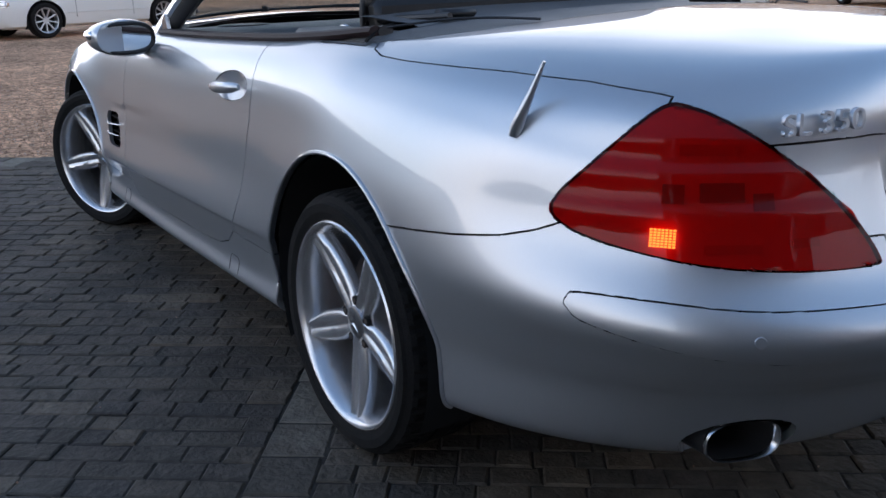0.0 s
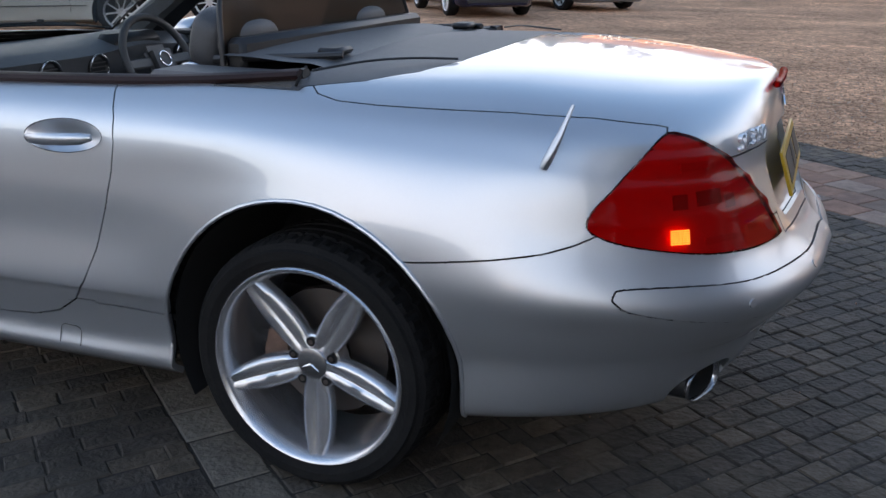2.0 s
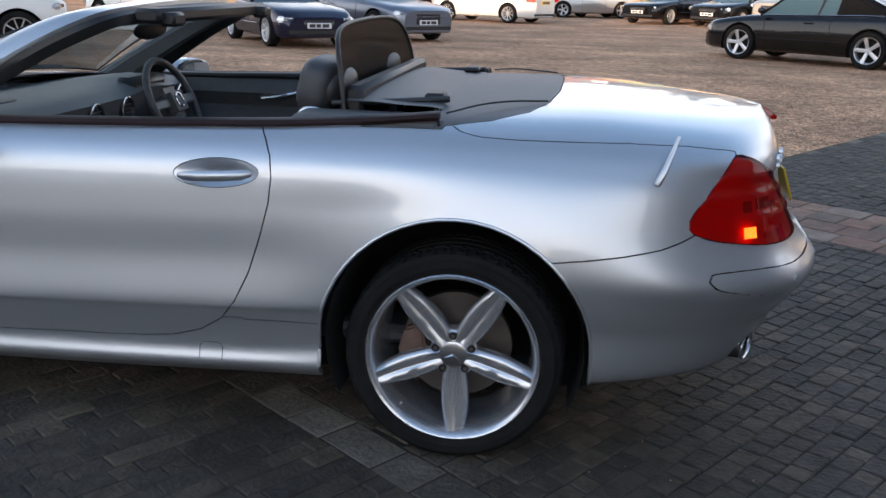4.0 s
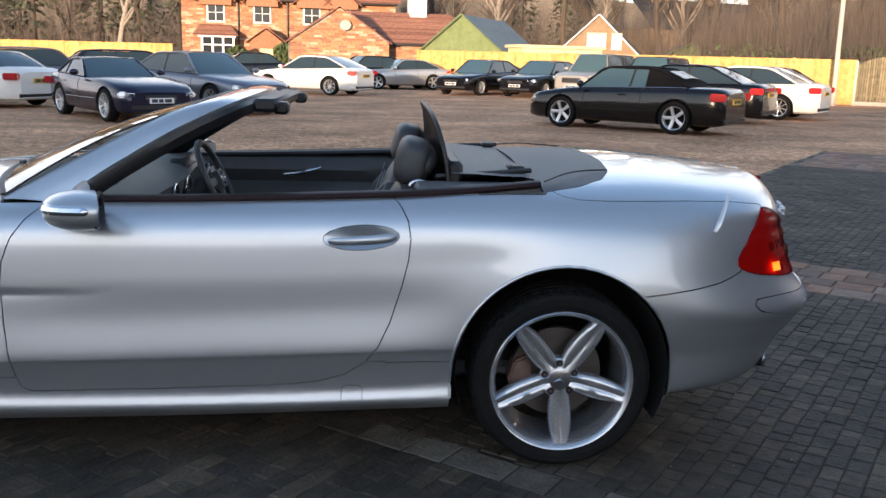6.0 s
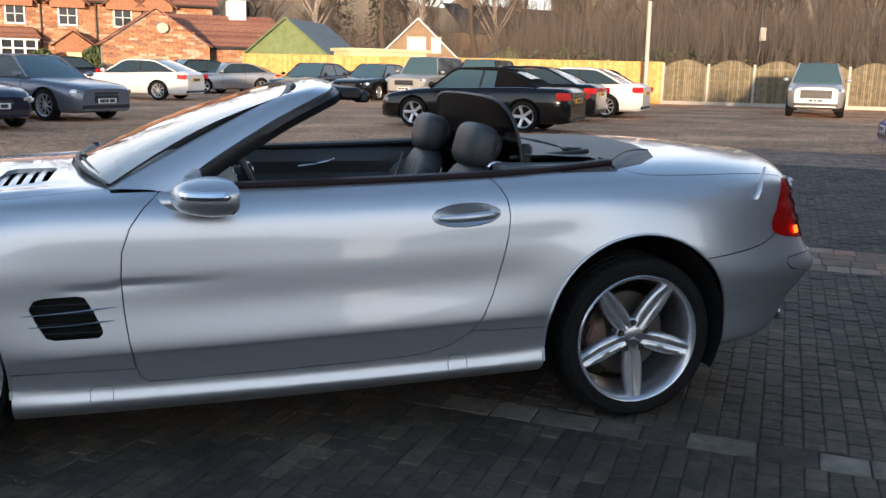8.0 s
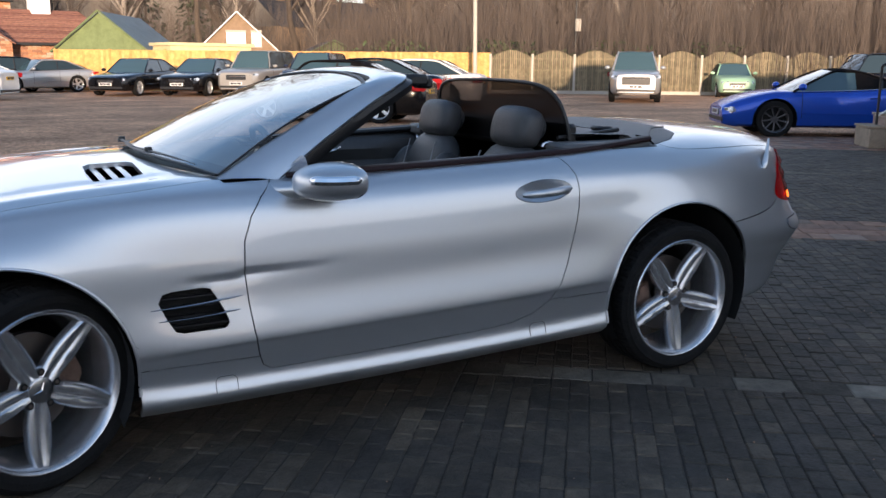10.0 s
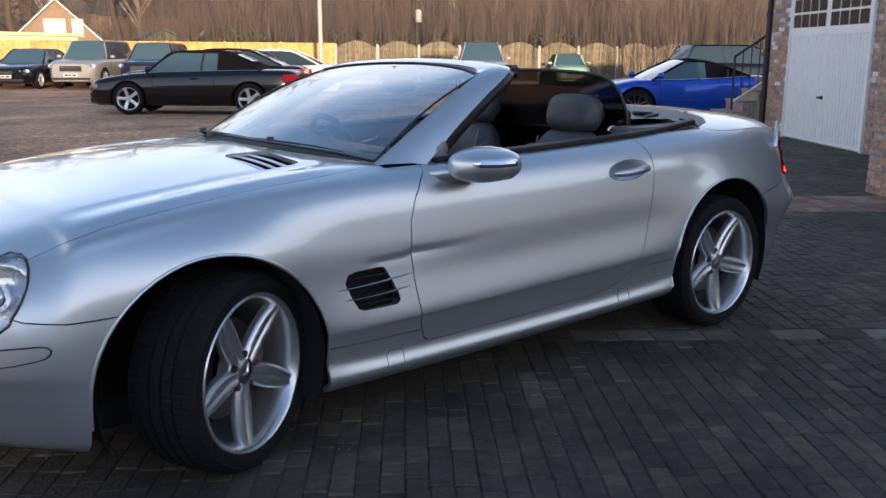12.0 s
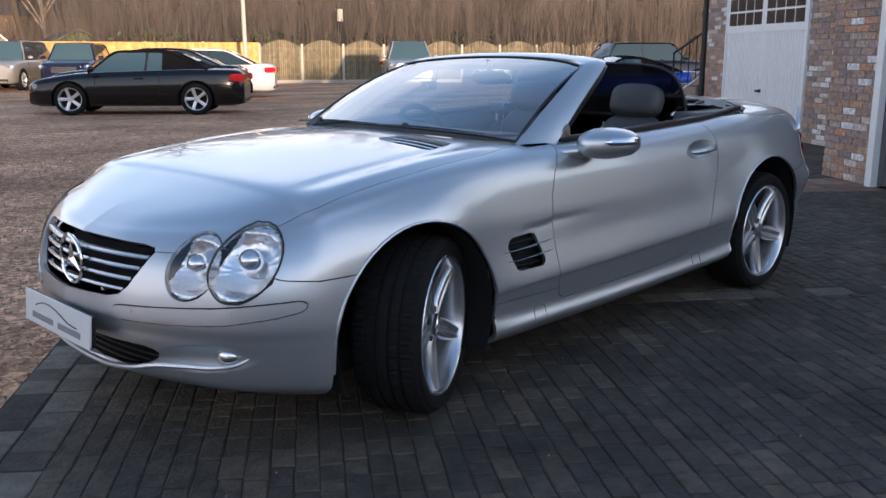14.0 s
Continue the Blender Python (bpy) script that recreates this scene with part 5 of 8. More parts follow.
# door mirrors
for sgn in (1, -1):
    bm = bmesh.new()
    bmesh.ops.create_uvsphere(bm, u_segments=36, v_segments=24, radius=1)
    for v in bm.verts:
        x, y, z = v.co
        p = 2.6
        n = (abs(x) ** p + abs(y) ** p + abs(z) ** p) ** (1 / p)
        x, y, z = x / n, y / n, z / n
        x = max(x, -.42) if x < 0 else x
        z *= 1 - .18 * max(0, y) - .12 * max(0, x)
        y2 = y * (1 - .06 * x)
        v.co = (x * .118 - .02 * y, y2 * .118, z * .066 + .004 * y)
    m = Matrix.Translation((1.60, sgn * .93, .917)) @ Matrix.Diagonal((1, sgn, 1, 1)) @ pose(0, 0, 0, 0, 0, 10)
    bmesh.ops.transform(bm, matrix=m, verts=bm.verts[:])
    bmesh.ops.recalc_face_normals(bm, faces=bm.faces[:])
    mir = part("door_mirror", bm, M_PAINT, car, "silver door mirror with clear indicator strip", smooth=50)
    # foot on the door
    rows = []
    for t in np.linspace(0, 1, 8):
        c = Vector((1.725, .775, .872)).lerp(Vector((1.64, .88, .888)), t)
        rx, rz = .085 - .045 * t, .040 - .014 * t
        rows.append([(c.x + rx * math.cos(a), (c.y + .012 * math.sin(a) * 0) * 1.0, c.z + rz * math.sin(a)) for a in np.linspace(0, 2 * math.pi, 20, endpoint=False)])
    bm = bmesh.new()
    add_grid(bm, [[(x, y * sgn, z) for x, y, z in r] for r in rows], close_v=True)
    bmesh.ops.recalc_face_normals(bm, faces=bm.faces[:])
    part("mirror_foot", bm, M_PAINT, mir)
    # triangle trim by the pillar
    bm = prism([(1.76, .905), (1.61, .915), (1.63, .985), (1.645, .99)], .735, .75, "y", .003)
    if sgn < 0:
        bmesh.ops.transform(bm, matrix=Matrix.Diagonal((1, -1, 1, 1)), verts=bm.verts[:])
        bmesh.ops.reverse_faces(bm, faces=bm.faces[:])
    part("mirror_triangle", bm, M_SATIN, mir)
    # mirror glass
    bm = bmesh.new()
    ring = [(0, .098 * math.copysign(abs(math.cos(a)) ** .75, math.cos(a)), .048 * math.copysign(abs(math.sin(a)) ** .75, math.sin(a))) for a in np.linspace(0, 2 * math.pi, 32, endpoint=False)]
    bm.faces.new([bm.verts.new(p) for p in ring])
    bmesh.ops.transform(bm, matrix=m @ Matrix.Translation((-.0515, 0, 0)), verts=bm.verts[:])
    part("mirror_glass", bm, M_MIRROR, mir)
    part("mirror_bezel", tube([m @ Vector((-.054, 1.05 * y, 1.06 * z)) for _, y, z in ring], .0075, 8, True), M_BLACK, mir, "black mirror surround")
    # indicator strip round the front
    pts, rad = [], []
    for t in np.linspace(0, 1, 14):
        a = radians(18 + 82 * t)
        x, y = math.cos(a), math.sin(a)
        n = (abs(x) ** 2.6 + abs(y) ** 2.6) ** (1 / 2.6)
        x, y = x / n, y / n
        pts.append(m @ Vector((x * .110 - .02 * y, y * .110 * (1 - .06 * x), .014)))
        rad.append(.0165 if .05 < t < .95 else .009)
    part("indicator_lens", tube(pts, rad, 8, False, 1.0), M_CHROME, mir, "clear chrome-backed indicator strip")

# belt seals along the door tops
for sgn in (1, -1):
    pts = [(1.70, .752, .922), (1.2, .758, .934), (.6, .755, .956), (.30, .745, .975), (.08, .728, .995)]
    pts = [tuple(p) for p in cat(pts, 6)]
    part("belt_seal", tube([(x, (y - .008) * sgn, z + .001) for x, y, z in pts], .019, 8, False, .7), M_WOODTRIM, car, "dark reddish-black belt seal")
    pts2 = [(x, (y - .035) * sgn, z - .002) for x, y, z in pts]
    part("inner_belt_trim", tube(pts2, .022, 8, False, .7), M_BLACK, car)

# cabin
part("cabin_tub", box((.12, -.70, .27), (1.95, .70, .33), .02), M_DASH, car, "dark carpeted cabin floor")
for sgn in (1, -1):
    bm = bmesh.new()
    rows = []
    for x in np.linspace(.45, 1.82, 14):
        b = .02 * math.sin((x - .45) * 2.2)
        rows.append([(x, sgn * .735, .93 + .012 * (1.2 - x)), (x, sgn * (.705 - b * .3), .915), (x, sgn * (.69 - b), .86), (x, sgn * .70, .80), (x, sgn * (.655 - b), .74), (x, sgn * (.65 - b), .69), (x, sgn * .70, .66), (x, sgn * .70, .35)])
    add_grid(bm, rows)
    dc = part("door_card", bm, M_LEATHER, car, "black leather door lining")
    part("pull_handle", tube([(1.12, sgn * .685, .835), (1.06, sgn * .655, .845), (.98, sgn * .652, .862), (.94, sgn * .685, .872)], .008, 8), M_SATIN, dc)
    part("trim_line", tube([(x, sgn * .701, .898 + .008 * (1.2 - x)) for x in np.linspace(.5, 1.7, 8)], .003, 6), M_DISC, dc)
    part("speaker_post", box((.44, min(sgn * .66, sgn * .735), .80), (.50, max(sgn * .66, sgn * .735), .945), .012), M_SATIN if sgn < 0 else M_BLACK, dc)
# dashboard
bm = bmesh.new()
rows = []
for y in np.linspace(-.70, .70, 29):
    hood = .030 * math.exp(-((y + .37) / .17) ** 2)
    bulge = .02 * math.cos(y * 2.0)
    rows.append([(1.95, y, .918), (1.80, y, .925 + hood * .3), (1.62, y, .93 + hood), (1.53, y, .918 + hood), (1.50 - bulge, y, .89 + hood * .6), (1.515 - bulge, y, .82), (1.50 - bulge, y, .76), (1.54, y, .68), (1.62, y, .52)])
add_grid(bm, rows)
dash = part("dashboard", bm, M_DASH, car, "dark grey dashboard", smooth=50)
for y in (.60, .12, -.12, -.62):
    m = Matrix.Translation((1.485, y, .845)) @ Matrix.Rotation(radians(90), 4, "Z")
    bm = lathe([(.0, .0), (.036, .0), (.044, .010), (.050, .004), (.050, -.01)], "y", 28)
    bmesh.ops.transform(bm, matrix=m, verts=bm.verts[:])
    av = part("air_vent", bm, M_BLACK, dash, "round air vent")
    part("vent_ring", tube([m @ Vector((.047 * math.cos(a), .009, .047 * math.sin(a))) for a in np.linspace(0, 2 * math.pi, 28, endpoint=False)], .004, 6, True), M_SATIN, av)
    for k in (-1, 0, 1):
        part("vent_vane", box((-.036, .002, k * .016 - .002), (.036, .006, k * .016 + .002), 0, m), M_TRIM, av)
bm = lathe([(.0, .012), (.10, .012), (.11, .0)], "z", 28)
bmesh.ops.transform(bm, matrix=Matrix.Translation((1.70, .42, .927)) @ Matrix.Diagonal((.7, 1, .6, 1)), verts=bm.verts[:])
part("dash_speaker", bm, M_BLACK, dash)
part("instrument_binnacle", box((1.50, -.53, .84), (1.60, -.21, .955), .03), M_BLACK, dash)
part("centre_console", box((.55, -.13, .33), (1.52, .13, .60), .05), M_DASH, car, "black centre console")
# steering wheel, right-hand drive
m = Matrix.Translation((1.40, -.37, .845)) @ Matrix.Rotation(radians(24), 4, "Y")
rim_pts = [m @ Vector((0, .185 * math.cos(a), .185 * math.sin(a))) for a in np.linspace(0, 2 * math.pi, 40, endpoint=False)]
sw = part("steering_wheel", tube(rim_pts, .0155, 10, True), M_LEATHER, car, "black leather steering wheel with round emblem")
part("boss", box((-.03, -.075, -.07), (.025, .075, .065), .025, m, 2), M_LEATHER, sw)
for a in (0, 180, 270):
    part("spoke", box((-.012, .05, -.02), (.008, .18, .02), .006, m @ Matrix.Rotation(radians(a), 4, "X")), M_TRIM, sw)
part("column", cyl(m @ Vector((.02, 0, 0)), m @ Vector((.22, 0, -.02)), .05, .06, 16), M_DASH, sw)
ringp = [m @ Vector((-.032, .03 * math.cos(a), .03 * math.sin(a))) for a in np.linspace(0, 2 * math.pi, 24, endpoint=False)]
part("wheel_emblem", tube(ringp, .003, 6, True), M_CHROME, sw)


def pad(size, m, p=3.2, seg=(28, 18)):
    """A soft block with rounded edges."""
    bm = bmesh.new()
    bmesh.ops.create_uvsphere(bm, u_segments=seg[0], v_segments=seg[1], radius=1)
    for v in bm.verts:
        x, y, z = v.co
        n = (abs(x) ** p + abs(y) ** p + abs(z) ** p) ** (1 / p)
        v.co = (x / n * size[0], y / n * size[1], z / n * size[2])
    bmesh.ops.transform(bm, matrix=m, verts=bm.verts[:])
    return bm


for y in (.36, -.36):
    seat = new("seat")
    seat.parent = car
    seat["label"] = "anthracite leather bucket seat with high headrest"
    lean = pose(.62, y, .62, 0, -17, 0)
    part("backrest", pad((.085, .235, .36), lean, 3.0), M_LEATHER, seat)
    for s in (-1, 1):
        part("bolster", pad((.105, .055, .30), lean @ Matrix.Translation((.025, s * .205, -.04)), 2.6), M_LEATHER, seat)
        part("seam", tube([lean @ Vector((.088 + .004 * math.sin(t * 3), s * .14, -.26 + .55 * t)) for t in np.linspace(0, 1, 10)], .003, 6), M_STITCH, seat)
    part("cushion", pad((.26, .25, .085), pose(.92, y, .42, 0, -6, 0), 3.0), M_LEATHER, seat)
    head = pose(.52, y, 1.032, 0, -14, 0)
    part("headrest", pad((.066, .152, .092), head, 3.4), M_LEATHER, seat)
    part("headrest_roll", pad((.052, .138, .066), head @ Matrix.Translation((-.045, 0, .01)), 2.3), M_LEATHER, seat)
    for s in (-1, 1):
        part("headrest_post", cyl(head @ Vector((-.01, s * .055, -.13)), head @ Vector((-.01, s * .055, -.05)), .007, .007, 8), M_CHROME, seat)
    part("belt_guide", tube([lean @ Vector((-.03 + .05 * math.cos(a), math.copysign(.225, y), .355 + .03 * math.sin(a))) for a in np.linspace(0, math.pi, 10)], .007, 8), M_SATIN, seat)
# roll bar and wind deflector
arcp = cat([(.395, .585, .985), (.405, .575, 1.06), (.425, .54, 1.15), (.445, .46, 1.205), (.455, .30, 1.226), (.46, 0, 1.232)], 5)
arcp = [tuple(p) for p in arcp] + [(x, -y, z) for x, y, z in arcp[-2::-1]]
roll = part("roll_bar", tube(arcp, .008, 10, False, 1.0), M_BLACK, car, "black roll hoop with fine mesh wind deflector")
bm = bmesh.new()
rows = [[p, (p[0] - .012, p[1] * .995, (p[2] + .965) / 2), (p[0] - .02, p[1] * .99, .96)] for p in arcp]
add_grid(bm, rows)
part("deflector_mesh", bm, M_MESHDARK, roll, "see-through dark mesh", smooth=60)
part("deflector_base", box((.34, -.57, .93), (.40, .57, 1.055), .015), M_BLACK, roll)
# bulkhead cover behind the hoop
bm = bmesh.new()
rows = []
for y in np.linspace(-.60, .60, 21):
    c = 1 - .35 * (abs(y) / .6) ** 3
    rows.append([(.385, y, .985 + .045 * c), (.30, y, .985 + .045 * c), (.20, y, .985 + .035 * c), (.12, y, .985 + .033 * c), (.085, y, .98 + .03 * c), (.08, y, .93)])
add_grid(bm, rows)
cover = part("parcel_cover", bm, M_TRIM, car, "black soft cover behind the seats")
for sgn in (1, -1):
    part("cover_side", box((.06, min(sgn * .58, sgn * .735), .93), (.52, max(sgn * .58, sgn * .735), .985), .012), M_TRIM, cover)
    part("cover_clip", box((.10, sgn * .46 - .05, 1.015), (.16, sgn * .46 + .05, 1.035), .008), M_BLACK, cover)
    part("cover_edge", tube([(.44 - .36 * t, sgn * (.56 - .05 * t * t), .998 + .022 * t) for t in np.linspace(0, 1, 9)], .010, 8), M_BLACK, cover)
# seams on the roof-well cover
for sgn in (1, -1):
    pts = [(.06, sgn * .70, 1.004), (-.03, sgn * .60, 1.020), (-.12, sgn * .52, 1.024), (-.22, sgn * .47, 1.022)]
    part("cover_seam", tube(cat(pts, 4), .0032, 6), M_BLACK, cover)
    part("cover_gap", tube([(.075, sgn * .75, .975), (.085, sgn * .71, 1.0), (.10, sgn * .66, 1.006)], .004, 6), M_VOID, cover)

# wheels
wheel = make_wheel("rear_wheel", "silver five-spoke alloy wheel with black tyre", "")
wheel.parent = car
wheel.matrix_local = pose(0, .772, .321, 0, 3, 0)
copy_thing(wheel, pose(0, -.772, .321, 0, 0, 180)).parent = car
wheel = make_wheel("front_wheel", "silver five-spoke alloy wheel with black tyre", "", caliper=-1)
wheel.parent = car
wheel.matrix_local = pose(2.565, .772, .317, 0, -6, 27)
copy_thing(wheel, pose(2.565, -.772, .317, 0, 0, 180 + 28)).parent = car


# ---- the other cars of the yard ----
M_TINT = mat("tinted_car_glass", (0.022, 0.036, 0.042), rough=0.04, spec=0.5, coat=0.3)
M_TINT_PALE = mat("pale_reflecting_car_glass", (.045, .085, .10), rough=0.05, spec=0.5, coat=0.35)
M_SOFTTOP = mat("black_canvas_roof", (0.008, 0.008, 0.009), rough=0.9, spec=0.06, noise_scale=30, vary=0.2, bump=0.2, bump_scale=300)
M_TAILRED = mat("red_tail_lamp", (0.42, 0.012, 0.015), rough=0.12, coat=1.0)
M_HEADLIGHT = mat("headlamp_unit", (0.55, 0.57, 0.6), rough=0.12, metal=0.7, coat=1.0)
M_CARALLOY = mat("car_alloy", (0.62, 0.63, 0.65), rough=0.3, metal=0.7)
M_DARKALLOY = mat("dark_car_alloy", (0.12, 0.12, 0.13), rough=0.3, metal=0.8)


def carpaint(name, c, metal=0.4, rough=0.28):
    return mat(name, c, rough=rough, metal=metal, coat=0.5, spec=0.3, noise_scale=300, vary=0.06)


def interp(x, pts):
    xs, zs = [p[0] for p in pts], [p[1] for p in pts]
    return float(np.interp(x, xs, zs))


def smooth_profile(pts, n=6):
    c = cat(pts, n)
    return [(float(p[0]), float(p[1])) for p in c]


def yard_wheel(parent, m, R, spokes, alloy, width=.22):
    w = new("wheel")
    w.parent = parent
    w.matrix_local = m
    h, rim = width / 2, R * .735
    part("tyre", lathe([(rim - .01, h - .01), (rim + .02, h + .002), (R - .02, h - .006), (R, h - .03), (R, -h + .03), (R - .02, -h), (rim - .01, -h + .01)], "y", 32), M_RUBBER, w)
    part("rim", lathe([(rim, h - .012), (rim - .004, h - .001), (rim - .016, h - .008), (rim - .028, h - .05), (rim - .03, -h + .02)], "y", 32), alloy, w)
    part("disc_shield", lathe([(0, h - .10), (rim - .03, h - .10), (rim - .03, h - .11)], "y", 24), M_VOID, w)
    for k in range(spokes):
        bm = bmesh.new()
        w0, w1 = (.062, .075) if spokes < 7 else (.022, .026)
        rows = []
        for r, ww, y in ((.02, w0, h - .035), (rim * .5, (w0 + w1) / 2.1, h - .026), (rim - .012, w1, h - .012)):
            rows.append([(-ww / 2, y - .03, r), (-ww / 2, y - .004, r), (0, y, r), (ww / 2, y - .004, r), (ww / 2, y - .03, r)])
        add_grid(bm, rows)
        bmesh.ops.recalc_face_normals(bm, faces=bm.faces[:])
        bmesh.ops.rotate(bm, cent=(0, 0, 0), matrix=Matrix.Rotation(2 * math.pi * k / spokes + .3, 3, "Y"), verts=bm.verts[:])
        part("spoke", bm, alloy, w)
    part("hub", lathe([(0, h - .028), (.05, h - .030), (.065, h - .05)], "y", 20), alloy, w)
    return w


def make_car(name, label, paint, at, heading, L=4.6, W=1.8, H=1.42, wheelbase=2.7, deck=None, roof=None, R=.325, spokes=5, alloy=None, soft=False, glass_m=None,
             plate="", nose="lamps", clearance=.19, front_over=None, wing_round=5.0, grille_w=.34, roof_paint=None, post_x=None, dark_lower=False, grille_h=.14):
    """A parked car, its front towards local +x. deck: heights of bonnet, belt and boot; roof: (screen foot, screen head, roof end, rear glass foot) along x."""
    glass_m, alloy = glass_m or M_TINT, alloy or M_CARALLOY
    car = thing(name, label, "car", m=Matrix.Translation((at[0], at[1], -.02)) @ Matrix.Rotation(radians(heading), 4, "Z"))
    x0, x1 = -L / 2, L / 2
    fo = front_over if front_over is not None else (L - wheelbase) * .46
    fx, rx = x1 - fo, x1 - fo - wheelbase
    dk = smooth_profile(deck)

    def half(x, z=0.5):
        t = abs(2 * x / L)
        return W / 2 * (1 - min(1, t) ** (wing_round * 1.5)) ** .55 if t < 1 else 0.0

    def plan(x):
        t = min(1.0, abs(2 * x / L))
        return W / 2 * (1 - .05 * t ** 2 - .16 * t ** 9)
    bm = bmesh.new()
    rows = []
    n = 60
    for i in range(n + 1):
        x = x0 + L * (i / n)
        edge = min(x - x0, x1 - x)
        w = plan(x)
        top = interp(x, dk)
        close = max(0.0, 1 - edge / .22)
        tuck = .09 * close ** 2
        top -= .03 * close ** 2
        zb = clearance + .05 * close
        rows.append([(x, 0, zb), (x, w * .86, zb), (x, w * (.955 - tuck), zb + .05), (x, w * (.99 - tuck), zb + .16), (x, w * (1 - tuck), .50 * top + .12), (x, w * (.985 - tuck), top - .13), (x, w * (.94 - tuck), top - .045), (x, w * (.86 - tuck), top - .008), (x, w * .5, top + .012), (x, 0, top + .016)])
    add_grid(bm, [[(p[0], p[1], p[2]) for p in r] for r in rows])
    for r in (rows[0], rows[-1]):
        vs = [bm.verts.new(p) for p in r]
        bm.faces.new(vs)
    bmesh.ops.remove_doubles(bm, verts=bm.verts[:], dist=1e-4)
    for cx in (fx, rx):
        poly = arch(cx, R - .005, R + .055, R + .06)
        cut_along(bm, poly, (X, Z), False, lambda c: c.y > W * .3)
        dead = [f for f in bm.faces if inside((f.calc_center_median().x, f.calc_center_median().z), poly) and f.calc_center_median().y > W * .2]
        bmesh.ops.delete(bm, geom=dead, context="FACES")
    bmesh.ops.mirror(bm, geom=bm.verts[:] + bm.edges[:] + bm.faces[:], axis="Y", merge_dist=1e-4)
    bmesh.ops.recalc_face_normals(bm, faces=bm.faces[:])
    part("body", bm, paint, car, smooth=38)
    part("underbody", box((x0 + .25, -W * .36, clearance + .02), (x1 - .25, W * .36, .55), .03), M_VOID, car)
    for cx in (fx, rx):
        for s in (1, -1):
            bm = bmesh.new()
            rr = R + .05
            add_grid(bm, [[(cx + rr * math.cos(a), s * y, R + rr * math.sin(a)) for y in (W * .485, W * .3)] + [(cx, s * W * .3, R)] for a in np.linspace(-.4, math.pi + .4, 20)])
            part("wheel_arch", bm, M_VOID, car)
    # glasshouse
    sf, sh, re, rf = roof
    wb, wr = W / 2 * .875, W / 2 * .655
    zf, zr = interp(sf, dk) - .005, interp(rf, dk) - .005
    top_m = M_SOFTTOP if soft else (roof_paint or paint)

    def belt(x):
        return interp(x, dk) - .006
    # roof skin
    bm = bmesh.new()
    rws = []
    for i in range(11):
        t = i / 10
        x = sh + (re - sh) * t
        z = H - .05 + .05 * math.sin(math.pi * (.12 + .76 * t)) - .012 * t
        ww = wr * (1 - .10 * (t - .4) ** 2)
        rws.append([(x, -ww - .018, z - .045), (x, -ww, z - .018), (x, -ww * .6, z + .008), (x, 0, z + .014), (x, ww * .6, z + .008), (x, ww, z - .018), (x, ww + .018, z - .045)])
    add_grid(bm, rws)
    bmesh.ops.solidify(bm, geom=bm.faces[:], thickness=.012)
    bmesh.ops.recalc_face_normals(bm, faces=bm.faces[:])
    part("roof", bm, top_m, car, "black canvas hood" if soft else "")
    zs, ze = rws[0][1][2], rws[-1][1][2]
    bm = bmesh.new()
    add_grid(bm, [[(sf, -wb * .94, zf), (sf + .10, 0, zf + .02), (sf, wb * .94, zf)], [((sf + sh) / 2, -(wb + wr) / 2 * .95, (zf + zs) / 2 + .02), ((sf + sh) / 2 + .07, 0, (zf + zs) / 2 + .045), ((sf + sh) / 2, (wb + wr) / 2 * .95, (zf + zs) / 2 + .02)], [(sh, -wr, zs), (sh + .03, 0, zs + .03), (sh, wr, zs)]])
    part("windscreen", bm, M_TINT_PALE, car, smooth=60)
    bm = bmesh.new()
    add_grid(bm, [[(rf, -wb * .9, zr), (rf - .06, 0, zr + .02), (rf, wb * .9, zr)], [((rf + re) / 2, -(wb + wr) / 2 * .94, (zr + ze) / 2 + .02), ((rf + re) / 2 - .05, 0, (zr + ze) / 2 + .04), ((rf + re) / 2, (wb + wr) / 2 * .94, (zr + ze) / 2 + .02)], [(re, -wr * .98, ze), (re, 0, ze + .03), (re, wr * .98, ze)]])
    if soft:
        part("hood_back", bm, M_SOFTTOP, car, smooth=60)
        m1, m2 = Vector((rf, 0, zr)).lerp(Vector((re, 0, ze)), .38), Vector((rf, 0, zr)).lerp(Vector((re, 0, ze)), .80)
        bm = bmesh.new()
        add_grid(bm, [[(m1.x - .07, -.42, m1.z + .045), (m1.x - .085, .0, m1.z + .06), (m1.x - .07, .42, m1.z + .045)], [(m2.x - .05, -.38, m2.z + .045), (m2.x - .06, 0, m2.z + .055), (m2.x - .05, .38, m2.z + .045)]])
        part("rear_window", bm, M_TINT_PALE, car)
    else:
        part("rear_window", bm, glass_m, car, smooth=60)
    for s in (1, -1):
        low = [(x, s * wb, belt(x)) for x in np.linspace(sf - .02, rf + .04, 17)]
        ups = []
        for x in np.linspace(sf - .02, rf + .04, 17):
            if x > sh:
                z = zf + (zs - zf) * (sf - x) / (sf - sh) if sf != sh else zs
                f = (sf - x) / (sf - sh)
            elif x < re:
                z = zr + (ze - zr) * (x - rf) / (re - rf)
                f = (x - rf) / (re - rf)
            else:
                z = zs + (ze - zs) * (sh - x) / (sh - re)
                f = 1
            f = max(0.0, min(1, f))
            ups.append((x, s * (wb + (wr + .012 - wb) * f), max(z, belt(x) + .002) - .012))
        cut = next((i for i, p in enumerate(low) if p[0] < re + .18), 16) if soft else 16
        bm = bmesh.new()
        add_grid(bm, [low[:cut + 1], ups[:cut + 1]])
        part("side_glass", bm, M_TINT_PALE if soft else glass_m, car)
        if soft:
            bm = bmesh.new()
            add_grid(bm, [[(p[0], p[1] + s * .006, p[2]) for p in q[cut:]] for q in (low, ups)])
            part("hood_side", bm, M_SOFTTOP, car)
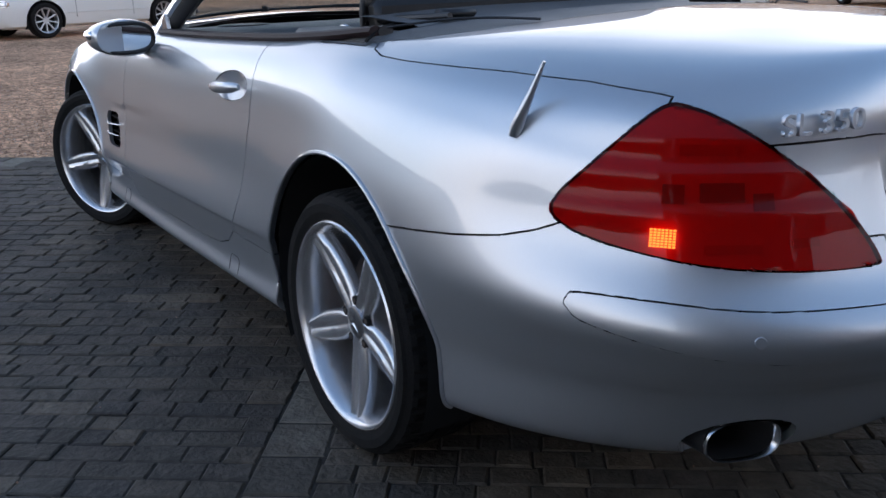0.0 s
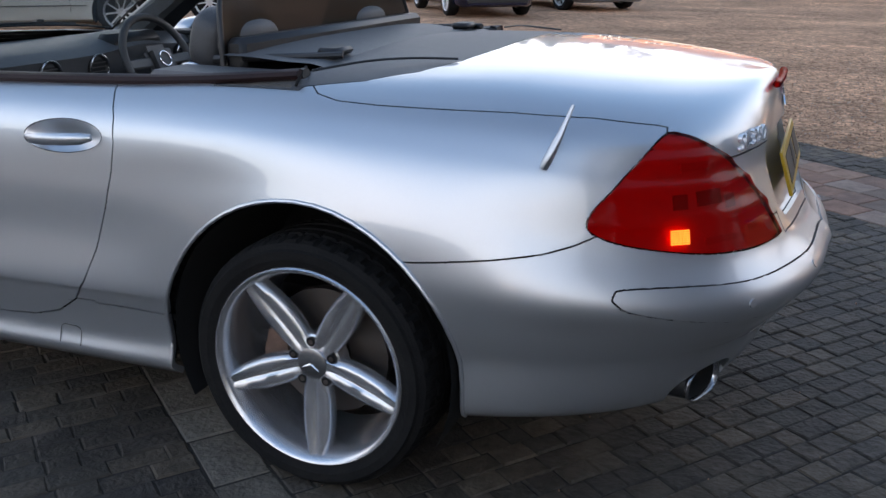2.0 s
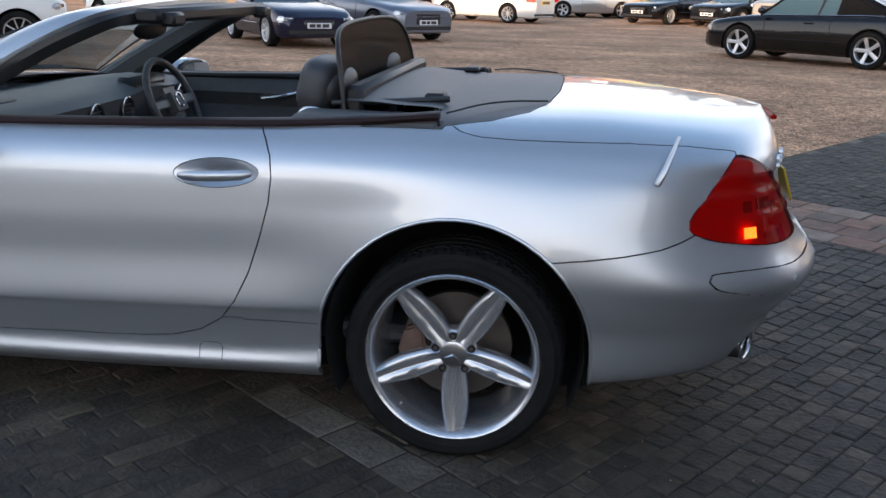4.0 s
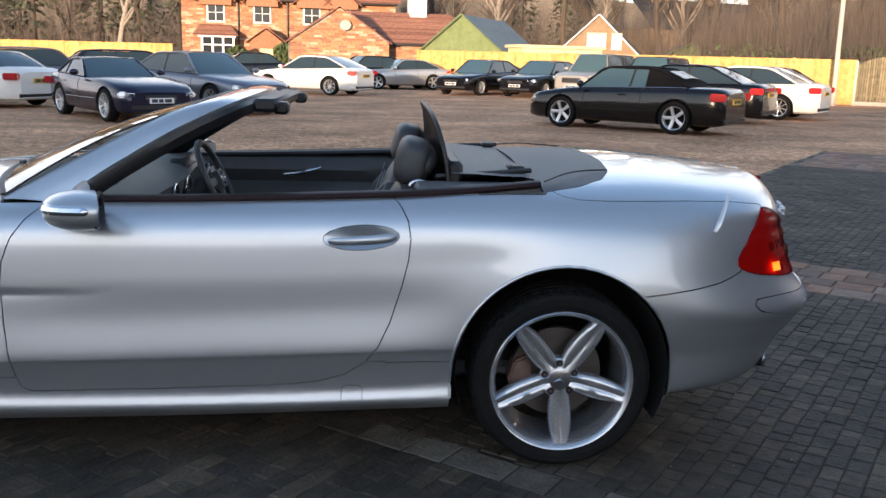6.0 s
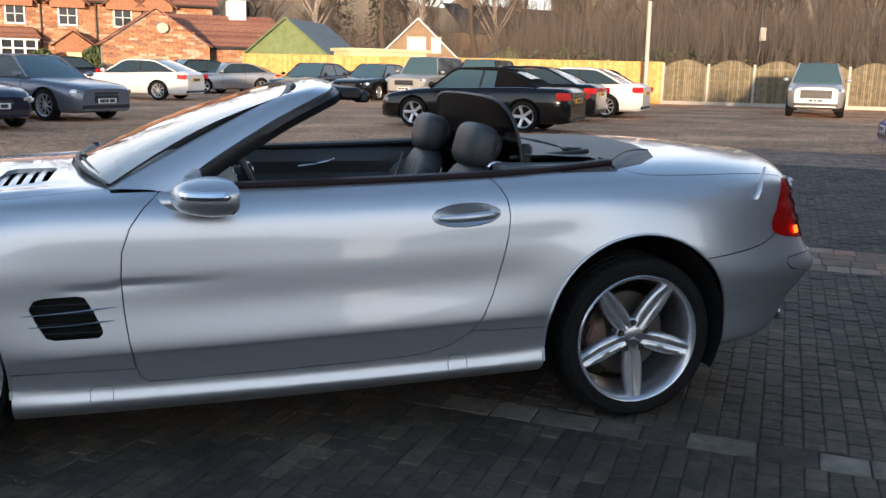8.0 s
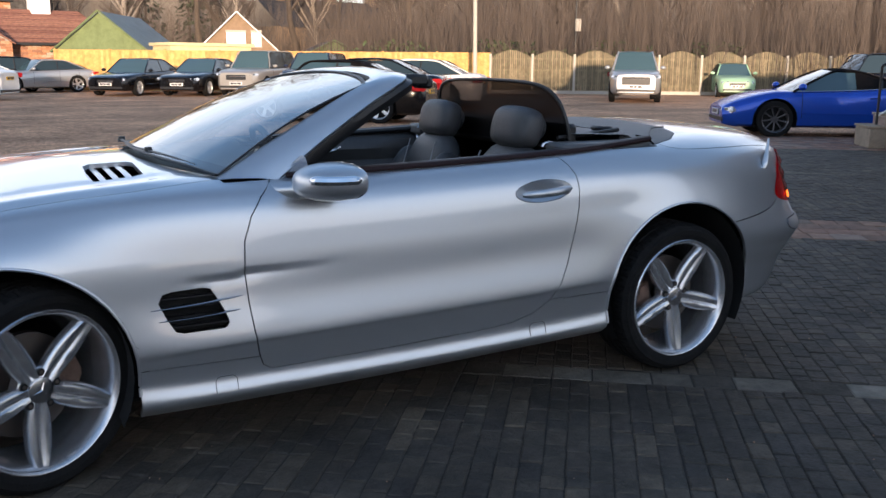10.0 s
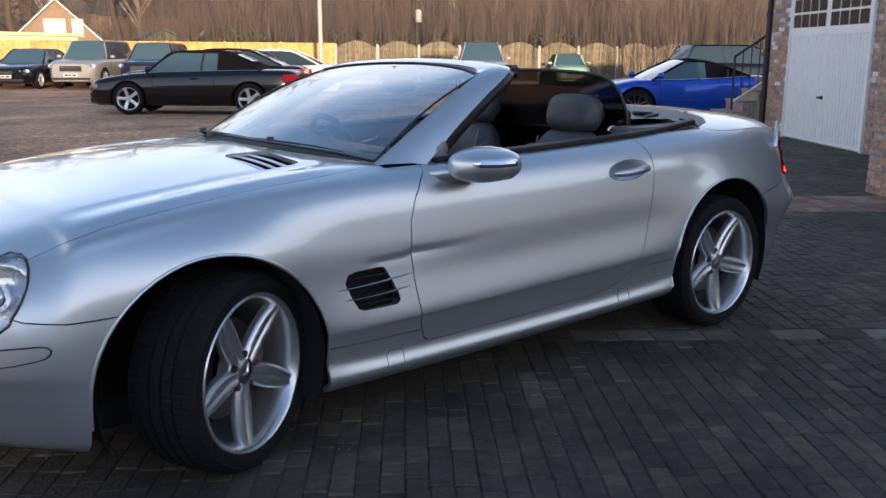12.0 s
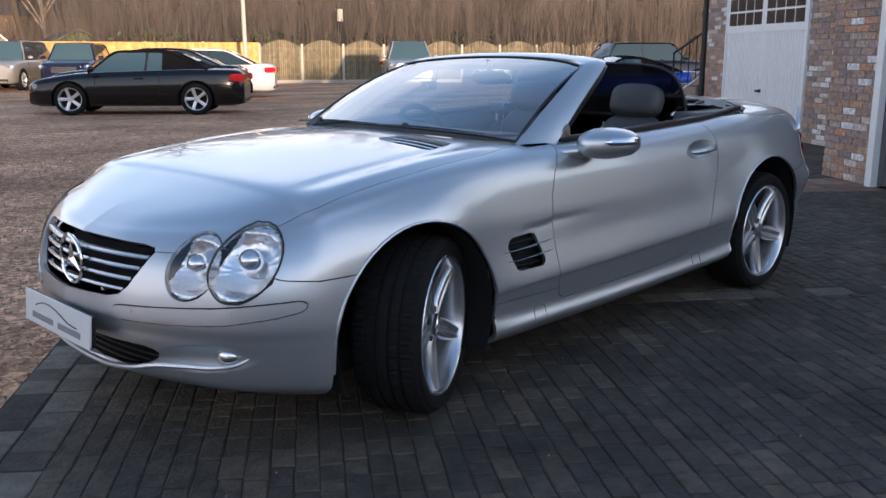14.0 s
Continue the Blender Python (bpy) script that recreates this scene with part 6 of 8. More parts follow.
        fr = [(sf - .01, s * wb, zf), ((sf + sh) / 2, s * ((wb + wr) / 2), (zf + zs) / 2 + .008), (sh, s * (wr + .012), zs - .005), ((sh + re) / 2, s * (wr + .018), (zs + ze) / 2 + .018), (re, s * (wr + .012), ze - .005), ((re + rf) / 2, s * ((wb + wr) / 2), (ze + zr) / 2 + .008), (rf + .02, s * wb, zr)]
        part("window_frame", tube([tuple(p) for p in cat(fr, 5)], .026, 8, False, .9), top_m if not soft else M_SOFTTOP, car)
        px = post_x if post_x is not None else (sh + re) / 2 - .05
        part("centre_post", tube([(px, s * (wb + .004), belt(px)), (px - .05, s * (wr + .02), zs - .02)], .028, 6, False, .3), M_BLACK, car)
        part("belt_trim", tube([(x, s * (W / 2 * .878), belt(x) + .004) for x in np.linspace(sf - .05, rf + .05, 8)], .008, 6), M_SATIN if soft else M_BLACK, car)
        mx = sf - .12
        bm = bmesh.new()
        bmesh.ops.create_uvsphere(bm, u_segments=14, v_segments=9, radius=1)
        bmesh.ops.transform(bm, matrix=pose(mx, s * (W / 2 + .07), belt(mx) + .09) @ Matrix.Diagonal((.075, .10, .065, 1)), verts=bm.verts[:])
        part("door_mirror", bm, paint, car)
        # door shut lines and handles
        for dx in ([sf - .16, px - .30] if soft or L < 4.45 else [sf - .16, px - .02, rf + .35]):
            yy = plan(dx) + .0015
            part("door_line", tube([(dx, s * yy * .955, clearance + .13), (dx, s * yy * .993, .38), (dx, s * yy * 1.0, .55), (dx, s * yy * .985, belt(dx) - .12), (dx, s * yy * .93, belt(dx) - .03)], .0055, 5), M_VOID, car)
        hx = px + .12
        part("door_handle", tube([(hx + .09, s * (plan(hx) + .004), belt(hx) - .15), (hx - .09, s * (plan(hx) + .004), belt(hx) - .145)], .014, 6), paint, car)
        part("side_strip", tube([(x, s * (plan(x) * .998 + .004), .42 + clearance * .2) for x in np.linspace(rx + R + .12, fx - R - .12, 6)], .014, 6, False, .5), M_BLACK if dark_lower else paint, car)
        # lamps
        zt = interp(x1 - .12, dk)
        if nose == "round":
            for k, yy in enumerate((.72, .50)):
                at_nose = (x1 - .055 - .05 * (1 - k), s * W / 2 * yy, zt - .13)
                bm = lathe([(0, .05), (.05, .045), (.075, .03), (.085, 0), (.085, -.08)], "y", 20)
                bmesh.ops.transform(bm, matrix=pose(*at_nose, 0, 0, -90 + s * 10), verts=bm.verts[:])
                part("headlamp", bm, M_HEADLIGHT, car)
        else:
            bm = box((-.21, -.19, -.055), (.060, .17, .062), .03, pose(x1 - .115, s * W / 2 * .735, zt - .125, 0, -10, s * 26), 3)
            part("headlamp", bm, M_HEADLIGHT, car)
            bm = box((-.02, -.07, -.04), (.064, .07, .045), .02, pose(x1 - .115, s * W / 2 * .735, zt - .125, 0, -10, s * 26), 2)
            part("lamp_lens", bm, M_TINT, car)
        zt = interp(x0 + .12, dk)
        bm = box((-.075, -.21, -.08), (.26, .17, .08), .025, pose(x0 + .085, s * W / 2 * .755, zt - .155, 0, 0, s * 20), 2)
        part("tail_lamp", bm, M_TAILRED, car)
    # nose and tail fittings
    zt = interp(x1 - .1, dk)
    part("grille", box((x1 - .035, -grille_w, zt - .10 - grille_h), (x1 + .006, grille_w, zt - .10), .02), M_BLACK, car)
    part("grille_bar", box((x1 + .002, -grille_w, zt - .18), (x1 + .012, grille_w, zt - .165), .003), M_CHROME, car)
    part("front_intake", box((x1 - .035, -W * .36, clearance + .08), (x1 + .006, W * .36, clearance + .19), .02), M_BLACK, car)
    part("rear_valance", box((x0 - .006, -W * .38, clearance + .07), (x0 + .05, W * .38, clearance + .17), .02), M_BLACK, car)
    pl = part("front_plate", box((x1 + .006, -.26, clearance + .21), (x1 + .022, .26, clearance + .32), .003), M_PLATE_W, car, "white plate with dark bars")
    for a, b in ((-.22, -.09), (-.07, .03), (.06, .21)):
        part("plate_bar", box((x1 + .0222, a, clearance + .23), (x1 + .0235, b, clearance + .30)), M_INK, pl, smooth=0)
    zt = interp(x0 + .1, dk)
    pl = part("rear_plate", box((x0 - .022, -.26, zt - .30), (x0 - .004, .26, zt - .19), .003), M_PLATE_Y, car, "yellow plate with dark bars")
    for a, b in ((-.22, -.09), (-.07, .03), (.06, .21)):
        part("plate_bar", box((x0 - .0235, a, zt - .28), (x0 - .0222, b, zt - .21)), M_INK, pl, smooth=0)
    w = yard_wheel(car, pose(rx, W / 2 - .125, R), R, spokes, alloy)
    for m in (pose(rx, -W / 2 + .125, R, 0, 0, 180), pose(fx, W / 2 - .125, R), pose(fx, -W / 2 + .125, R, 0, 0, 180)):
        copy_thing(w, m)
    return car


SALOON = [(-2.3, .93), (-2.1, 1.0), (-1.4, 1.0), (0, .95), (.85, .93), (1.3, .90), (1.9, .83), (2.15, .78), (2.3, .74)]
COUPE = [(-2.2, .88), (-2.0, .95), (-1.3, .97), (0, .92), (.75, .90), (1.3, .87), (1.8, .81), (2.05, .76), (2.2, .70)]
ESTATE = [(-2.4, .95), (-2.2, 1.0), (-1.4, .99), (0, .95), (.95, .94), (1.5, .90), (2.0, .84), (2.25, .79), (2.4, .74)]
SUV = [(-2.35, 1.05), (-2.2, 1.10), (-1.4, 1.12), (0, 1.10), (.85, 1.09), (1.3, 1.08), (1.9, 1.03), (2.15, .99), (2.35, .93)]
ROADSTER = [(-2.1, .84), (-1.9, .92), (-1.2, .94), (-.2, .89), (.45, .88), (1.0, .87), (1.6, .80), (1.9, .73), (2.1, .64)]
P_BLACK = carpaint("black_paint", (.003, .003, .004), 0.0, .2)
P_NAVY = carpaint("dark_navy_paint", (.008, .011, .035), 0.3, .22)
P_WHITE = carpaint("white_paint", (.72, .71, .68), 0.0, .3)
P_SILVER = carpaint("pale_silver_paint", (.42, .43, .44), .6, .3)
P_GREY = carpaint("steel_grey_paint", (.17, .19, .23), .6, .3)
P_BLUE = carpaint("bright_blue_paint", (.006, .07, .45), .35, .22)
P_MINT = carpaint("mint_green_paint", (.32, .52, .33), 0.0, .3)
P_CHAMP = carpaint("champagne_silver_paint", (.36, .34, .31), .5, .3)

make_car("convertible_car", "black four-seat convertible with its canvas roof closed", P_BLACK, (-5.05, -16.15), -39, 4.57, 1.78, 1.39, 2.65, [(-2.28, .90), (-2.1, .96), (-1.3, .97), (0, .935), (.75, .91), (1.3, .88), (1.85, .80), (2.1, .75), (2.28, .69)],
         (1.0, .42, -.72, -1.52), .342, 5, soft=True, front_over=.90)
make_car("saloon_car", "black saloon with long red tail lamps", P_BLACK, (-7.35, -20.2), -38, 4.95, 1.88, 1.46, 2.91, [(x * 1.08, z) for x, z in SALOON], (.95, .15, -1.05, -1.95), .34, 9)
make_car("saloon_car", "white saloon with black lower rear bumper", P_WHITE, (-9.9, -22.3), -38, 4.9, 1.87, 1.46, 2.96, [(x * 1.07, z) for x, z in SALOON], (.90, .10, -1.0, -1.85), .34, 9)
make_car("hatchback_car", "black hatchback parked beyond white saloon", P_BLACK, (-11.4, -25.2), -38, 4.4, 1.8, 1.45, 2.6, [(x * .95, z) for x, z in ESTATE], (.85, .15, -1.2, -1.9), .32, 9)
make_car("sports_car", "dark navy sports car with long bonnet", P_NAVY, (6.35, -16.6), 128, 4.24, 1.79, 1.29, 2.50, ROADSTER, (.15, -.45, -1.05, -1.45), .335, 9, alloy=M_CARALLOY, post_x=-.95)
make_car("estate_car", "steel grey saloon with wide dark grille", P_GREY, (5.1, -19.6), 137, 4.92, 1.89, 1.46, 2.85, [(x * 1.06, z) for x, z in SALOON], (.95, .2, -1.0, -1.8), .35, 9, grille_w=.36, grille_h=.26)
make_car("coupe_car", "white coupe with wide rear haunches", P_WHITE, (10.9, -20.0), 335, 4.5, 1.85, 1.36, 2.6, COUPE, (.60, -.05, -1.0, -1.6), .335, 9)
make_car("estate_car", "dark grey estate car with tinted windows", P_GREY, (10.7, -24.4), 205, 4.8, 1.84, 1.46, 2.8, ESTATE, (.95, .25, -1.6, -2.2), .33, 9)
make_car("estate_car", "dark navy estate parked in back row", P_NAVY, (8.6, -26.9), 205, 4.8, 1.84, 1.46, 2.8, ESTATE, (.95, .25, -1.6, -2.2), .33, 9)
make_car("four_door_coupe_car", "white four-door coupe with yellow rear plate", P_WHITE, (3.2, -31.2), 332, 4.64, 1.78, 1.43, 2.7, SALOON, (.90, .10, -1.0, -1.95), .335, 9)
make_car("hatchback_car", "dark hatchback parked beside brick house", P_BLACK, (1.4, -39.0), 25, 4.3, 1.8, 1.48, 2.6, [(x * .93, z) for x, z in ESTATE], (.85, .15, -1.2, -1.85), .32, 5)
make_car("hatchback_car", "dark hatchback near bay window", P_BLACK, (7.6, -43.5), 20, 4.2, 1.75, 1.5, 2.5, [(x * .91, z) for x, z in ESTATE], (.85, .15, -1.2, -1.8), .31, 5)
make_car("coupe_car", "pale silver coupe parked by fence", P_SILVER, (-.3, -38.6), 22, 4.63, 1.85, 1.37, 2.75, [(x * 1.04, z) for x, z in COUPE], (.75, .05, -.95, -1.75), .335, 5)
make_car("saloon_car", "black saloon with four round headlamps", P_BLACK, (-3.75, -34.7), 52, 5.0, 1.87, 1.44, 3.0, [(x * 1.09, z * .96) for x, z in SALOON], (.95, .2, -1.0, -1.85), .33, 9, nose="round")
make_car("saloon_car", "black saloon with mesh grille", P_BLACK, (-6.2, -33.8), 52, 4.95, 1.88, 1.46, 2.91, [(x * 1.08, z) for x, z in SALOON], (.95, .15, -1.05, -1.9), .33, 9)
make_car("suv_car", "champagne silver seven-seat off-roader", P_CHAMP, (-8.3, -32.9), 50, 4.8, 1.90, 1.78, 2.86, SUV, (1.05, .55, -1.75, -2.2), .37, 5, clearance=.24, grille_w=.42, grille_h=.22)
make_car("suv_car", "dark navy off-roader with square lamps", P_NAVY, (-10.2, -31.4), 54, 4.7, 1.9, 1.72, 2.8, SUV, (1.05, .55, -1.75, -2.15), .37, 5, clearance=.24, grille_w=.45, grille_h=.24)
make_car("pickup_truck", "silver pickup truck with tall grille", P_SILVER, (-19.9, -23.4), 52, 5.2, 1.86, 1.82, 3.08, [(-2.6, 1.08), (-2.4, 1.10), (-1.2, 1.12), (0, 1.15), (1.0, 1.14), (1.5, 1.12), (2.2, 1.07), (2.6, 1.0)], (1.05, .50, -.75, -1.0), .39, 5, clearance=.30, grille_w=.50, grille_h=.30)
make_car("retro_car", "small mint green retro coupe", P_MINT, (-27.2, -25.6), 52, 3.74, 1.63, 1.42, 2.3, [(-1.87, .80), (-1.6, .90), (-.8, .95), (0, .93), (.6, .91), (1.1, .87), (1.6, .80), (1.87, .66)], (.55, .10, -.75, -1.2), .29, 9, nose="round")
make_car("sports_car", "bright blue two-seat sports car with black canvas roof", P_BLUE, (-12.3, -8.35), 326, 4.37, 1.80, 1.28, 2.475, [(-2.18, .82), (-1.9, .91), (-1.2, .95), (-.4, .90), (.4, .87), (.9, .86), (1.25, .85), (1.6, .78), (1.9, .69), (2.18, .58)], (.95, .20, -.30, -1.10), .34, 9, alloy=M_DARKALLOY, post_x=-.62, soft=True, front_over=.93)
make_car("suv_car", "black off-roader parked beyond blue sports car", P_BLACK, (-25.5, -15.9), 150, 4.8, 1.95, 1.76, 2.9, SUV, (1.05, .50, -1.75, -2.2), .38, 9, clearance=.24)
make_car("suv_car", "white compact off-roader with dark windows", P_WHITE, (10.5, -8.3), 220, 4.4, 1.9, 1.64, 2.66, [(x * .94, z * .95) for x, z in SUV], (.85, .30, -1.65, -2.0), .36, 9, clearance=.21, dark_lower=True)
make_car("suv_car", "white compact off-roader parked in side row", P_WHITE, (10.95, -11.2), 215, 4.4, 1.85, 1.62, 2.66, [(x * .94, z * .95) for x, z in SUV], (.85, .30, -1.65, -2.0), .36, 9, clearance=.21, dark_lower=True)
make_car("saloon_car", "white saloon at yard edge", P_WHITE, (18.4, -2.6), 110, 4.6, 1.8, 1.45, 2.7, SALOON, (.95, .15, -1.0, -1.85), .33, 9)
make_car("saloon_car", "dark navy saloon at yard edge", P_NAVY, (19.2, .7), 110, 4.6, 1.8, 1.45, 2.7, SALOON, (.95, .15, -1.0, -1.85), .33, 9)


# ---- buildings, fences, garage ----
BRICK_COLS = [(.36, .17, .095), (.40, .20, .115), (.31, .145, .085), (.43, .26, .16), (.46, .34, .25), (.27, .135, .09), (.38, .19, .11), (.44, .22, .12)]
GAR_COLS = [(.422, .256, .186), (.346, .230, .186), (.486, .320, .230), (.307, .224, .192), (.742, .717, .704), (.410, .282, .224), (.512, .282, .186), (.384, .282, .256), (.256, .205, .198), (.422, .333, .282), (.461, .301, .218), (.602, .512, .461), (.358, .256, .237)]
M_BRICK = palette("reclaimed_brick", GAR_COLS, rough=0.9, noise_scale=28, bump=0.8, vary=.55)
M_BRICK_JOIN = palette("reclaimed_brick_joined", GAR_COLS, rough=0.9, per_object=False, noise_scale=28, bump=0.8, vary=.55)
M_HOUSE_BRICK = palette("house_brick_joined", BRICK_COLS, rough=0.9, per_object=False, noise_scale=10, bump=0.5)
M_MORTAR = mat("grey_mortar", (.30, .27, .24), rough=0.95, noise_scale=15, vary=0.2, bump=0.3)
M_WHITEWOOD = mat("white_painted_wood", (.82, .82, .81), rough=0.5, noise_scale=6, vary=0.06, bump=0.05)
M_TILE = palette("red_brown_roof_tile", [(.26, .12, .085), (.22, .10, .07), (.30, .145, .10)], rough=0.85, per_object=False, noise_scale=6)
M_SLATE = mat("blue_grey_sheet_roof", (.16, .20, .21), rough=0.7, noise_scale=1.5, vary=0.25, bump=0.3, bump_scale=12)
M_GREENBOARD = mat("mossy_green_boards", (.13, .17, .075), rough=0.9, noise_scale=2.5, vary=0.35, bump=0.4, bump_scale=20)
M_STONEWALL = mat("buff_gable_brick", (.22, .15, .095), rough=0.9, noise_scale=3, vary=0.3, bump=0.6, bump_scale=18)
M_DARKROOF = mat("dark_slate_roof", (.045, .042, .042), rough=0.8, noise_scale=2, vary=0.3)
M_CREAM = mat("cream_painted_board", (.62, .52, .30), rough=0.7, noise_scale=3, vary=0.15)
M_FENCE = palette("orange_new_fence_board", [(.50, .29, .10), (.56, .34, .13), (.45, .25, .085), (.53, .31, .11)], rough=0.85, per_object=True, noise_scale=5, bump=0.4)
M_FENCE_OLD = palette("weathered_fence_pale", [(.19, .155, .10), (.165, .14, .09), (.22, .18, .115), (.14, .12, .078)], rough=0.9, per_object=True, noise_scale=5, bump=0.5)
M_CONCRETE = mat("pale_concrete", (.40, .37, .32), rough=0.9, noise_scale=5, vary=0.2, bump=0.3)
M_IRON = mat("black_iron", (.012, .012, .012), rough=0.5)
M_DARKPANE = mat("dark_window_pane", (.02, .024, .028), rough=0.12, coat=0.2)
M_STEP = mat("buff_stone_step", (.30, .24, .18), rough=0.9, noise_scale=6, vary=0.3, bump=0.5)


def brick_wall(parent, origin, along, length, height, seed, material, separate=False, skip=None, L=.225, Hc=.075, proud=.006, deep=.03, name="brick"):
    """Courses of bricks in front of a wall: origin at its lower corner, along its foot; the bricks' faces point to the left of 'along'."""
    along = Vector(along).normalized()
    n = Vector((0, 0, 1)).cross(along)
    rnd = random.Random(seed)
    verts, faces = [], []
    shared = {}
    o = Vector(origin)
    for r in range(int(height / Hc)):
        x = -L * (.5 if r % 2 else 0.0)
        while x < length:
            s, e = max(0, x), min(length, x + L)
            x += L
            if e - s < .03:
                continue
            mid = (s + e) / 2
            if skip and skip(mid, (r + .5) * Hc):
                continue
            w = e - s - .010
            out = rnd.uniform(0, proud)
            c = o + along * mid + Vector((0, 0, (r + .5) * Hc)) + n * out
            key = round(w, 2)
            y0, y1 = -deep, 0
            hw, hh, b = w / 2, (Hc - .010) / 2, .004
            v = [(-hw, y0, -hh), (hw, y0, -hh), (hw, y0, hh), (-hw, y0, hh), (-hw, y1 - b, -hh), (hw, y1 - b, -hh), (hw, y1 - b, hh), (-hw, y1 - b, hh), (-hw + b, y1, -hh + b), (hw - b, y1, -hh + b), (hw - b, y1, hh - b), (-hw + b, y1, hh - b)]
            f = [(0, 1, 5, 4), (1, 2, 6, 5), (2, 3, 7, 6), (3, 0, 4, 7), (4, 5, 9, 8), (5, 6, 10, 9), (6, 7, 11, 10), (7, 4, 8, 11), (8, 9, 10, 11)]
            if separate:
                if key not in shared:
                    me = bpy.data.meshes.new(name)
                    me.from_pydata(v, [], f)
                    me.materials.append(material)
                    shared[key] = me
                ob = new(name, shared[key])
                ob.parent = parent
                ob.matrix_local = Matrix.Translation(c) @ Matrix((along, n, Vector((0, 0, 1)))).transposed().to_4x4()
            else:
                k = len(verts)
                verts += [tuple(c + along * p[0] + n * p[1] + Vector((0, 0, p[2]))) for p in v]
                faces += [tuple(i + k for i in g) for g in f]
    if not separate:
        me = bpy.data.meshes.new(name + "work")
        me.from_pydata(verts, [], faces)
        me.materials.append(material)
        ob = new(name + "work", me)
        ob.parent = parent
        ob["kind"] = "stuff"
        return ob


def ab_box(lo, hi, bevel=0.0):
    """A box in the axes of the paving."""
    m = Matrix((A_AX, B_AX, Vector((0, 0, 1)))).transposed().to_4x4()
    return box(lo, hi, bevel, m)


# garage block: recessed wall with the white door, and the pier in front of it
GW = 5.30
wall_g = tagged(obj("wall_garage", ab_box((-10.78, GW + .02, 0), (-3.4, GW + .3, 3.0)), M_MORTAR, smooth=0), "reclaimed brick garage wall in mixed colours", "brick wall", kind="structure")
DA0, DA1, DH = -9.92, -7.33, 2.42


def garage_hole(m, z):
    a = -3.4 - m
    return DA0 - .06 < a < DA1 + .06 and z < DH + .06


brick_wall(wall_g, ab(-3.4, GW + .012), -A_AX, 7.38, 2.97, 21, M_BRICK_JOIN, skip=garage_hole)
# the pier and the open bay beside it
wall_p = tagged(obj("wall_pier", ab_box((-3.73, 3.56, 0), (-2.91, GW + .02, 3.0)), M_MORTAR, smooth=0), "reclaimed brick pier with whitewashed bricks", "brick wall", kind="structure")
brick_wall(wall_p, ab(-2.90, 3.55), -A_AX, .84, 3.0, 22, M_BRICK, separate=True)
brick_wall(wall_p, ab(-3.74, 3.56), B_AX, 1.7, 2.97, 24, M_BRICK_JOIN)
tagged(obj("wall_bay", ab_box((-2.9, 6.6, 0), (1.0, 6.9, 3.0)), M_MORTAR, smooth=0), "back wall of open garage bay", "wall", kind="structure")
tagged(obj("lintel", ab_box((-2.9, 3.56, 2.45), (1.0, 6.6, 3.0)), M_MORTAR, smooth=0), "lintel over open garage bay", "lintel", kind="structure")
tagged(obj("wall_bay_side", ab_box((.75, 3.56, 0), (1.0, 6.6, 2.45)), M_MORTAR, smooth=0), "side wall of open garage bay", "wall", kind="structure")
fr = thing("door_frame", "white painted timber door frame beside brick pier", "door frame")
part("jamb", ab_box((-2.90, 3.50, 0), (-2.79, 3.62, 2.45), .006), M_WHITEWOOD, fr)
part("head", ab_box((-2.79, 3.50, 2.36), (.75, 3.62, 2.45), .006), M_WHITEWOOD, fr)
part("jamb", ab_box((.66, 3.50, 0), (.75, 3.62, 2.36), .006), M_WHITEWOOD, fr)

# Boards added out of view beyond the jamb, dark for the car's reflections.
closed = thing("garage_door", "unseen dark boarding added across bay beside brick pier", "garage door")
for i in range(34):
    part("board", ab_box((-2.788 + .1012 * i, 3.565, .02), (-2.788 + .1012 * i + .0985, 3.60, 2.355), .004), M_TRIM, closed)
gd = thing("garage_door", "white ribbed double garage door with small window panes", "garage door")
part("frame_post", ab_box((DA0 - .05, GW - .03, 0), (DA0, GW + .05, DH + .05), .005), M_WHITEWOOD, gd)
part("frame_post", ab_box((DA1, GW - .03, 0), (DA1 + .05, GW + .05, DH + .05), .005), M_WHITEWOOD, gd)
part("frame_head", ab_box((DA0, GW - .03, DH), (DA1, GW + .05, DH + .05), .005), M_WHITEWOOD, gd)
mid = (DA0 + DA1) / 2
for a0, a1 in ((DA0 + .004, mid - .004), (mid + .004, DA1 - .004)):
    leaf = part("door_leaf", ab_box((a0, GW - .005, .02), (a1, GW + .04, DH - .01), .003), M_WHITEWOOD, gd)
    nrib = 13
    for i in range(nrib):
        s = a0 + .05 + (a1 - a0 - .10) * i / nrib
        part("rib", ab_box((s, GW - .017, .08), (s + .055, GW - .005, 1.64), .003), M_WHITEWOOD, leaf)
    part("top_rail", ab_box((a0, GW - .02, 1.64), (a1, GW - .005, 1.735), .003), M_WHITEWOOD, leaf)
    for i in range(4):
        for j in range(2):
            s = a0 + .06 + (a1 - a0 - .12) * i / 4
            z = 1.765 + .235 * j
            w = (a1 - a0 - .12) / 4 - .035
            part("pane", ab_box((s, GW - .012, z), (s + w, GW - .006, z + .20), .001), M_DARKPANE, leaf)
part("door_knob", ab_box((mid - .09, GW - .06, .69), (mid + .04, GW - .025, .725), .01), M_BLACK, gd)
part("knob_rose", ab_box((mid - .03, GW - .026, .68), (mid + .03, GW - .005, .735), .004), M_BLACK, gd)
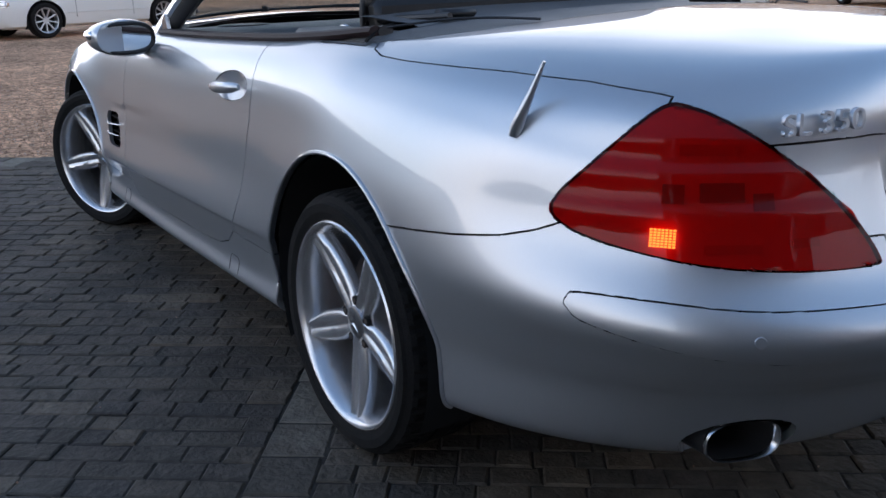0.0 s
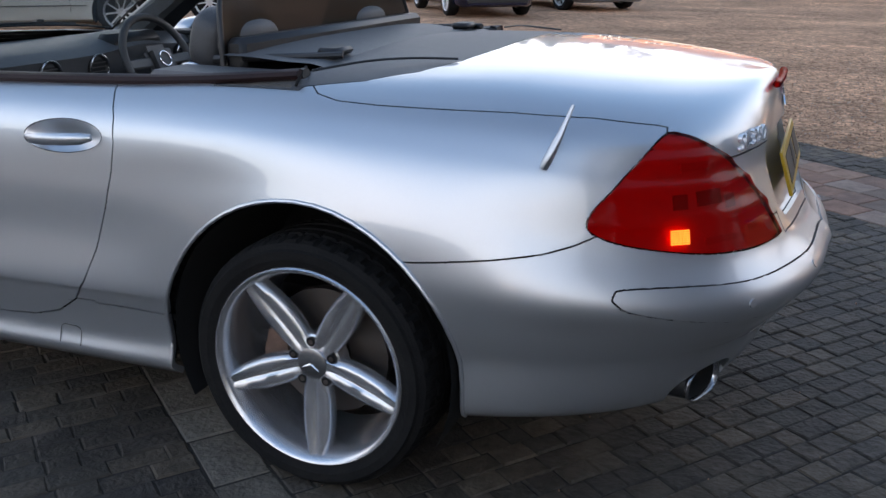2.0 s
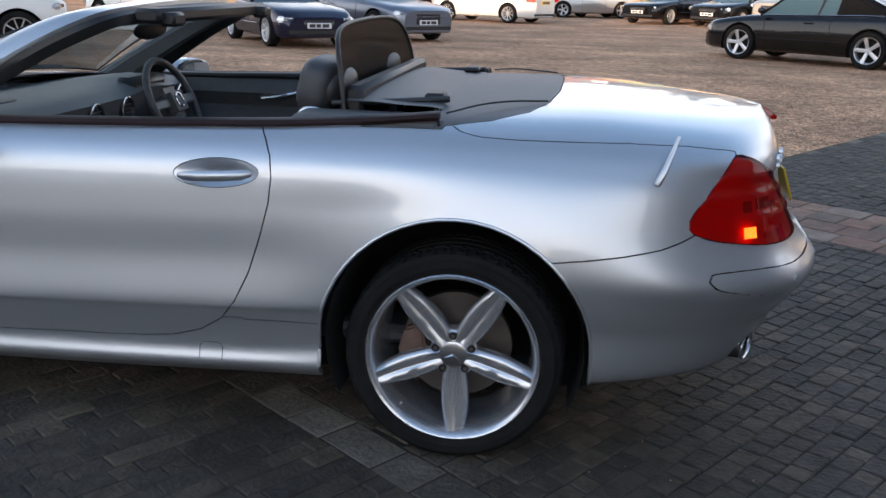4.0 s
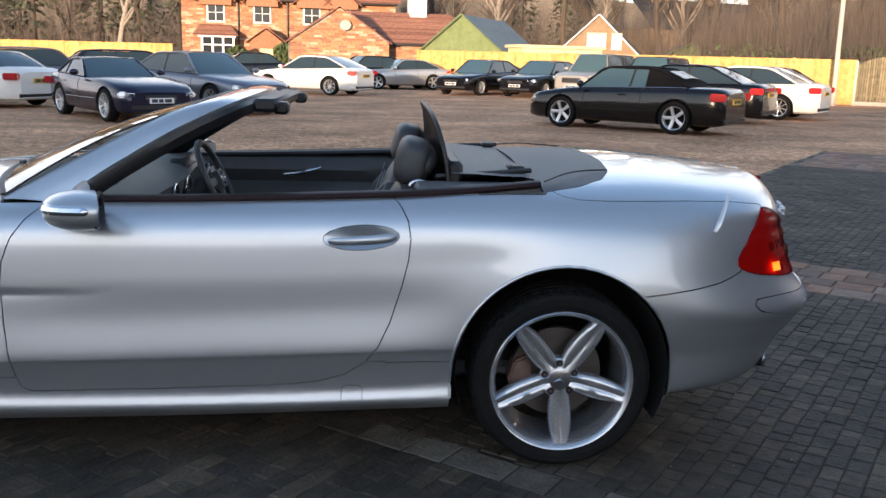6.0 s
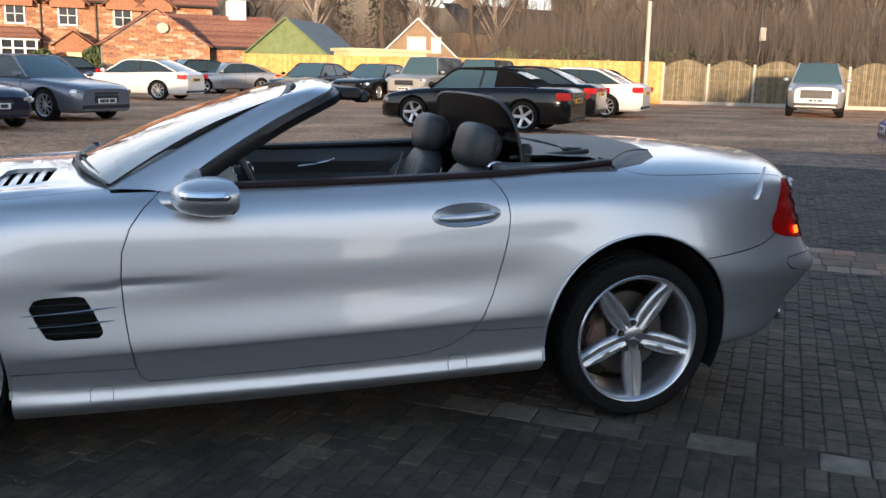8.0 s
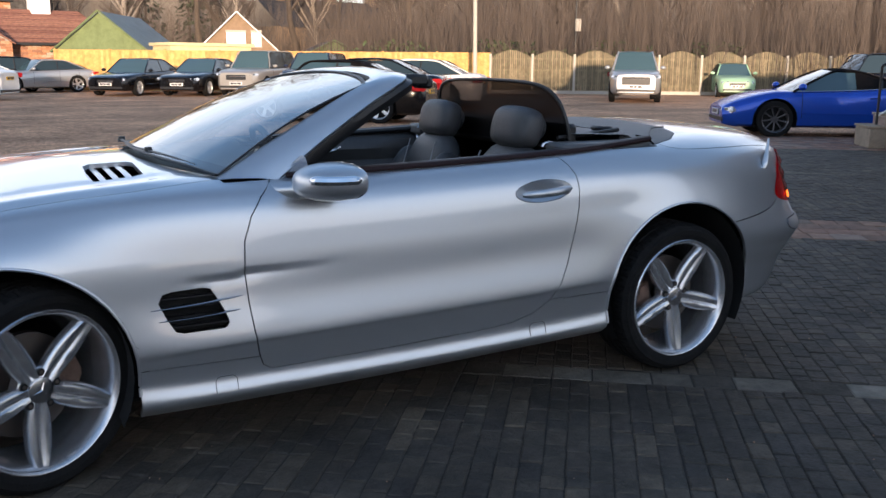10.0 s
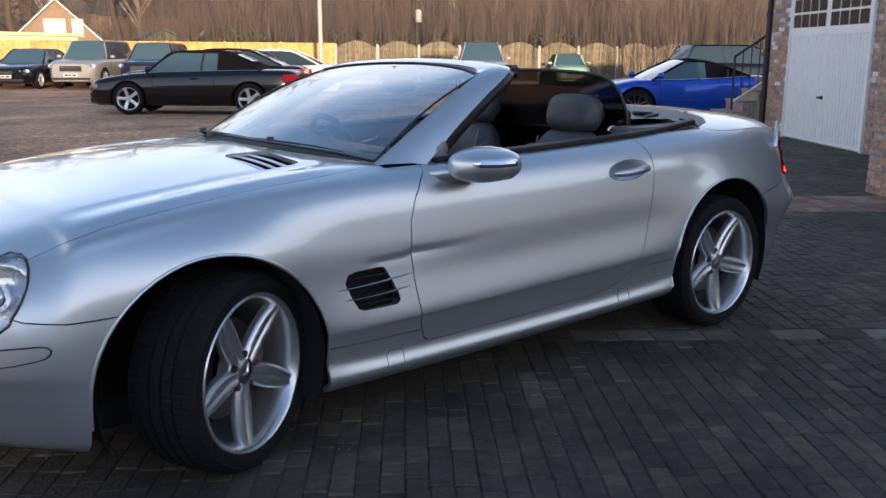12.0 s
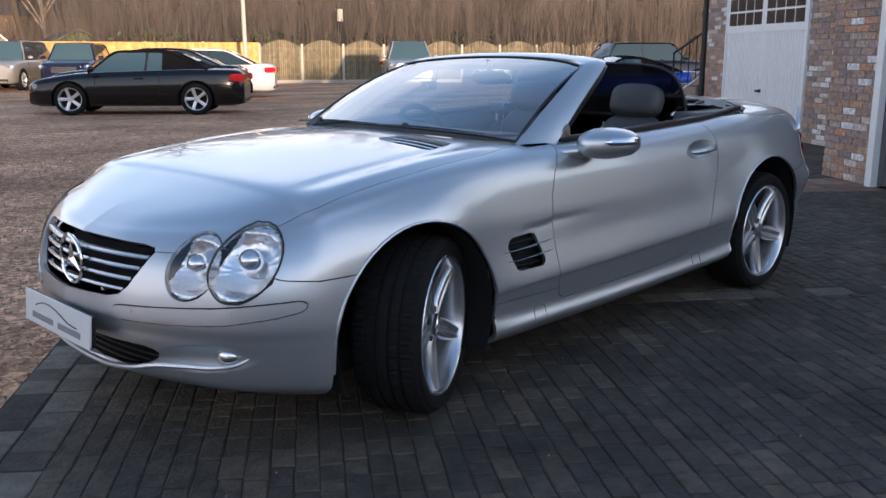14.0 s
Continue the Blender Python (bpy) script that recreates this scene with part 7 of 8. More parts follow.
# drain pipe at the corner, steps and railing beyond it
dp = thing("drain_pipe", "black cast iron drain pipe on wall corner", "drain pipe")
part("pipe", cyl(ab(-10.84, GW - .02), ab(-10.84, GW - .02, 2.98), .05, .05, 12), M_IRON, dp)
for z in (.6, 2.0, 2.8):
    part("bracket", cyl(ab(-10.84, GW - .02, z), ab(-10.84, GW - .02, z + .06), .065, .065, 12), M_IRON, dp)
st = thing("stone_steps", "buff stone and brick steps beside garage", "steps")
for i in range(6):
    part("step", ab_box((-11.75, 4.67 + .265 * i, 0), (-10.93, 4.67 + .265 * (i + 1) if i < 5 else GW + 2.6, .32 + .19 * i), .012), M_STEP if i % 2 == 0 else M_BRICK_JOIN, st)
    part("tread", ab_box((-11.77, 4.65 + .265 * i, .321 + .19 * i), (-10.92, 4.67 + .265 * (i + 1) if i < 5 else GW + 2.6, .36 + .19 * i), .008), M_STEP, st, "worn buff stone tread")
rl = thing("railing", "black iron stair railing with thin bars", "railing")
r0, r1 = ab(-10.985, 4.77), ab(-10.985, 5.95)
for i in range(9):
    t = i / 8
    p = r0.lerp(r1, t)
    part("bar", cyl(p + Vector((0, 0, (.38 if i == 0 else .50) + .80 * t)), p + Vector((0, 0, 1.31 + .80 * t)), .011 if 0 < i < 8 else .02, None, 8), M_IRON, rl)
part("handrail", tube([r0 + Vector((0, 0, 1.31)), r1 + Vector((0, 0, 2.11))], .022, 8), M_IRON, rl)
part("low_rail", tube([r0 + Vector((0, 0, .52)), r1 + Vector((0, 0, 1.32))], .016, 8), M_WHITEWOOD, rl)

# unseen blocks behind the camera, added for their shade and mirror image
sr = thing("showroom", "unseen low pitched-roof block added for shade and reflections", "building")
part("wall", ab_box((-2, 26.0, 0), (24, 26.3, 2.4)), M_CREAM, sr)
part("roof", prism([(25.5, 2.3), (30, 4.0), (34.5, 2.3)], -2.4, 24.4, "x"), M_SLATE, sr).matrix_local = Matrix((A_AX, B_AX, Vector((0, 0, 1)))).transposed().to_4x4()
part("wall", ab_box((-2, 33.7, 0), (24, 34, 2.4)), M_CREAM, sr)
# added, out of view: ridge height keeps the low sun off the near yard
sun_block = thing("sales_hall", "unseen long pitched-roof block added to shade yard from low sun", "building")
part("wall", ab_box((25, -22, 0), (33, 24, 3.2)), M_MORTAR, sun_block)
part("roof", prism([(24.5, 3.1), (29, 5.3), (33.5, 3.1)], -22.4, 24.4, "y"), M_SLATE, sun_block).matrix_local = Matrix((A_AX, B_AX, Vector((0, 0, 1)))).transposed().to_4x4()

# ---- fence ----
def fence_run(p, q, n, arched, label, group):
    p, q = Vector((*p, 0)), Vector((*q, 0))
    d = (q - p) / n
    u = d.normalized()
    nrm = Vector((-u.y, u.x, 0))
    if nrm.y < 0:
        nrm = -nrm
    rnd = random.Random(int(abs(p.x) * 10))
    for i in range(n):
        o = p + d * i
        f = thing("fence_panel", label, "fence", group, m=Matrix.Translation(o))
        W = d.length
        part("post", box((-.05, -.05, -.05), (.05, .05, 1.82 if not arched else 1.74), .01, Matrix((u, nrm, Vector((0, 0, 1)))).transposed().to_4x4()), M_CONCRETE if arched else M_FENCE, f)
        M = Matrix((u, nrm, Vector((0, 0, 1)))).transposed().to_4x4()
        part("gravel_board", box((.05, -.025, 0), (W - .05, .025, .16), .004, M), M_CONCRETE if arched else M_FENCE, f)
        bw = .085 if arched else .115
        k = int((W - .1) / bw)
        for j in range(k):
            t = (j + .5) / k
            s = .05 + (W - .1) * t
            top = 1.60 + (.30 * math.sin(math.pi * t) if arched else .16) + rnd.uniform(-.006, .006)
            gap = .018 if arched else -.004
            part("board", box((s - bw / 2 + gap / 2, .010 + (.008 if j % 2 else 0), .15), (s + bw / 2 - gap / 2, .026 + (.008 if j % 2 else 0), top), 0, M), M_FENCE_OLD if arched else M_FENCE, f, smooth=0)
        for z in (.35, 1.0, 1.5):
            part("rail", box((.05, -.03, z), (W - .05, .008, z + .07), .004, M), M_FENCE_OLD if arched else M_FENCE, f)
        if not arched:
            part("capping", box((0, -.03, 1.755), (W, .045, 1.785), .004, M), M_FENCE, f)


fence_run((24.0, -43.0), (10.5, -41.0), 5, False, "orange-brown close-board fence panel in low sun", "yard fence")
fence_run((-1.2, -40.3), (-16.3, -32.6), 7, False, "orange-brown close-board fence panel in low sun", "yard fence")
fence_run((-16.3, -32.6), (-18.3, -31.3), 1, False, "orange-brown close-board fence panel beside pole", "yard fence")
fence_run((-18.3, -31.3), (-36.0, -21.0), 11, True, "weathered arched-top picket fence panel", "arched fence")

# pole
tp = thing("telegraph_pole", "grey wooden pole with small fittings", "pole")
part("shaft", cyl((-17.0, -30.4, 0), (-16.9, -30.4, 9.0), .095, .07, 12), M_CONCRETE, tp)
for z in (4.2, 6.5):
    part("fitting", box((-17.12, -30.33, z), (-16.84, -30.27, z + .1), .01), M_IRON, tp)
lamp = thing("sign_post", "thin post with pale box", "post")
part("shaft", cyl((-24.5, -33.5, 0), (-24.5, -33.5, 5.2), .05, .04, 8), M_IRON, lamp)
part("box", box((-24.68, -33.45, 2.9), (-24.40, -33.30, 3.5), .02), M_CONCRETE, lamp)

# ---- brick house ----
def window(parent, x, z, w, h, y, name="window"):
    wn_ = part(name, box((x - w / 2 - .06, y - .02, z - .06), (x + w / 2 + .06, y + .05, z + h + .06), .01), M_WHITEWOOD, parent, "white framed window")
    for i in range(2):
        for j in range(2):
            part("pane", box((x - w / 2 + i * w / 2 + .02, y + .045, z + j * h / 2 + .02), (x - w / 2 + (i + 1) * w / 2 - .02, y + .058, z + (j + 1) * h / 2 - .02)), M_DARKPANE, wn_)
    part("sill", box((x - w / 2 - .12, y, z - .14), (x + w / 2 + .12, y + .12, z - .06), .01), M_CONCRETE, wn_)
    part("lintel", box((x - w / 2 - .10, y, z + h + .06), (x + w / 2 + .10, y + .06, z + h + .22), .008), M_CONCRETE, wn_)


def tiled(parent, name, corners, material, n=16):
    """A pitched roof face with stepped courses: corners eave-left, eave-right, ridge-right, ridge-left."""
    e0, e1, r1, r0 = [Vector(c) for c in corners]
    nn = (e1 - e0).cross(r0 - e0).normalized()
    if nn.z < 0:
        nn = -nn
    bm = bmesh.new()
    for i in range(n):
        a, b = i / n, (i + 1.15) / n
        p = [e0.lerp(r0, a) + nn * .03, e1.lerp(r1, a) + nn * .03, e1.lerp(r1, min(1, b)), e0.lerp(r0, min(1, b))]
        q = [v - nn * .05 for v in p]
        vs = [bm.verts.new(v) for v in p + q]
        for f in ((0, 1, 2, 3), (7, 6, 5, 4), (0, 4, 5, 1), (1, 5, 6, 2), (2, 6, 7, 3), (3, 7, 4, 0)):
            bm.faces.new([vs[k] for k in f])
    bmesh.ops.recalc_face_normals(bm, faces=bm.faces[:])
    ob = part(name, bm, material, parent, smooth=0)
    if n > 4:
        ob["kind"] = "stuff"
    return ob


house = thing("brick_house", "two-storey orange brick house with tiled roof and bay window", "house", m=pose(6.2, -54.5, 0, 0, 0, 8) @ Matrix.Diagonal((1, 1, .82, 1)))
part("wall", box((-6.6, -8, 0), (6.6, -.02, 6.0)), M_MORTAR, house)
brick_wall(house, (6.6, 0, 0), (-1, 0, 0), 13.2, 6.0, 31, M_HOUSE_BRICK, L=.45, Hc=.15)
for x in (4.55, 1.75, -1.3, -3.2):
    window(house, x, 4.05, .95, 1.25, .02)
    for side in (-1, 1):
        tiled(house, "dormer_roof", [(x + side * 1.2, .62, 5.45), (x, .62, 6.75), (x, -2.4, 6.75), (x + side * 1.2, -2.4, 5.45)], M_TILE, 6)
    part("dormer_gable", prism([(x - .95, 5.2), (x + .95, 5.2), (x + .95, 5.6), (x, 6.55), (x - .95, 5.6)], -.4, .48, "y"), M_HOUSE_BRICK, house)
tiled(house, "roof", [(-6.9, .4, 5.75), (6.9, .4, 5.75), (6.9, -4, 9.2), (-6.9, -4, 9.2)], M_TILE, 26)
tiled(house, "roof", [(6.9, -8.4, 5.75), (-6.9, -8.4, 5.75), (-6.9, -4, 9.2), (6.9, -4, 9.2)], M_TILE, 10)
part("gable_wall", prism([(-8, 5.9), (0, 5.9), (-4, 9.1)], 6.5, 6.6, "x"), M_HOUSE_BRICK, house)
part("gable_wall", prism([(-8, 5.9), (0, 5.9), (-4, 9.1)], -6.6, -6.5, "x"), M_HOUSE_BRICK, house)
part("gutter", box((-6.7, .35, 5.6), (6.7, .47, 5.72), .02), M_IRON, house)
for x in (3.2, .2, -2.4):
    part("down_pipe", cyl((x, .09, 0), (x, .09, 5.6), .045, .045, 8), M_IRON, house)
bay = part("bay_window", box((3.4, .02, 0), (6.0, 1.0, 1.0), .02), M_HOUSE_BRICK, house, "white bay window with tiled roof")
for i in range(4):
    part("mullion", box((3.45 + .62 * i, .9, 1.0), (3.57 + .62 * i, 1.0, 2.9), .01), M_WHITEWOOD, bay)
part("transom", box((3.45, .9, 2.25), (5.45, .98, 2.35), .01), M_WHITEWOOD, bay)
part("bay_glass", box((3.45, .1, 1.0), (5.4, .88, 2.85)), M_DARKPANE, bay)
part("bay_head", box((3.35, .02, 2.85), (5.6, 1.06, 3.0), .01), M_WHITEWOOD, bay)
tiled(house, "bay_roof", [(3.2, 1.2, 2.98), (5.9, 1.2, 2.98), (5.5, .05, 3.8), (3.7, .05, 3.8)], M_TILE, 6)
part("porch_wall", prism([(.55, 0), (.55, 2.6), (1.55, 3.5), (2.55, 2.6), (2.55, 0)], .0, 1.3, "y"), M_HOUSE_BRICK, house)
part("porch_door", box((1.15, 1.28, .1), (1.95, 1.36, 2.1), .01), M_CREAM, house)
tiled(house, "porch_roof", [(.3, 1.5, 2.55), (.3, .05, 2.55), (1.55, .05, 3.65), (1.55, 1.5, 3.65)], M_TILE, 5)
tiled(house, "porch_roof", [(2.8, 1.5, 2.55), (2.8, .05, 2.55), (1.55, .05, 3.65), (1.55, 1.5, 3.65)], M_TILE, 5)

annex = thing("brick_annex", "single-storey brick annex with red tiled roof", "house", m=pose(2.7, -47.2, 0, 0, 0, 8) @ Matrix.Diagonal((1, 1, .88, 1)))
part("gable_wall", prism([(-2.6, 0), (2.9, 0), (2.9, 2.5), (.15, 4.55), (-2.6, 2.5)], -1.0, -.03, "y"), M_MORTAR, annex)


def gable_skip(m, z):
    x = 2.9 - m
    return z > 2.5 + (4.5 - 2.5) * (1 - abs(x - .15) / 2.75)


brick_wall(annex, (2.9, -.02, 0), (-1, 0, 0), 5.5, 4.5, 33, M_HOUSE_BRICK, skip=gable_skip, L=.45, Hc=.15)
part("side_wall", box((-8.2, -2.3, 0), (-2.6, -1.0, 2.5)), M_MORTAR, annex)
brick_wall(annex, (-2.6, -.98, 0), (-1, 0, 0), 5.6, 2.4, 34, M_HOUSE_BRICK, L=.45, Hc=.15)
tiled(annex, "roof", [(-8.4, -.7, 2.45), (-2.4, -.7, 2.45), (-.2, -4.4, 4.6), (-7.0, -4.4, 4.6)], M_TILE, 18)
tiled(annex, "roof", [(-2.75, .15, 2.4), (-2.75, -4.5, 2.4), (.15, -4.5, 4.65), (.15, .15, 4.65)], M_TILE, 14)
tiled(annex, "roof", [(3.05, .15, 2.4), (3.05, -4.5, 2.4), (.15, -4.5, 4.65), (.15, .15, 4.65)], M_TILE, 14)
part("eave_board", box((-8.3, -.72, 2.34), (-2.6, -.66, 2.5), .01), M_IRON, annex)
cup_ = part("cupola", box((-5.45, -4.9, 3.9), (-4.45, -3.9, 5.6), .02), M_WHITEWOOD, annex, "white cupola with grey pyramid roof")
bm = bmesh.new()
bmesh.ops.create_cone(bm, cap_ends=True, segments=4, radius1=.95, radius2=.02, depth=.75, matrix=Matrix.Translation((-4.95, -4.4, 5.97)) @ Matrix.Rotation(radians(45), 4, "Z"))
part("cupola_roof", bm, M_SLATE, cup_, smooth=0)
bm = lathe([(0, .03), (.25, .0), (.33, .10), (.34, .10), (.26, -.02), (0, 0)], "y", 20)
bmesh.ops.translate(bm, vec=(-.1, .15, 3.5), verts=bm.verts[:])
part("satellite_dish", bm, M_CONCRETE, annex)

for nm, label, at, rz, half, eave, ridge, depth, wallm, roofm, win in (
    ("green_shed", "green boarded barn with blue-grey sheet roof", (-3.6, -43.6), -24, 2.1, 1.9, 3.6, 7.5, M_GREENBOARD, M_SLATE, False),
    ("bungalow", "buff brick gabled bungalow with dark slate roof", (-13.6, -55.5), -18, 3.0, 1.6, 4.4, 9.0, M_STONEWALL, M_DARKROOF, True),
    ("small_shed", "low green shed with dark felt roof", (-16.2, -45.0), -12, 2.0, 1.55, 2.45, 4.5, M_GREENBOARD, M_DARKROOF, False)):
    b = thing(nm, label, "building", m=pose(at[0], at[1], 0, 0, 0, rz))
    part("wall", prism([(-half, 0), (half, 0), (half, eave), (0, ridge), (-half, eave)], -depth, 0, "y"), wallm, b)
    for s in (-1, 1):
        sl = (ridge - eave) / half
        tiled(b, "roof", [(s * (half + .25), .25, eave - .25 * sl), (s * (half + .25), -depth - .2, eave - .25 * sl), (0, -depth - .2, ridge + .06), (0, .25, ridge + .06)], roofm, 1)
        part("barge_board", tube([(s * (half + .25), .27, eave - .25 * sl + .02), (0, .27, ridge + .08)], .045, 4), M_WHITEWOOD if win else M_GREENBOARD, b)
    if win:
        window(b, 0.1, 2.35, 1.1, .75, .02)
        window(b, -1.2, 2.35, .5, .75, .02)
cb = thing("cream_container", "cream flat-roofed timber store", "store", m=pose(-8.6, -42.0, 0, 0, 0, 14))
part("wall", box((-2.2, -2, 0), (2.2, 0, 2.05), .02), M_CREAM, cb)
part("roof", box((-2.35, -2.1, 2.05), (2.35, .12, 2.2), .01), M_CREAM, cb)
far = thing("distant_house", "far brick house with tall chimneys among trees", "house", m=pose(-36, -92, 0, 0, 0, 20))
part("wall", box((-9, -8, 0), (9, 0, 5.0)), M_STONEWALL, far)
tiled(far, "roof", [(-9.5, .4, 4.9), (9.5, .4, 4.9), (9.5, -4, 8.2), (-9.5, -4, 8.2)], M_DARKROOF, 8)
for x in (-7.5, -1.0, 6.5):
    part("chimney", box((x - .6, -4.6, 7.0), (x + .6, -3.4, 10.2), .05), M_STONEWALL, far)


# ---- trees and woods ----
M_BARK = mat("brown_bark", (.075, .057, .043), rough=0.95, noise_scale=8, vary=0.4, bump=0.5, bump_scale=30)
M_BIRCH = mat("pale_birch_bark", (.26, .22, .18), rough=0.9, noise_scale=10, vary=0.45, bump=0.3, bump_scale=20)
M_TWIG = mat("brown_twigs", (.078, .061, .050), rough=0.95, noise_scale=2, vary=0.3)
M_CONIFER = mat("dull_green_needles", (.045, .06, .032), rough=0.95, noise_scale=2, vary=0.4)
M_IVY = mat("ivy_leaves", (.05, .075, .025), rough=0.7, noise_scale=3, vary=0.4)
M_FARWOOD = mat("hazy_far_wood", (.095, .083, .070), rough=1.0, noise_scale=.35, vary=0.25, color2=(.17, .148, .125))


def bare_tree(name, label, seed, height, bark, at, spread=1.0, levels=4):
    rnd = random.Random(seed)
    trunk, limbs, twigs = bmesh.new(), bmesh.new(), bmesh.new()

    def grow(p, d, length, r, level):
        pts, rad = [p.copy()], [r]
        n = 5 if level == 0 else 4
        for i in range(n):
            d = (d + Vector((rnd.uniform(-.16, .16), rnd.uniform(-.16, .16), rnd.uniform(-.02, .12)))).normalized()
            p = p + d * length / n
            pts.append(p.copy())
            rad.append(max(.006, r * (1 - .62 * (i + 1) / n)))
        add_tube((trunk, limbs, twigs, twigs, twigs)[level], pts, rad, (8, 6, 4, 3, 3)[level])
        if level >= levels:
            return
        k = (9, 6, 6, 5)[level]
        for j in range(k):
            t = rnd.uniform(.30 if level == 0 else .15, 1.0)
            i = min(n - 1, int(t * n))
            q = pts[i].lerp(pts[i + 1], t * n - i)
            side = Vector((rnd.uniform(-1, 1), rnd.uniform(-1, 1), 0))
            nd = (d * .55 + side.normalized() * .75 * spread + Vector((0, 0, rnd.uniform(.15, .55)))).normalized()
            grow(q, nd, length * rnd.uniform(.38, .58), max(.008, rad[i] * .5), level + 1)
    grow(Vector((0, 0, 0)), Vector((0, 0, 1)), height * .72, height * .020, 0)
    t = thing(name, label, "tree", "bare trees", m=pose(*at))
    part("trunk", trunk, bark, t)
    part("branching", limbs, bark, t)
    part("crown", twigs, M_TWIG, t, "fine brown twigs", smooth=0)
    return t


T1 = bare_tree("bare_tree", "tall leafless tree with fine brown twigs", 5, 13, M_BARK, (-12.8, -62, 0))
T2 = bare_tree("birch_tree", "slender leafless birch with pale bark", 9, 12, M_BIRCH, (-27, -58, 0), .7)
T3 = bare_tree("bare_tree", "broad leafless tree behind fence", 14, 11, M_BARK, (-3.5, -68, 0), 1.25)
rnd = random.Random(77)
spots = [(14, -72), (20, -66), (26, -74), (8, -75), (1, -71), (-8, -66), (-10, -74), (-17, -70), (-20, -62), (-23, -66), (-26, -74), (-29, -63), (-31, -56), (-33, -67), (-35, -50), (-37, -60),
         (-38, -44), (-40, -53), (-42, -38), (-43, -48), (-45, -34), (-46, -42), (-47, -29), (-48, -52), (-50, -36), (-51, -24), (-52, -45), (-54, -30), (-55, -18), (-56, -38), (-18, -78), (-6, -80), (5, -84), (32, -70), (36, -62), (41, -72), (-30, -80), (-44, -62), (-60, -26), (-58, -12), (-24, -50), (-33, -40)]
for i, (x, y) in enumerate(spots):
    src = (T1, T2, T3, T2)[i % 4]
    s = rnd.uniform(.85, 1.35)
    copy_thing(src, pose(x, y, 0, 0, 0, rnd.uniform(0, 360)) @ Matrix.Scale(s, 4))


def conifer(seed, h):
    rnd = random.Random(seed)
    bm = bmesh.new()
    for i in range(420):
        t = rnd.random() ** .8
        z = h * (.12 + .86 * t)
        r = h * .17 * (1 - t) * rnd.uniform(.5, 1.1) + .1
        a = rnd.uniform(0, 6.283)
        p = Vector((r * math.cos(a), r * math.sin(a), z))
        w = rnd.uniform(.25, .5)
        q = Euler((rnd.uniform(-.6, .6), rnd.uniform(-.6, .6), a)).to_matrix()
        vs = [bm.verts.new(p + q @ Vector(c)) for c in ((0, -w * .5, 0), (w * 1.2, 0, -w * .5), (0, w * .5, 0), (-w * .2, 0, w * .35))]
        bm.faces.new((vs[0], vs[1], vs[3]))
        bm.faces.new((vs[1], vs[2], vs[3]))
        bm.faces.new((vs[0], vs[2], vs[1]))
    return bm


c0 = thing("conifer", "dark green conifer behind yard", "tree", "conifers", m=pose(22, -80, 0))
part("trunk", cyl((0, 0, 0), (0, 0, 10), .2, .05, 8), M_BARK, c0)
part("crown", conifer(3, 13), M_CONIFER, c0, smooth=0)
for x, y, s in ((17, -85, 1.1), (27, -86, 1.2), (12, -82, .9), (33, -82, 1.15), (-13, -84, 1.0), (38, -88, 1.2), (-19.5, -86, .9), (45, -80, 1.1), (14.5, -74, 1.0), (17.5, -76, .9), (20, -72, 1.05), (24, -75, .95), (28.5, -73, 1.1), (33, -76, 1.0), (-16, -80, .8)):
    copy_thing(c0, pose(x, y, 0, 0, 0, x * 37) @ Matrix.Scale(s, 4))

# hedge and ivy along the fence
bm = bmesh.new()
rnd = random.Random(5)
for i in range(2600):
    t = rnd.random()
    p = Vector((-15, -37, 0)).lerp(Vector((-32, -27.5, 0)), t) + Vector((rnd.uniform(-1.2, .6), rnd.uniform(-1.8, -.3), rnd.uniform(.8, 2.1 + .35 * math.sin(t * 23))))
    q = Euler((rnd.uniform(0, 6), rnd.uniform(0, 6), rnd.uniform(0, 6))).to_matrix()
    w = rnd.uniform(.06, .13)
    vs = [bm.verts.new(p + q @ Vector(c)) for c in ((-w, 0, 0), (0, -w * .6, .01), (w, 0, 0), (0, w * .6, .02))]
    bm.faces.new(vs)
tagged(obj("ivy_hedge", bm, M_IVY, smooth=0), "green ivy hedge behind fence", "hedge", kind="stuff")

def clipped_bush(at, r, seed):
    rnd = random.Random(seed)
    b = thing("clipped_bush", "round clipped green bush beside house porch", "bush", "porch bushes", m=pose(*at))
    bm = bmesh.new()
    for i in range(500):
        d = Vector((rnd.gauss(0, 1), rnd.gauss(0, 1), rnd.gauss(0, 1))).normalized() * r * rnd.uniform(.8, 1.05)
        q = Euler((rnd.uniform(0, 6), rnd.uniform(0, 6), rnd.uniform(0, 6))).to_matrix()
        vs = [bm.verts.new(d + Vector((0, 0, r + .3)) + q @ Vector(c) * r * .22) for c in ((-1, 0, 0), (0, -.6, .1), (1, 0, 0), (0, .6, .1))]
        bm.faces.new(vs)
    part("leaves", bm, M_IVY, b, smooth=0)
    part("stem", cyl((0, 0, 0), (0, 0, .5), .06, .05, 8), M_BARK, b)


clipped_bush((9.0, -51.0, 0), .75, 1)
clipped_bush((6.2, -51.4, 0), .85, 2)

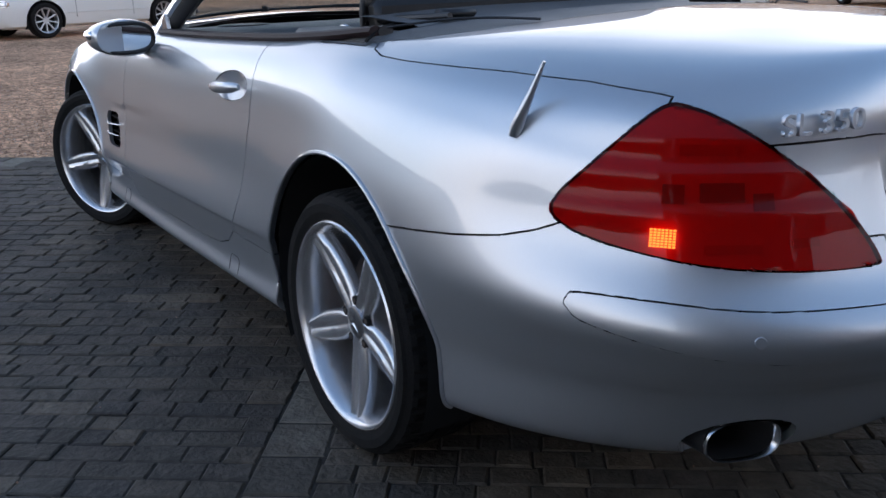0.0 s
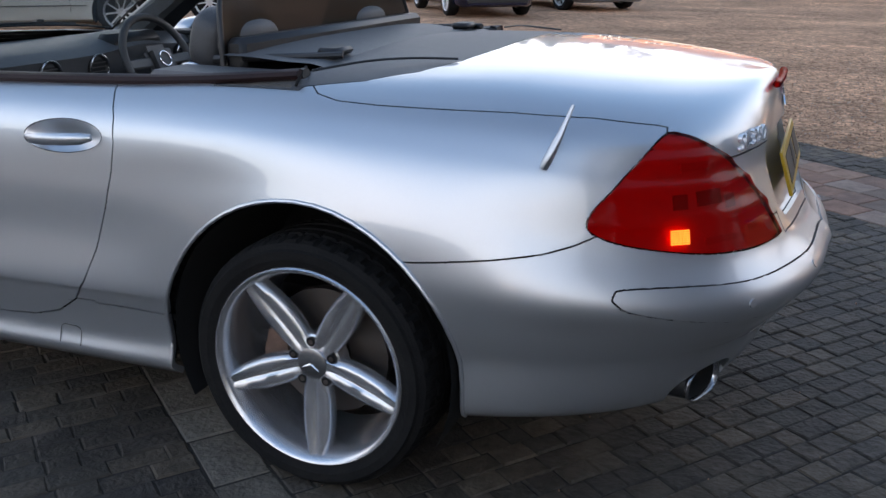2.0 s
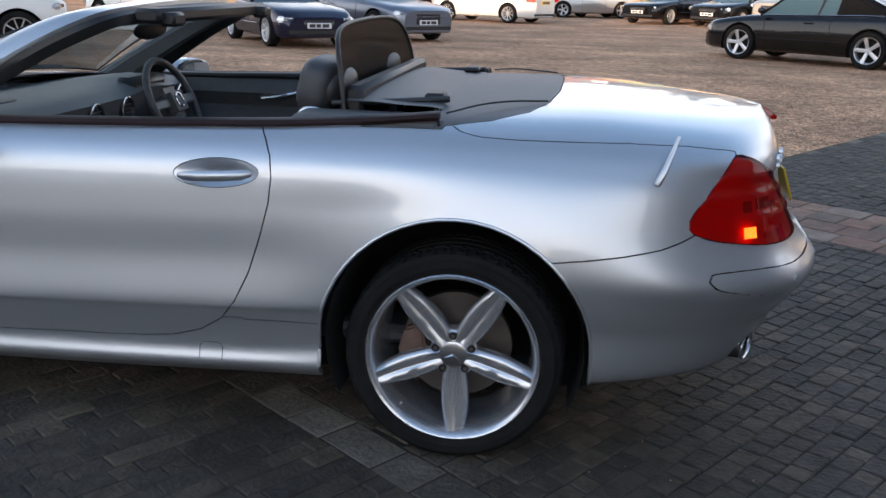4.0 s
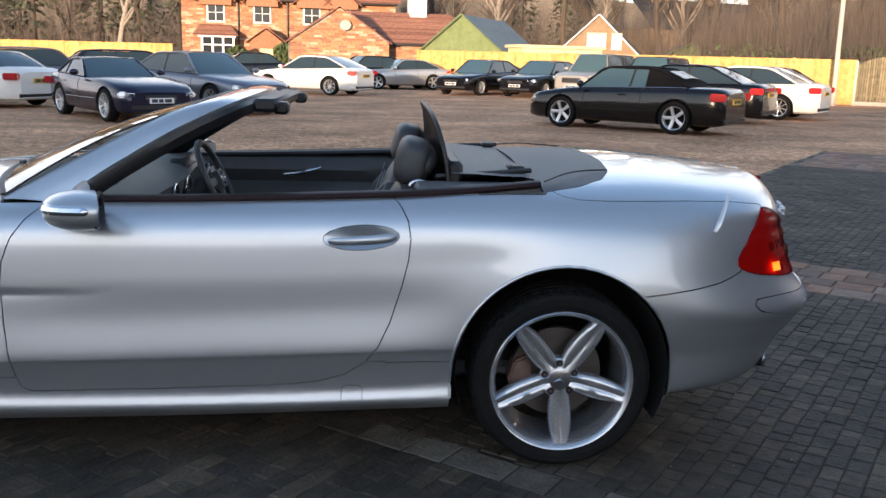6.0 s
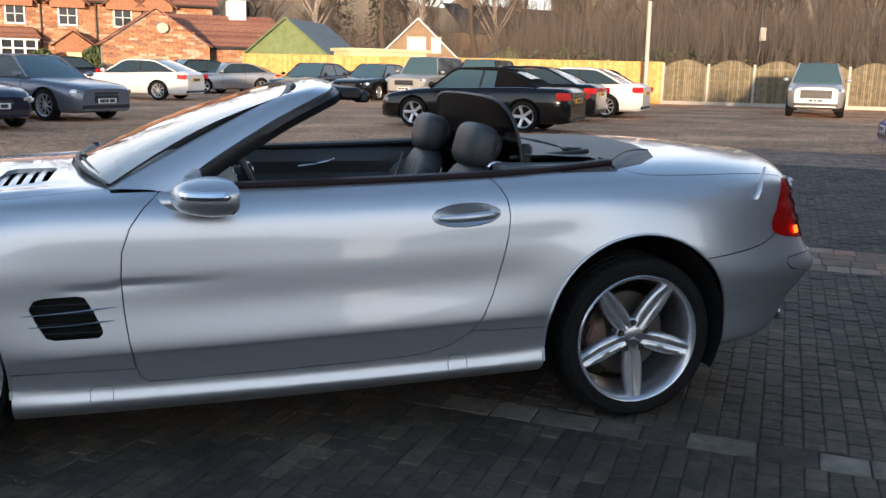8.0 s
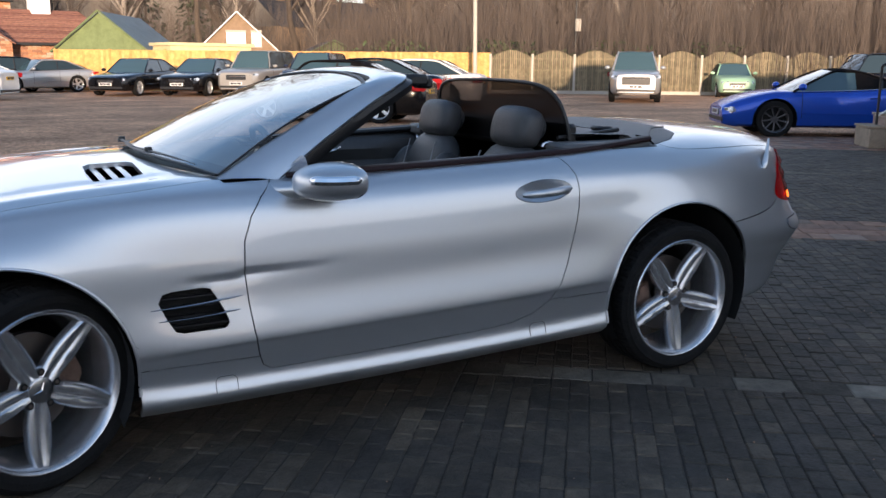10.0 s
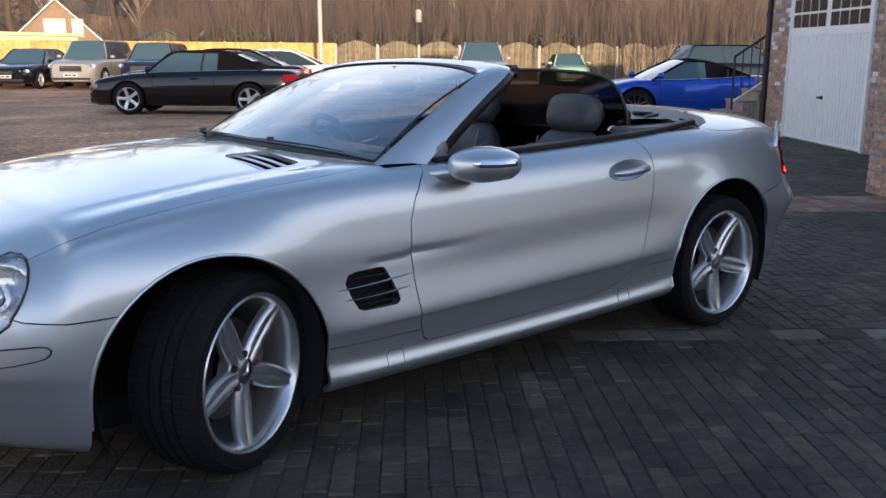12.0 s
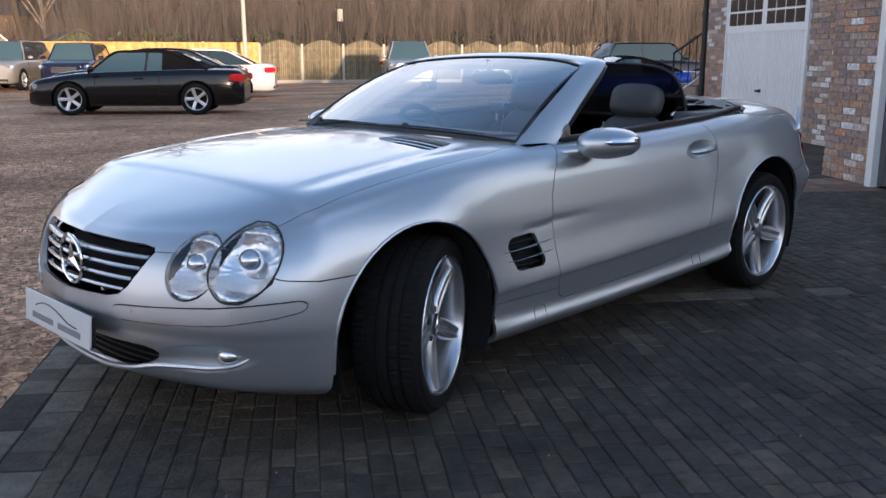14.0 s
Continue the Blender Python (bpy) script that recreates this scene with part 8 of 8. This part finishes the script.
# undergrowth: a belt of thin stems and brush in front of the far wood
def brush(name, seed, count, p, q, depth, h0, h1, material):
    rnd = random.Random(seed)
    p, q = Vector(p), Vector(q)
    d = (q - p).normalized()
    nrm = Vector((-d.y, d.x, 0))
    verts, faces = [], []
    for i in range(count):
        o = p.lerp(q, rnd.random()) + nrm * rnd.uniform(0, depth)
        h = rnd.uniform(h0, h1)
        r = rnd.uniform(.012, .032)
        lean = Vector((rnd.uniform(-.18, .18), rnd.uniform(-.18, .18), 1))
        for k in range(9):
            b = o if k == 0 else o + lean * h * rnd.uniform(.2, .85)
            tip = b + (lean + Vector((rnd.uniform(-.8, .8), rnd.uniform(-.8, .8), 0)) * (0 if k == 0 else 1)) * h * (1 if k == 0 else rnd.uniform(.10, .28))
            rr = r if k == 0 else r * .38
            n0 = len(verts)
            for c in range(3):
                a = 2.094 * c
                verts.append((b.x + rr * math.cos(a), b.y + rr * math.sin(a), b.z))
            verts.append(tuple(tip))
            faces += [(n0, n0 + 1, n0 + 3), (n0 + 1, n0 + 2, n0 + 3), (n0 + 2, n0, n0 + 3)]
    me = bpy.data.meshes.new(name)
    me.from_pydata(verts, [], faces)
    me.materials.append(material)
    tagged(new(name, me), "dense leafless brown undergrowth and saplings", "woods", kind="stuff")


brush("far_saplings", 1, 5000, (-30, -62, 0), (-66, -2, 0), -14, 4, 9, M_TWIG)
brush("far_saplings", 2, 3500, (46, -84, 0), (-30, -72, 0), -14, 3, 7, M_TWIG)
brush("far_saplings", 3, 2500, (-19, -47, 0), (-46, -22, 0), -10, 2.5, 5, M_TWIG)
# wood far behind everything, its haze put into the base colour
bm = bmesh.new()
rnd = random.Random(8)
pts = [(95, -95), (60, -115), (15, -118), (-25, -112), (-65, -90), (-95, -50), (-110, 0), (-105, 45)]
c = cat(pts, 14)
rows = []
for i, p in enumerate(c):
    h = float(np.interp(p[0], [-110, -75, -52, -44, -36, -28, -5, 20, 95], [15, 14, 12, 8.5, 8.5, 10.5, 12.5, 15, 15])) + 1.2 * math.sin(i * 1.7) + rnd.uniform(-1.2, 1.2)
    rows.append([(p[0], p[1], -1), (p[0], p[1], h * .6), (p[0], p[1], h)])
add_grid(bm, rows)
tagged(obj("backdrop", bm, M_FARWOOD), "hazy far woodland ridge", "backdrop", kind="structure")


# ---- paving blocks, the nearest as pieces of their own ----
rnd = random.Random(61)
for a, b, la, lb, dz, rz in near_blocks:
    key = (round(la, 2), round(lb, 3), rnd.randrange(4))
    if key not in BLOCK_SHARED:
        v, f = block_mesh(key[0], key[1], worn=rnd)
        me = bpy.data.meshes.new("paving_block")
        me.from_pydata(v, [], f)
        me.materials.append(M_PAVER)
        BLOCK_SHARED[key] = me
    ob = new("paving_block", BLOCK_SHARED[key])
    ob.parent = paving
    ob.matrix_local = Matrix.Translation(ab(a, b, dz)) @ Matrix((A_AX, B_AX, Vector((0, 0, 1)))).transposed().to_4x4() @ Matrix.Rotation(radians(rz), 4, "Z")
lay_joined("paving_courses", far_blocks, M_PAVER_ISLAND)["kind"] = "stuff"
lay_joined("edging_stones", edge_rows(), M_EDGE_ISLAND)["kind"] = "stuff"
lay_joined("red_paving_band", red_rows(), M_RED_PAVER)["kind"] = "stuff"

# loose gravel on the yard next to the paving
rnd = random.Random(4)
verts, faces = [], []


def pebble(p, s):
    k = len(verts)
    q = Euler((rnd.uniform(0, 6), rnd.uniform(0, 6), rnd.uniform(0, 6))).to_matrix()
    for c in ((1, 0, 0), (-1, 0, 0), (0, .8, 0), (0, -.8, 0), (0, 0, .6), (0, 0, -.6)):
        d = q @ Vector(c)
        verts.append((p[0] + d.x * s, p[1] + d.y * s, p[2] + d.z * s))
    for a, b, c in ((0, 2, 4), (2, 1, 4), (1, 3, 4), (3, 0, 4), (2, 0, 5), (1, 2, 5), (3, 1, 5), (0, 3, 5)):
        faces.append((k + a, k + b, k + c))


for i in range(20000):
    a, b = rnd.uniform(-4, 8.5), -3.11 - abs(rnd.gauss(0, 1)) * 2.4
    p = ab(a, b, -.02)
    pebble(p, rnd.uniform(.004, .011))
for i in range(6000):
    a = -4.0 - abs(rnd.gauss(0, 1)) * 3.0
    p = ab(a, rnd.uniform(-7, -1.2), -.02)
    pebble(p, rnd.uniform(.006, .014))
for i in range(260):
    p = ab(rnd.uniform(-2.4, 4.2), rnd.uniform(-2.6, 2.2), .002)
    pebble(p, rnd.uniform(.002, .005))
me = bpy.data.meshes.new("loose_gravel")
me.from_pydata(verts, [], faces)
me.materials.append(M_PEBBLE)
tagged(new("loose_gravel", me), "loose brown gravel stones", "gravel", kind="stuff")
